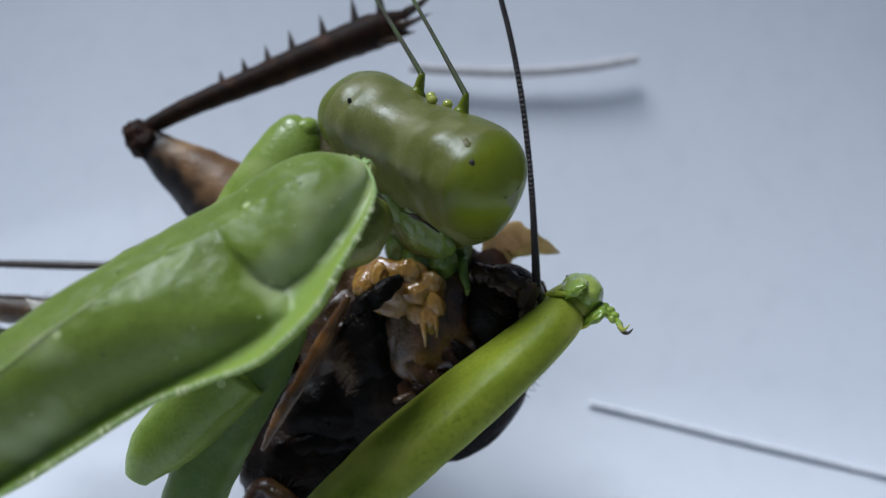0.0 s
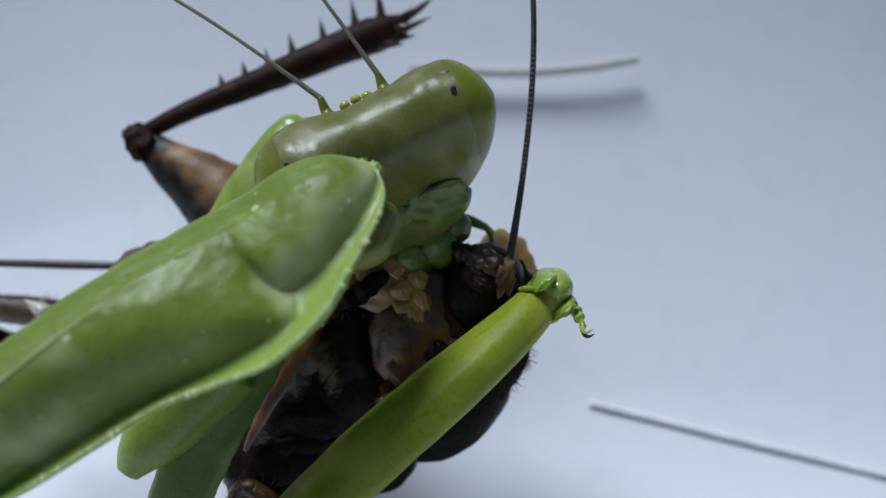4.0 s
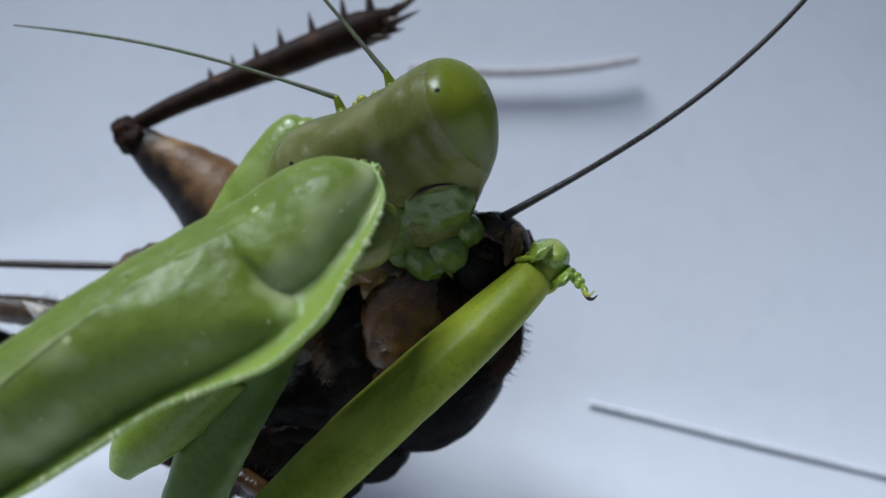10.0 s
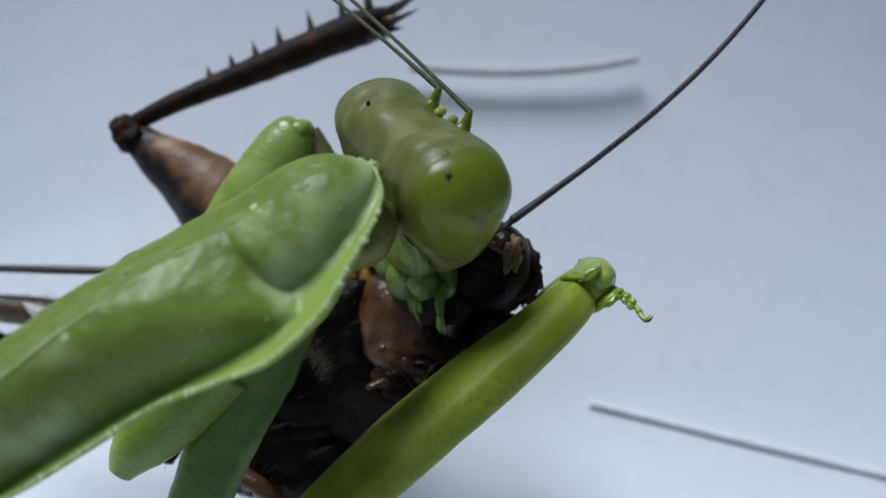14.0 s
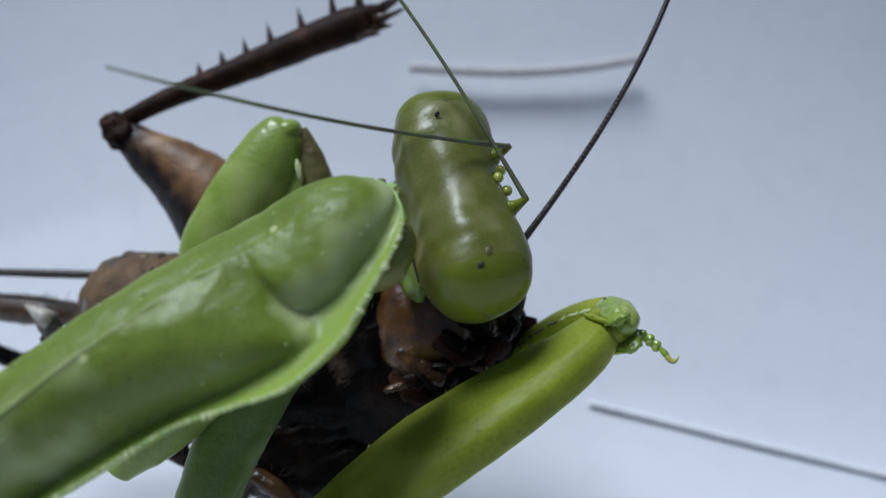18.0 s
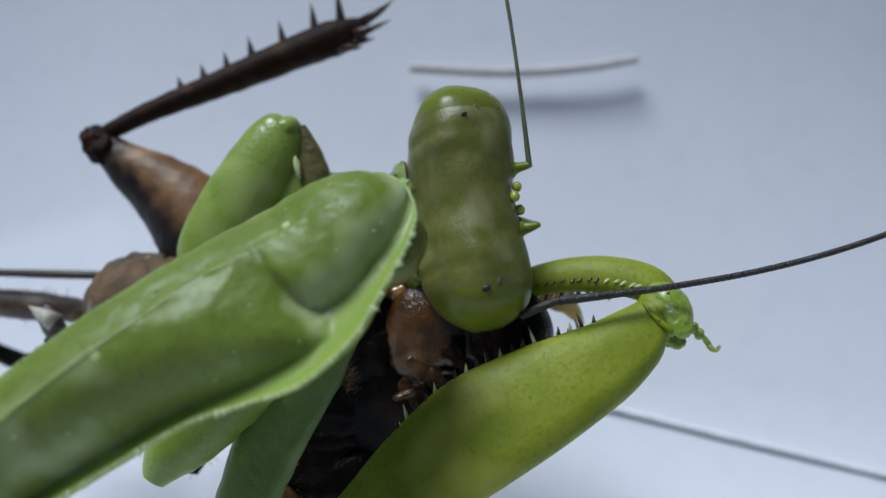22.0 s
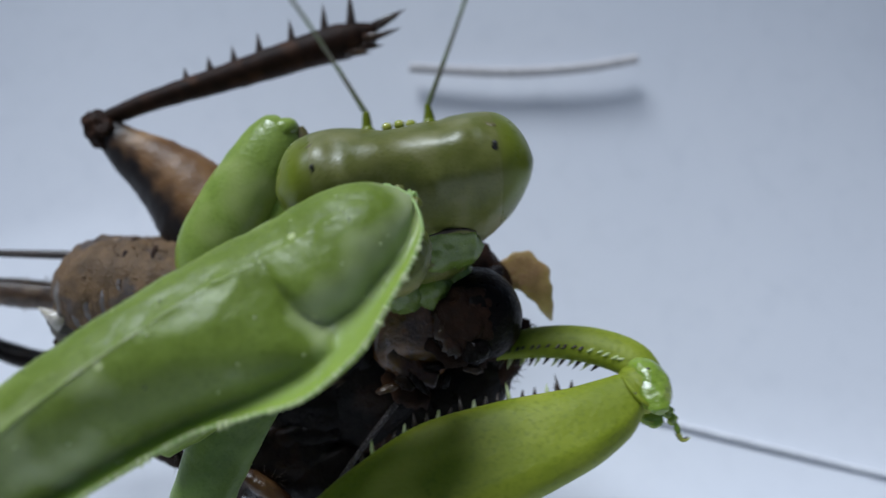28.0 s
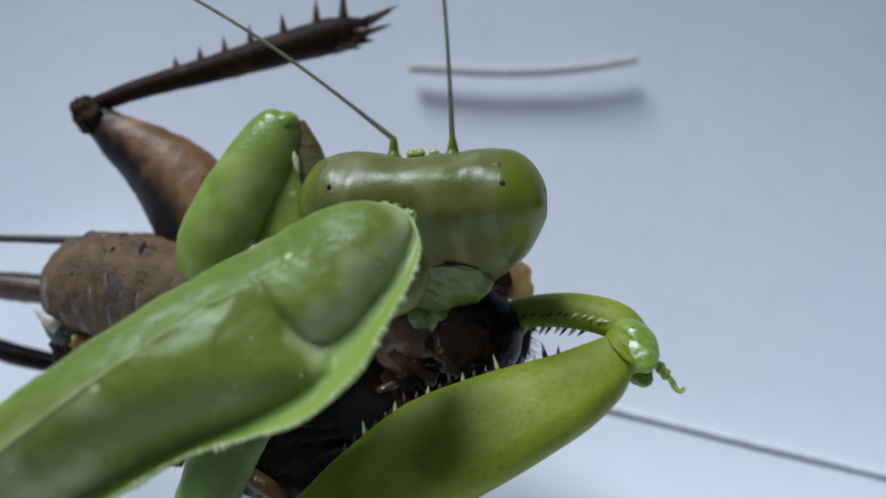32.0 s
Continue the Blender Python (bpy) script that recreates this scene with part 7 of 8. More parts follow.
    walk(rear_leg, keyed([
        (0, 0.00, -0.00, 0.00, 0.0, -0.0, 0.0), (0.5, 0.00, -0.00, 0.00, 0.0, -0.0, 0.0), (1, 0.00, -0.00, 0.00, 0.0, -0.0, 0.0),
        (1.5, 0.00, -0.00, 0.00, 0.0, -0.0, 0.0), (2, 0.00, -0.00, 0.00, 0.0, -0.0, 0.0), (2.5, 0.00, -0.00, 0.00, 0.0, -0.0, 0.0),
        (4.5, 0.00, -0.00, 0.00, 0.0, -0.0, 0.0), (5, 0.00, -0.00, 0.00, 0.0, -0.0, 0.0), (5.5, 0.00, -0.00, 0.00, 0.0, -0.0, 0.0),
        (6, 0.00, -0.00, 0.00, 0.0, -0.0, 0.0), (6.5, 0.00, -0.00, 0.00, 0.0, -0.0, 0.0), (7, 0.00, -0.00, 0.00, 0.0, -0.0, 0.0),
        (7.5, 0.00, -0.00, 0.00, 0.0, -0.0, 0.0), (8, 0.00, -0.00, 0.00, 0.0, -0.0, 0.0), (8.5, 0.00, -0.00, 0.00, 0.0, -0.0, 0.0),
        (9, 0.00, -0.00, 0.00, 0.0, -0.0, 0.0), (9.5, 0.00, -0.00, 0.00, 0.0, -0.0, 0.0), (10, 0.00, -0.00, 0.00, 0.0, -0.0, 0.0),
        (10.5, 0.00, -0.00, 0.00, 0.0, -0.0, 0.0), (11, 0.00, -0.00, 0.00, 0.0, -0.0, 0.0), (11.5, 0.00, -0.00, 0.00, 0.0, -0.0, 0.0),
        (12, 0.00, -0.00, 0.00, 0.0, -0.0, 0.0), (12.5, 0.00, -0.00, 0.00, 0.0, -0.0, 0.0), (13, 0.00, -0.00, 0.00, 0.0, -0.0, 0.0),
        (13.5, 0.00, -0.00, 0.00, 0.0, -0.0, 0.0), (14, 0.00, -0.00, 0.00, 0.0, -0.0, 0.0), (14.5, 0.00, -0.00, 0.00, 0.0, -0.0, 0.0),
        (16.5, 0.00, -0.00, 0.00, 0.0, -0.0, 0.0), (17, 0.00, -0.00, 0.00, 0.0, -0.0, 0.0), (17.5, 0.00, 0.02, 0.00, 0.0, -0.0, 0.0),
        (18, 0.00, 0.05, 0.00, 0.0, -0.0, 0.0), (18.5, 0.00, 0.07, 0.00, 0.0, -0.0, 0.0), (19, 0.00, 0.09, 0.00, 0.0, -0.0, 0.0),
        (19.5, 0.00, 0.12, 0.00, 0.0, -0.0, 0.0), (20, 0.00, 0.14, 0.00, 0.0, -0.0, 0.0), (20.5, 0.00, 0.17, 0.00, 0.0, -0.0, 0.0),
        (21, 0.00, 0.19, 0.00, 0.0, -0.0, 0.0), (21.5, 0.00, 0.21, 0.00, 0.0, -0.0, 0.0), (22, 0.00, 0.24, 0.00, 0.0, -0.0, 0.0),
        (22.5, 0.00, 0.26, 0.00, 0.0, -0.0, 0.0), (23, 0.00, 0.28, 0.00, 0.0, -0.0, 0.0), (23.5, 0.00, 0.31, 0.00, 0.0, -0.0, 0.0),
        (24, 0.00, 0.33, 0.00, 0.0, -0.0, 0.0), (24.5, 0.00, 0.35, 0.00, 0.0, -0.0, 0.0), (25, 0.00, 0.38, 0.00, 0.0, -0.0, 0.0),
        (25.5, 0.00, 0.44, 0.00, 0.0, -0.0, 0.0), (27.5, 0.00, 0.69, 0.00, 0.0, -0.0, 0.0), (28, 0.00, 0.75, 0.00, 0.0, -0.0, 0.0),
        (28.5, 0.00, 0.82, 0.00, 0.0, -0.0, 0.0), (29, 0.00, 0.88, 0.00, 0.0, -0.0, 0.0), (29.5, 0.00, 0.94, 0.00, 0.0, -0.0, 0.0),
        (30, 0.00, 1.01, 0.00, 0.0, -0.0, 0.0), (30.5, 0.00, 1.01, 0.00, 0.0, -0.0, 0.0), (31, 0.00, 1.01, 0.00, 0.0, -0.0, 0.0),
        (31.5, 0.00, 1.01, 0.00, 0.0, -0.0, 0.0), (32, 0.00, 1.01, 0.00, 0.0, -0.0, 0.0),
    ]))
    walk(tail_rod, keyed([
        (0, 0.00, 0.00, 0.00, 0.0, 0.0, 0.0), (4.5, 0.00, 0.03, 0.00, 0.0, 0.0, 0.0), (8, 0.00, 0.05, 0.00, 0.0, 0.0, 0.0),
        (14, 0.00, -0.20, 0.00, 0.0, 0.0, 0.0), (17, 0.00, -0.32, 0.00, 0.0, 0.0, 0.0), (19, 0.00, -0.40, 0.00, 0.0, 0.0, 0.0),
        (23, 0.00, -0.39, 0.00, 0.0, 0.0, 0.0), (25.5, 0.00, -0.38, 0.00, 0.0, 0.0, 0.0), (27.5, 0.00, 0.20, 0.00, 0.0, 0.0, 0.0),
        (28, 0.00, 0.45, 0.00, 0.0, 0.0, 0.0), (29, 0.00, 0.80, 0.00, 0.0, 0.0, 0.0), (30, 0.00, 0.88, 0.00, 0.0, 0.0, 0.0),
        (31, 0.00, 0.88, 0.00, 0.0, 0.0, 0.0), (32, 0.00, 1.10, 0.00, 0.0, 0.0, 0.0),
    ]))
    walk(thorax, keyed([
        (0, 0.62, -0.40, 0.00, 0.0, -0.0, 0.0), (0.5, 0.61, -0.40, 0.00, 0.0, -0.0, 0.0), (1, 0.59, -0.40, 0.00, 0.0, -0.0, 0.0),
        (1.5, 0.58, -0.40, 0.00, 0.0, -0.0, 0.0), (2, -0.49, -0.49, 0.00, 0.0, -0.0, 0.0), (2.5, 0.00, -0.40, 0.00, 0.0, -0.0, 0.0),
        (4.5, -0.09, -0.44, 0.00, 0.0, -0.0, 0.0), (5, -0.49, -0.58, 0.00, 0.0, -0.0, 0.0), (5.5, -0.52, -0.71, 0.00, 0.0, -0.0, 0.0),
        (6, -0.56, -0.84, 0.00, 0.0, -0.0, 0.0), (6.5, -0.51, -0.47, 0.00, 0.0, -0.0, 0.0), (7, -0.44, -0.09, 0.00, 0.0, -0.0, 0.0),
        (7.5, -0.40, -0.08, 0.00, 0.0, -0.0, 0.0), (8, -0.36, -0.07, 0.00, 0.0, -0.0, 0.0), (8.5, -0.31, -0.06, 0.00, 0.0, -0.0, 0.0),
        (9, -0.27, -0.04, 0.00, 0.0, -0.0, 0.0), (9.5, -0.29, -0.03, 0.00, 0.0, -0.0, 0.0), (10, -0.31, -0.02, 0.00, 0.0, -0.0, 0.0),
        (10.5, -0.33, -0.00, 0.00, 0.0, -0.0, 0.0), (11, -0.36, 0.01, 0.00, 0.0, -0.0, 0.0), (11.5, -0.38, 0.02, 0.00, 0.0, -0.0, 0.0),
        (12, -0.40, 0.04, 0.00, 0.0, -0.0, 0.0), (12.5, -0.42, 0.05, 0.00, 0.0, -0.0, 0.0), (13, -0.44, 0.07, 0.00, 0.0, -0.0, 0.0),
        (13.5, -0.41, 0.08, 0.00, 0.0, -0.0, 0.0), (14, -0.38, 0.10, 0.00, 0.0, -0.0, 0.0), (14.5, -0.36, 0.11, 0.00, 0.0, -0.0, 0.0),
        (16.5, 0.22, 0.11, 0.00, 0.0, -0.0, 0.0), (17, 0.24, 0.07, 0.00, 0.0, -0.0, 0.0), (17.5, 0.27, 0.02, 0.00, 0.0, -0.0, 0.0),
        (18, 0.29, -0.02, 0.00, 0.0, -0.0, 0.0), (18.5, 0.31, -0.07, 0.00, 0.0, -0.0, 0.0), (19, 0.33, -0.11, 0.00, 0.0, -0.0, 0.0),
        (19.5, 0.44, -0.17, 0.00, 0.0, -0.0, 0.0), (20, 0.56, -0.22, 0.00, 0.0, -0.0, 0.0), (20.5, 0.57, -0.24, 0.00, 0.0, -0.0, 0.0),
        (21, 0.59, -0.26, 0.00, 0.0, -0.0, 0.0), (21.5, 0.61, -0.28, 0.00, 0.0, -0.0, 0.0), (22, 0.63, -0.30, 0.00, 0.0, -0.0, 0.0),
        (22.5, 0.65, -0.31, 0.00, 0.0, -0.0, 0.0), (23, 0.67, -0.33, 0.00, 0.0, -0.0, 0.0), (23.5, 0.62, -0.31, 0.00, 0.0, -0.0, 0.0),
        (24, 0.58, -0.29, 0.00, 0.0, -0.0, 0.0), (24.5, 0.53, -0.27, 0.00, 0.0, -0.0, 0.0), (25, 0.49, -0.24, 0.00, 0.0, -0.0, 0.0),
        (25.5, 0.44, -0.22, 0.00, 0.0, -0.0, 0.0), (27.5, 0.00, -0.00, 0.00, 0.0, -0.0, 0.0), (28, 0.00, -0.07, 0.00, 0.0, -0.0, 0.0),
        (28.5, 0.00, -0.15, 0.00, 0.0, -0.0, 0.0), (29, 0.00, -0.22, 0.00, 0.0, -0.0, 0.0), (29.5, 0.00, -0.19, 0.00, 0.0, -0.0, 0.0),
        (30, 0.00, -0.15, 0.00, 0.0, -0.0, 0.0), (30.5, 0.00, -0.11, 0.00, 0.0, -0.0, 0.0), (31, 0.00, -0.07, 0.00, 0.0, -0.0, 0.0),
        (31.5, 0.00, -0.04, 0.00, 0.0, -0.0, 0.0), (32, 0.00, -0.00, 0.00, 0.0, -0.0, 0.0),
    ]))
    walk(flesh, keyed([
        (0, 0.33, -0.50, 0.00, 0.0, -0.0, 0.0), (0.5, 0.32, -0.50, 0.00, 0.0, -0.0, 0.0), (1, 0.30, -0.50, 0.00, 0.0, -0.0, 0.0),
        (1.5, 0.29, -0.50, 0.00, 0.0, -0.0, 0.0), (2, -0.63, -0.54, 0.00, 0.0, -0.0, 0.0), (2.5, 0.00, -0.40, 0.00, 0.0, -0.0, 0.0),
        (4.5, -0.47, -0.35, -0.23, 0.0, -0.0, 0.0), (5, -0.96, -0.46, -0.29, 0.0, -0.0, 0.0), (5.5, -1.09, -0.57, -0.34, 0.0, -0.0, 0.0),
        (6, -1.22, -0.68, -0.40, 0.0, -0.0, 0.0), (6.5, -1.23, -0.29, -0.45, 0.0, -0.0, 0.0), (7, -1.23, 0.10, -0.50, 0.0, -0.0, 0.0),
        (7.5, -1.25, 0.13, -0.55, 0.0, -0.0, 0.0), (8, -1.27, 0.15, -0.60, 0.0, -0.0, 0.0), (8.5, -1.29, 0.18, -0.65, 0.0, -0.0, 0.0),
        (9, -1.30, 0.20, -0.70, 0.0, -0.0, 0.0), (9.5, -1.43, 0.23, -0.76, 0.0, -0.0, 0.0), (10, -1.56, 0.25, -0.82, 0.0, -0.0, 0.0),
        (10.5, -1.68, 0.27, -0.89, 0.0, -0.0, 0.0), (11, -1.81, 0.29, -0.95, 0.0, -0.0, 0.0), (11.5, -1.93, 0.31, -1.01, 0.0, -0.0, 0.0),
        (12, -2.06, 0.33, -1.07, 0.0, -0.0, 0.0), (12.5, -2.18, 0.36, -1.14, 0.0, -0.0, 0.0), (13, -2.31, 0.38, -1.20, 0.0, -0.0, 0.0),
        (13.5, -2.28, 0.38, -1.21, 0.0, -0.0, 0.0), (14, -2.25, 0.38, -1.23, 0.0, -0.0, 0.0), (14.5, -2.22, 0.38, -1.24, 0.0, -0.0, 0.0),
        (16.5, -1.64, 0.32, -1.30, 0.0, -0.0, 0.0), (17, -1.58, 0.23, -1.28, 0.0, -0.0, 0.0), (17.5, -1.52, 0.15, -1.26, 0.0, -0.0, 0.0),
        (18, -1.45, 0.06, -1.24, 0.0, -0.0, 0.0), (18.5, -1.39, -0.03, -1.22, 0.0, -0.0, 0.0), (19, -1.33, -0.11, -1.20, 0.0, -0.0, 0.0),
        (19.5, -1.03, -0.24, -1.15, 0.0, -0.0, 0.0), (20, -0.74, -0.38, -1.10, 0.0, -0.0, 0.0), (20.5, -0.54, -0.47, -1.05, 0.0, -0.0, 0.0),
        (21, -0.34, -0.57, -1.00, 0.0, -0.0, 0.0), (21.5, -0.32, -0.59, -1.00, 0.0, -0.0, 0.0), (22, -0.30, -0.61, -1.00, 0.0, -0.0, 0.0),
        (22.5, -0.29, -0.63, -1.00, 0.0, -0.0, 0.0), (23, -0.27, -0.64, -1.00, 0.0, -0.0, 0.0), (23.5, -0.31, -0.62, -1.00, 0.0, -0.0, 0.0),
        (24, -0.36, -0.60, -1.00, 0.0, -0.0, 0.0), (24.5, -0.40, -0.58, -1.00, 0.0, -0.0, 0.0), (25, -0.44, -0.56, -1.00, 0.0, -0.0, 0.0),
        (25.5, -0.49, -0.53, -1.00, 0.0, -0.0, 0.0), (27.5, -0.93, -0.31, -1.00, 0.0, -0.0, 0.0), (28, -0.93, -0.39, -1.00, 0.0, -0.0, 0.0),
        (28.5, -0.93, -0.46, -1.00, 0.0, -0.0, 0.0), (29, -0.93, -0.53, -1.00, 0.0, -0.0, 0.0), (29.5, -0.93, -0.50, -1.00, 0.0, -0.0, 0.0),
        (30, -0.93, -0.46, -1.00, 0.0, -0.0, 0.0), (30.5, -0.93, -0.42, -1.00, 0.0, -0.0, 0.0), (31, -0.93, -0.39, -1.00, 0.0, -0.0, 0.0),
        (31.5, -0.93, -0.35, -1.00, 0.0, -0.0, 0.0), (32, -0.93, -0.31, -1.00, 0.0, -0.0, 0.0),
    ]))
    walk(cricket_head, keyed([
        (0, 2.31, -2.27, -1.60, 180.0, 30.0, 180.0), (0.5, 2.20, -2.19, -1.60, 180.0, 30.0, 180.0), (1, 2.10, -2.11, -1.60, 180.0, 30.0, 180.0),
        (1.5, 1.99, -2.04, -1.60, 180.0, 30.0, 180.0), (2, 1.88, -1.96, -1.60, 180.0, 30.0, 180.0), (2.5, 1.78, -1.88, -1.60, 180.0, 30.0, 180.0),
        (4.5, 1.50, -1.25, -1.60, 180.0, 30.0, 180.0), (5, 1.72, -0.98, -1.60, 180.0, 30.0, 180.0), (5.5, 1.93, -0.71, -1.60, 180.0, 30.0, 180.0),
        (6, 2.14, -0.44, -1.60, 180.0, 30.0, 180.0), (6.5, 1.77, -0.48, -1.60, 180.0, 30.0, 180.0), (7, 1.40, -0.51, -1.60, 180.0, 30.0, 180.0),
        (7.5, 1.49, -0.49, -1.60, 180.0, 30.0, 180.0), (8, 1.59, -0.48, -1.60, 180.0, 30.0, 180.0), (8.5, 1.68, -0.46, -1.60, 180.0, 30.0, 180.0),
        (9, 1.78, -0.44, -1.60, 180.0, 30.0, 180.0), (9.5, 1.78, -0.38, -1.60, 180.0, 30.0, 180.0), (10, 1.78, -0.32, -1.60, 180.0, 30.0, 180.0),
        (10.5, 1.78, -0.25, -1.60, 180.0, 30.0, 180.0), (11, 1.78, -0.19, -1.60, 180.0, 30.0, 180.0), (11.5, 1.75, -0.22, -1.60, 180.0, 30.0, 180.0),
        (12, 1.72, -0.24, -1.60, 180.0, 30.0, 180.0), (12.5, 1.68, -0.27, -1.60, 180.0, 30.0, 180.0), (13, 1.65, -0.30, -1.60, 180.0, 30.0, 180.0),
        (13.5, 1.71, -0.47, -1.60, 180.0, 30.0, 180.0), (14, 1.76, -0.65, -1.60, 180.0, 30.0, 180.0), (14.5, 1.82, -0.83, -1.60, 180.0, 30.0, 180.0),
        (16.5, 1.19, -1.25, -1.60, 0.0, 90.0, 0.0), (17, 1.40, -1.67, -1.60, 0.0, 78.0, 0.0), (17.5, 1.50, -1.62, -1.60, 0.0, 66.0, 0.0),
        (18, 1.61, -1.57, -1.60, 0.0, 54.0, 0.0), (18.5, 1.72, -1.51, -1.60, 0.0, 42.0, 0.0), (19, 1.82, -1.46, -1.60, 0.0, 30.0, 0.0),
        (19.5, 2.14, -2.31, -1.60, 0.0, 15.0, 0.0), (20, 2.46, -3.16, -1.60, 0.0, 0.0, 0.0), (20.5, 2.77, -3.05, -1.60, 0.0, 0.0, 0.0),
        (21, 3.09, -3.58, -1.60, 0.0, 0.0, 0.0), (21.5, 2.83, -3.31, -1.60, 0.0, 0.0, 0.0), (22, 2.56, -3.05, -1.60, 0.0, 0.0, 0.0),
        (22.5, 2.64, -2.94, -1.60, 0.0, 0.0, 0.0), (23, 2.71, -2.84, -1.60, 0.0, 0.0, 0.0), (23.5, 2.37, -3.00, -1.60, 0.0, 0.0, 0.0),
        (24, 2.03, -3.16, -1.60, 0.0, 0.0, 0.0), (24.5, 1.93, -3.37, -1.60, 0.0, 0.0, 0.0), (25, 1.82, -3.58, -1.60, 0.0, 0.0, 0.0),
        (25.5, 1.40, -3.16, -1.60, 0.0, 0.0, 0.0), (27.5, 1.61, -2.52, -1.60, 0.0, 0.0, 0.0), (28, 1.40, -2.41, -1.60, 0.0, 0.0, 0.0),
        (28.5, 1.08, -2.78, -1.60, 0.0, 0.0, 0.0), (29, 0.76, -3.16, -1.60, 0.0, 0.0, 0.0), (29.5, 0.87, -3.26, -1.60, 0.0, 0.0, 0.0),
        (30, 0.97, -3.37, -1.60, 0.0, 0.0, 0.0), (30.5, 1.24, -3.16, -1.60, 0.0, 0.0, 0.0), (31, 1.50, -2.94, -1.60, 0.0, 0.0, 0.0),
        (31.5, 1.45, -3.05, -1.60, 0.0, 0.0, 0.0), (32, 1.40, -3.16, -1.60, 0.0, 0.0, 0.0),
    ]))
    walk(cricket_antenna, keyed([
        (0, 3.39, -1.41, -0.60, 0.0, 0.0, 105.8), (0.5, 3.37, -1.46, -0.60, 0.0, 0.0, 106.1), (1, 3.35, -1.51, -0.60, 0.0, 0.0, 106.5),
        (1.5, 3.15, -1.51, -0.60, 0.0, 0.0, 105.9), (2, 1.55, 0.43, -0.60, 0.0, 5.7, 113.4), (2.5, 2.70, -0.37, -0.60, 0.0, 0.0, 108.2),
        (4.5, 2.23, -0.78, -0.60, 0.0, 0.0, 90.4), (5, 2.19, -0.37, -0.60, 0.0, 0.0, 80.8), (5.5, 3.19, 0.59, -0.60, 0.0, 0.0, 60.9),
        (6, 2.94, 0.49, -0.60, 0.0, 0.0, 67.3), (6.5, 2.62, -0.96, -0.60, 0.0, 0.0, 32.1), (7, 1.98, 0.39, -0.60, 0.0, 0.0, 40.0),
        (7.5, 2.23, -0.02, -0.60, 0.0, 0.0, 36.5), (8, 2.15, 0.45, -0.60, 0.0, 0.0, 43.5), (8.5, 2.38, 0.44, -0.60, 0.0, 0.0, 42.7),
        (9, 2.62, 0.43, -0.60, 0.0, 0.0, 41.8), (9.5, 2.37, 0.79, -0.60, 0.0, 0.0, 41.9), (10, 2.13, 1.14, -0.60, 0.0, 0.0, 41.9),
        (10.5, 2.28, 1.20, -0.60, 0.0, 0.0, 45.3), (11, 2.43, 1.25, -0.60, 0.0, 0.0, 49.0), (11.5, 2.51, 1.02, -0.60, 0.0, 0.0, 44.9),
        (12, 2.60, 0.80, -0.60, 0.0, 0.0, 41.1), (12.5, 2.43, 0.94, -0.60, 0.0, 0.0, 45.2), (13, 2.27, 1.08, -0.60, 0.0, 0.0, 49.7),
        (13.5, 2.60, 0.76, -0.60, 0.0, 0.0, 47.6), (14, 2.49, 1.04, -0.60, 0.0, 0.0, 48.7), (14.5, 2.27, 1.66, -0.60, 0.0, 0.0, 63.3),
        (16.5, 1.72, 0.43, -0.60, 0.0, 0.0, 102.3), (17, 1.86, 0.63, -0.60, 0.0, 0.0, 86.7), (17.5, 1.96, -0.08, -0.60, 0.0, 0.0, 75.3),
        (18, 2.06, -0.80, -0.60, 0.0, 0.0, 66.2), (18.5, 1.96, -0.18, -0.60, 0.0, 0.0, 73.7), (19, 2.68, 0.59, -0.60, 0.0, 0.0, 17.8),
        (19.5, 2.06, 2.47, -0.60, 0.0, 0.0, 45.7), (20, 2.37, -1.21, -0.60, 0.0, 65.6, -43.3), (20.5, 3.97, -0.64, 1.20, 0.0, 0.0, 38.8),
        (21, 4.84, -2.27, 1.20, 0.0, -3.4, 24.2), (21.5, 4.49, -1.25, 1.20, 0.0, -3.4, 23.6), (22, 3.93, -1.75, 1.20, 0.0, -3.4, 20.2),
        (22.5, 5.33, -2.82, 1.20, 0.0, -3.4, 24.4), (23, 4.53, -4.66, 2.20, 0.0, -6.8, -19.1), (23.5, 1.77, -2.51, 0.70, 0.0, 0.0, -85.1),
        (24, 1.71, -2.42, -0.40, 0.0, 0.0, -107.0), (24.5, 1.48, -2.51, -0.40, 0.0, 0.0, -108.6), (25, 1.79, -2.42, -0.40, 0.0, 0.0, -116.0),
        (25.5, 1.48, -2.51, -0.40, 0.0, 0.0, -109.7), (27.5, 0.74, -2.98, -1.90, 0.0, 0.0, -109.9), (28, 0.64, -2.98, -1.90, 0.0, 0.0, -117.1),
        (28.5, 0.38, -3.13, -1.90, 0.0, 0.0, -115.5), (29, 0.12, -3.29, -1.90, 0.0, 0.0, -113.9), (29.5, 0.16, -3.29, -1.90, 0.0, 0.0, -114.2),
        (30, 0.19, -3.29, -1.90, 0.0, 0.0, -114.4), (30.5, 0.23, -3.29, -1.90, 0.0, 0.0, -114.7), (31, 0.26, -3.29, -1.90, 0.0, 0.0, -114.9),
        (31.5, 0.30, -3.29, -1.90, 0.0, 0.0, -115.2), (32, 0.33, -3.29, -1.90, 0.0, 0.0, -115.4),
    ]))
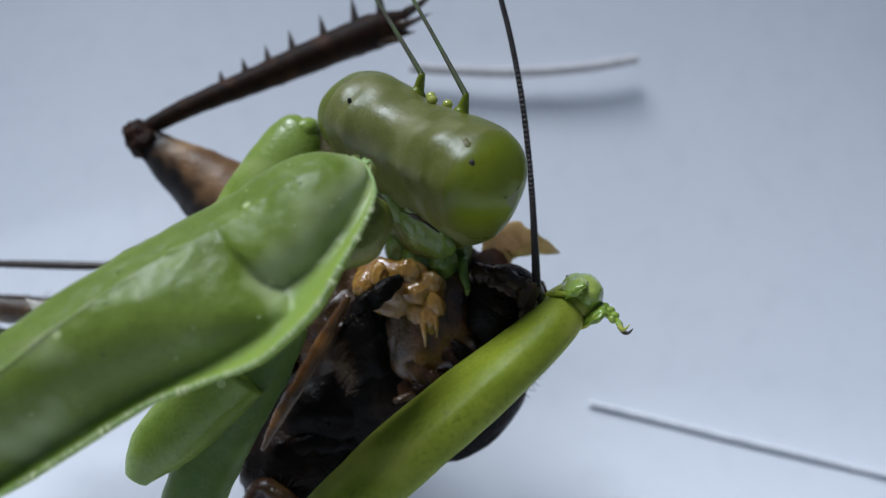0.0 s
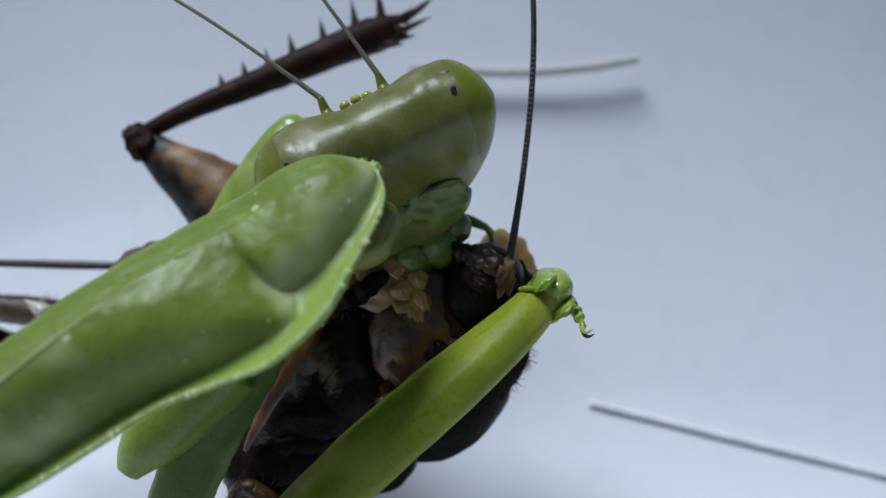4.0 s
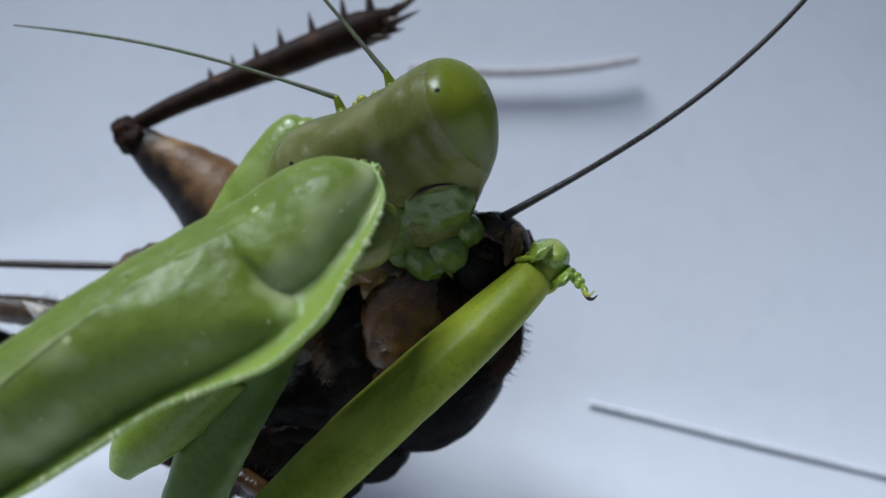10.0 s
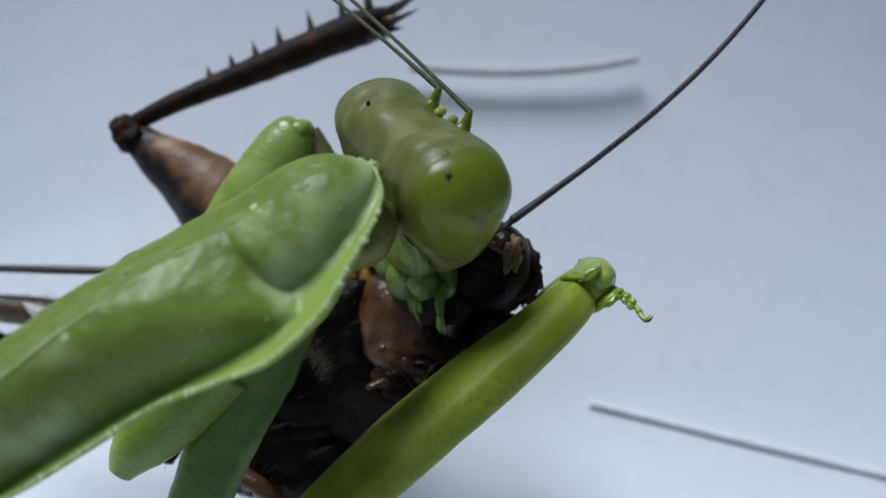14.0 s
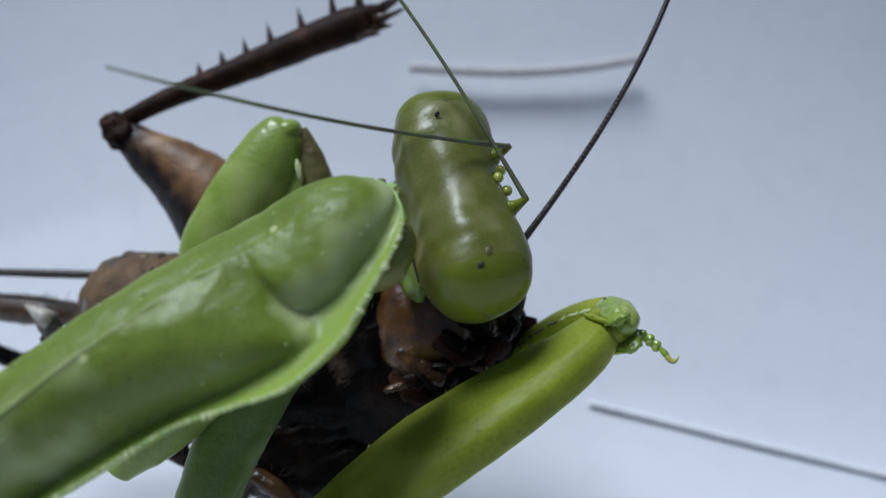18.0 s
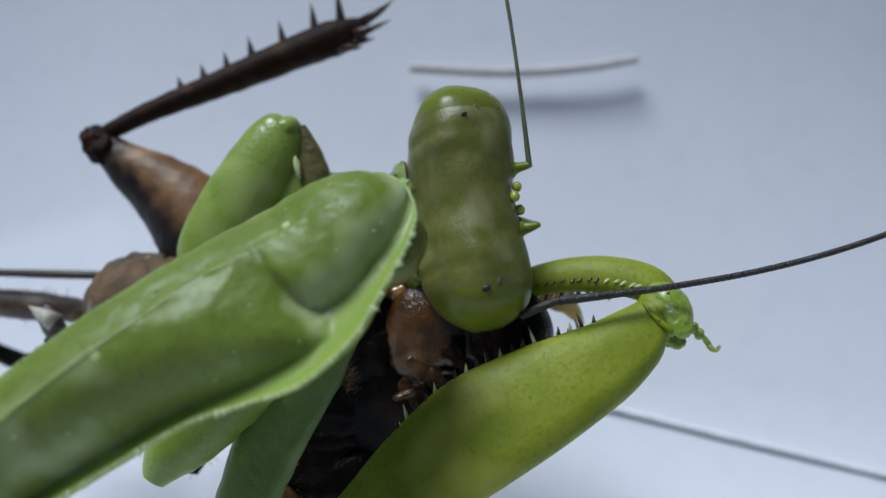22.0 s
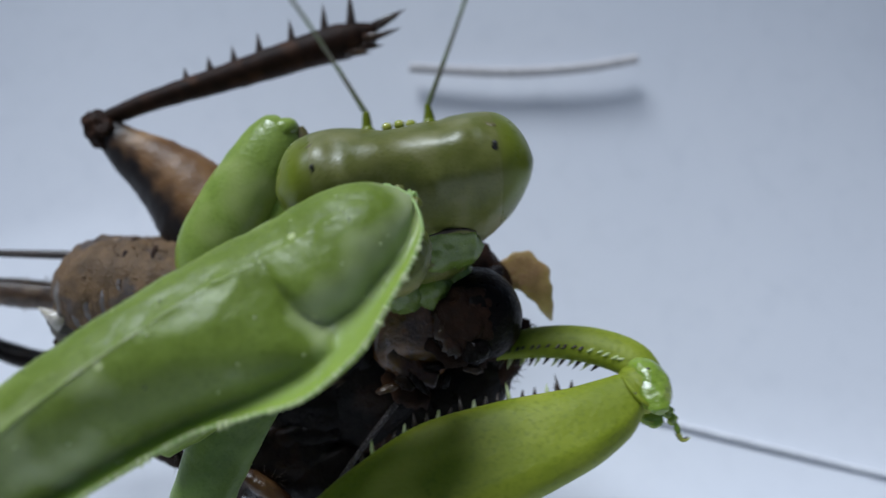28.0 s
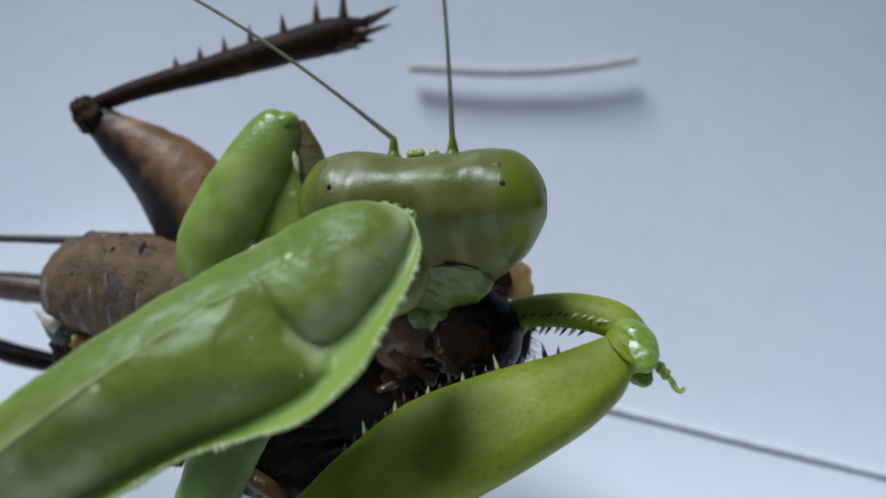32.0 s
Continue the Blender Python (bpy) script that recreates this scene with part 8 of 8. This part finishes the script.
    walk(wing_flap, keyed([
        (0, 2.29, -0.25, -3.60, 0.0, -0.0, 50.0), (0.5, 2.29, -0.27, -3.60, 0.0, -0.0, 50.0), (1, 2.29, -0.29, -3.60, 0.0, -0.0, 50.0),
        (1.5, 2.29, -0.32, -3.60, 0.0, -0.0, 50.0), (2, 1.95, -0.39, -3.60, 0.0, -0.0, 50.0), (2.5, 2.17, -0.20, -3.60, 0.0, -0.0, 40.0),
        (4.5, 1.79, -0.46, -3.60, 0.0, -0.0, 11.4), (5, 1.69, -0.53, -3.60, 0.0, -0.0, 4.3), (5.5, 1.59, -0.59, -3.60, 0.0, -0.0, -2.9),
        (6, 1.49, -0.66, -3.60, 0.0, -0.0, -10.0), (6.5, 1.49, -0.66, -3.60, 0.0, -0.0, -10.0), (7, 1.49, -0.66, -3.60, 0.0, -0.0, -10.0),
        (7.5, 1.49, -0.66, -3.60, 0.0, -0.0, -10.0), (8, 1.49, -0.66, -3.60, 0.0, -0.0, -10.0), (8.5, 1.49, -0.66, -3.60, 0.0, -0.0, -10.0),
        (9, 1.49, -0.66, -3.60, 0.0, -0.0, -10.0), (9.5, 1.49, -0.66, -3.60, 0.0, -0.0, -10.0), (10, 1.49, -0.66, -3.60, 0.0, -0.0, -10.0),
        (10.5, 1.49, -0.66, -3.60, 0.0, -0.0, -10.0), (11, 1.49, -0.66, -3.60, 0.0, -0.0, -10.0), (11.5, 1.49, -0.66, -3.60, 0.0, -0.0, -10.0),
        (12, 1.49, -0.66, -3.60, 0.0, -0.0, -10.0), (12.5, 1.49, -0.66, -3.60, 0.0, -0.0, -10.0), (13, 1.49, -0.66, -3.60, 0.0, -0.0, -10.0),
        (13.5, 1.46, -0.69, -3.60, 0.0, -0.0, -11.4), (14, 1.43, -0.72, -3.60, 0.0, -0.0, -12.9), (14.5, 1.40, -0.75, -3.60, 0.0, -0.0, -14.3),
        (16.5, 1.27, -0.88, -3.60, 0.0, -0.0, -20.0), (17, 1.46, -0.95, -3.60, 0.0, -0.0, -20.0), (17.5, 1.66, -1.01, -3.60, 0.0, -0.0, -20.0),
        (18, 1.85, -1.08, -3.60, 0.0, -0.0, -20.0), (18.5, 2.05, -1.14, -3.60, 0.0, -0.0, -20.0), (19, 2.24, -1.21, -3.60, 0.0, -0.0, -20.0),
        (19.5, 2.43, -1.27, -3.60, 0.0, -0.0, -20.0), (20, 2.63, -1.34, -3.60, 0.0, -0.0, -20.0), (20.5, 3.65, -1.79, -3.60, 0.0, -0.0, -5.0),
        (21, 4.67, -2.24, -3.60, 0.0, -0.0, 10.0), (21.5, 4.10, -2.07, -3.60, 0.0, -0.0, 15.0), (22, 3.53, -1.90, -3.60, 0.0, -0.0, 20.0),
        (22.5, 4.10, -2.24, -3.60, 0.0, -0.0, 20.0), (23, 3.31, -2.70, -3.60, 0.0, -0.0, 20.0), (23.5, 2.74, -2.64, -3.60, 0.0, -0.0, 20.0),
        (24, 2.17, -2.58, -3.60, 0.0, -0.0, 20.0), (24.5, 2.08, -2.19, -3.60, 0.0, -0.0, 10.0), (25, 1.99, -1.79, -3.60, 0.0, -0.0, -0.0),
        (25.5, 2.17, -1.56, -3.60, 0.0, -0.0, -0.0), (27.5, 2.97, -0.88, -3.60, 0.0, -0.0, -5.0), (28, 2.74, -1.11, -3.60, 0.0, -0.0, -0.0),
        (28.5, 2.63, -1.34, -3.60, 0.0, -0.0, -0.0), (29, 2.29, -2.81, -3.60, 0.0, -0.0, -20.0), (29.5, 2.17, -2.70, -3.60, 0.0, -0.0, -20.0),
        (30, 1.99, -2.65, -3.60, 0.0, -0.0, -20.0), (30.5, 1.90, -2.58, -3.60, 0.0, -0.0, -20.0), (31, 2.40, -2.02, -3.60, 0.0, -0.0, -20.0),
        (31.5, 2.63, -2.24, -3.60, 0.0, -0.0, -20.0), (32, 1.99, -1.11, -3.60, 0.0, -0.0, -0.0),
    ]))


motions()
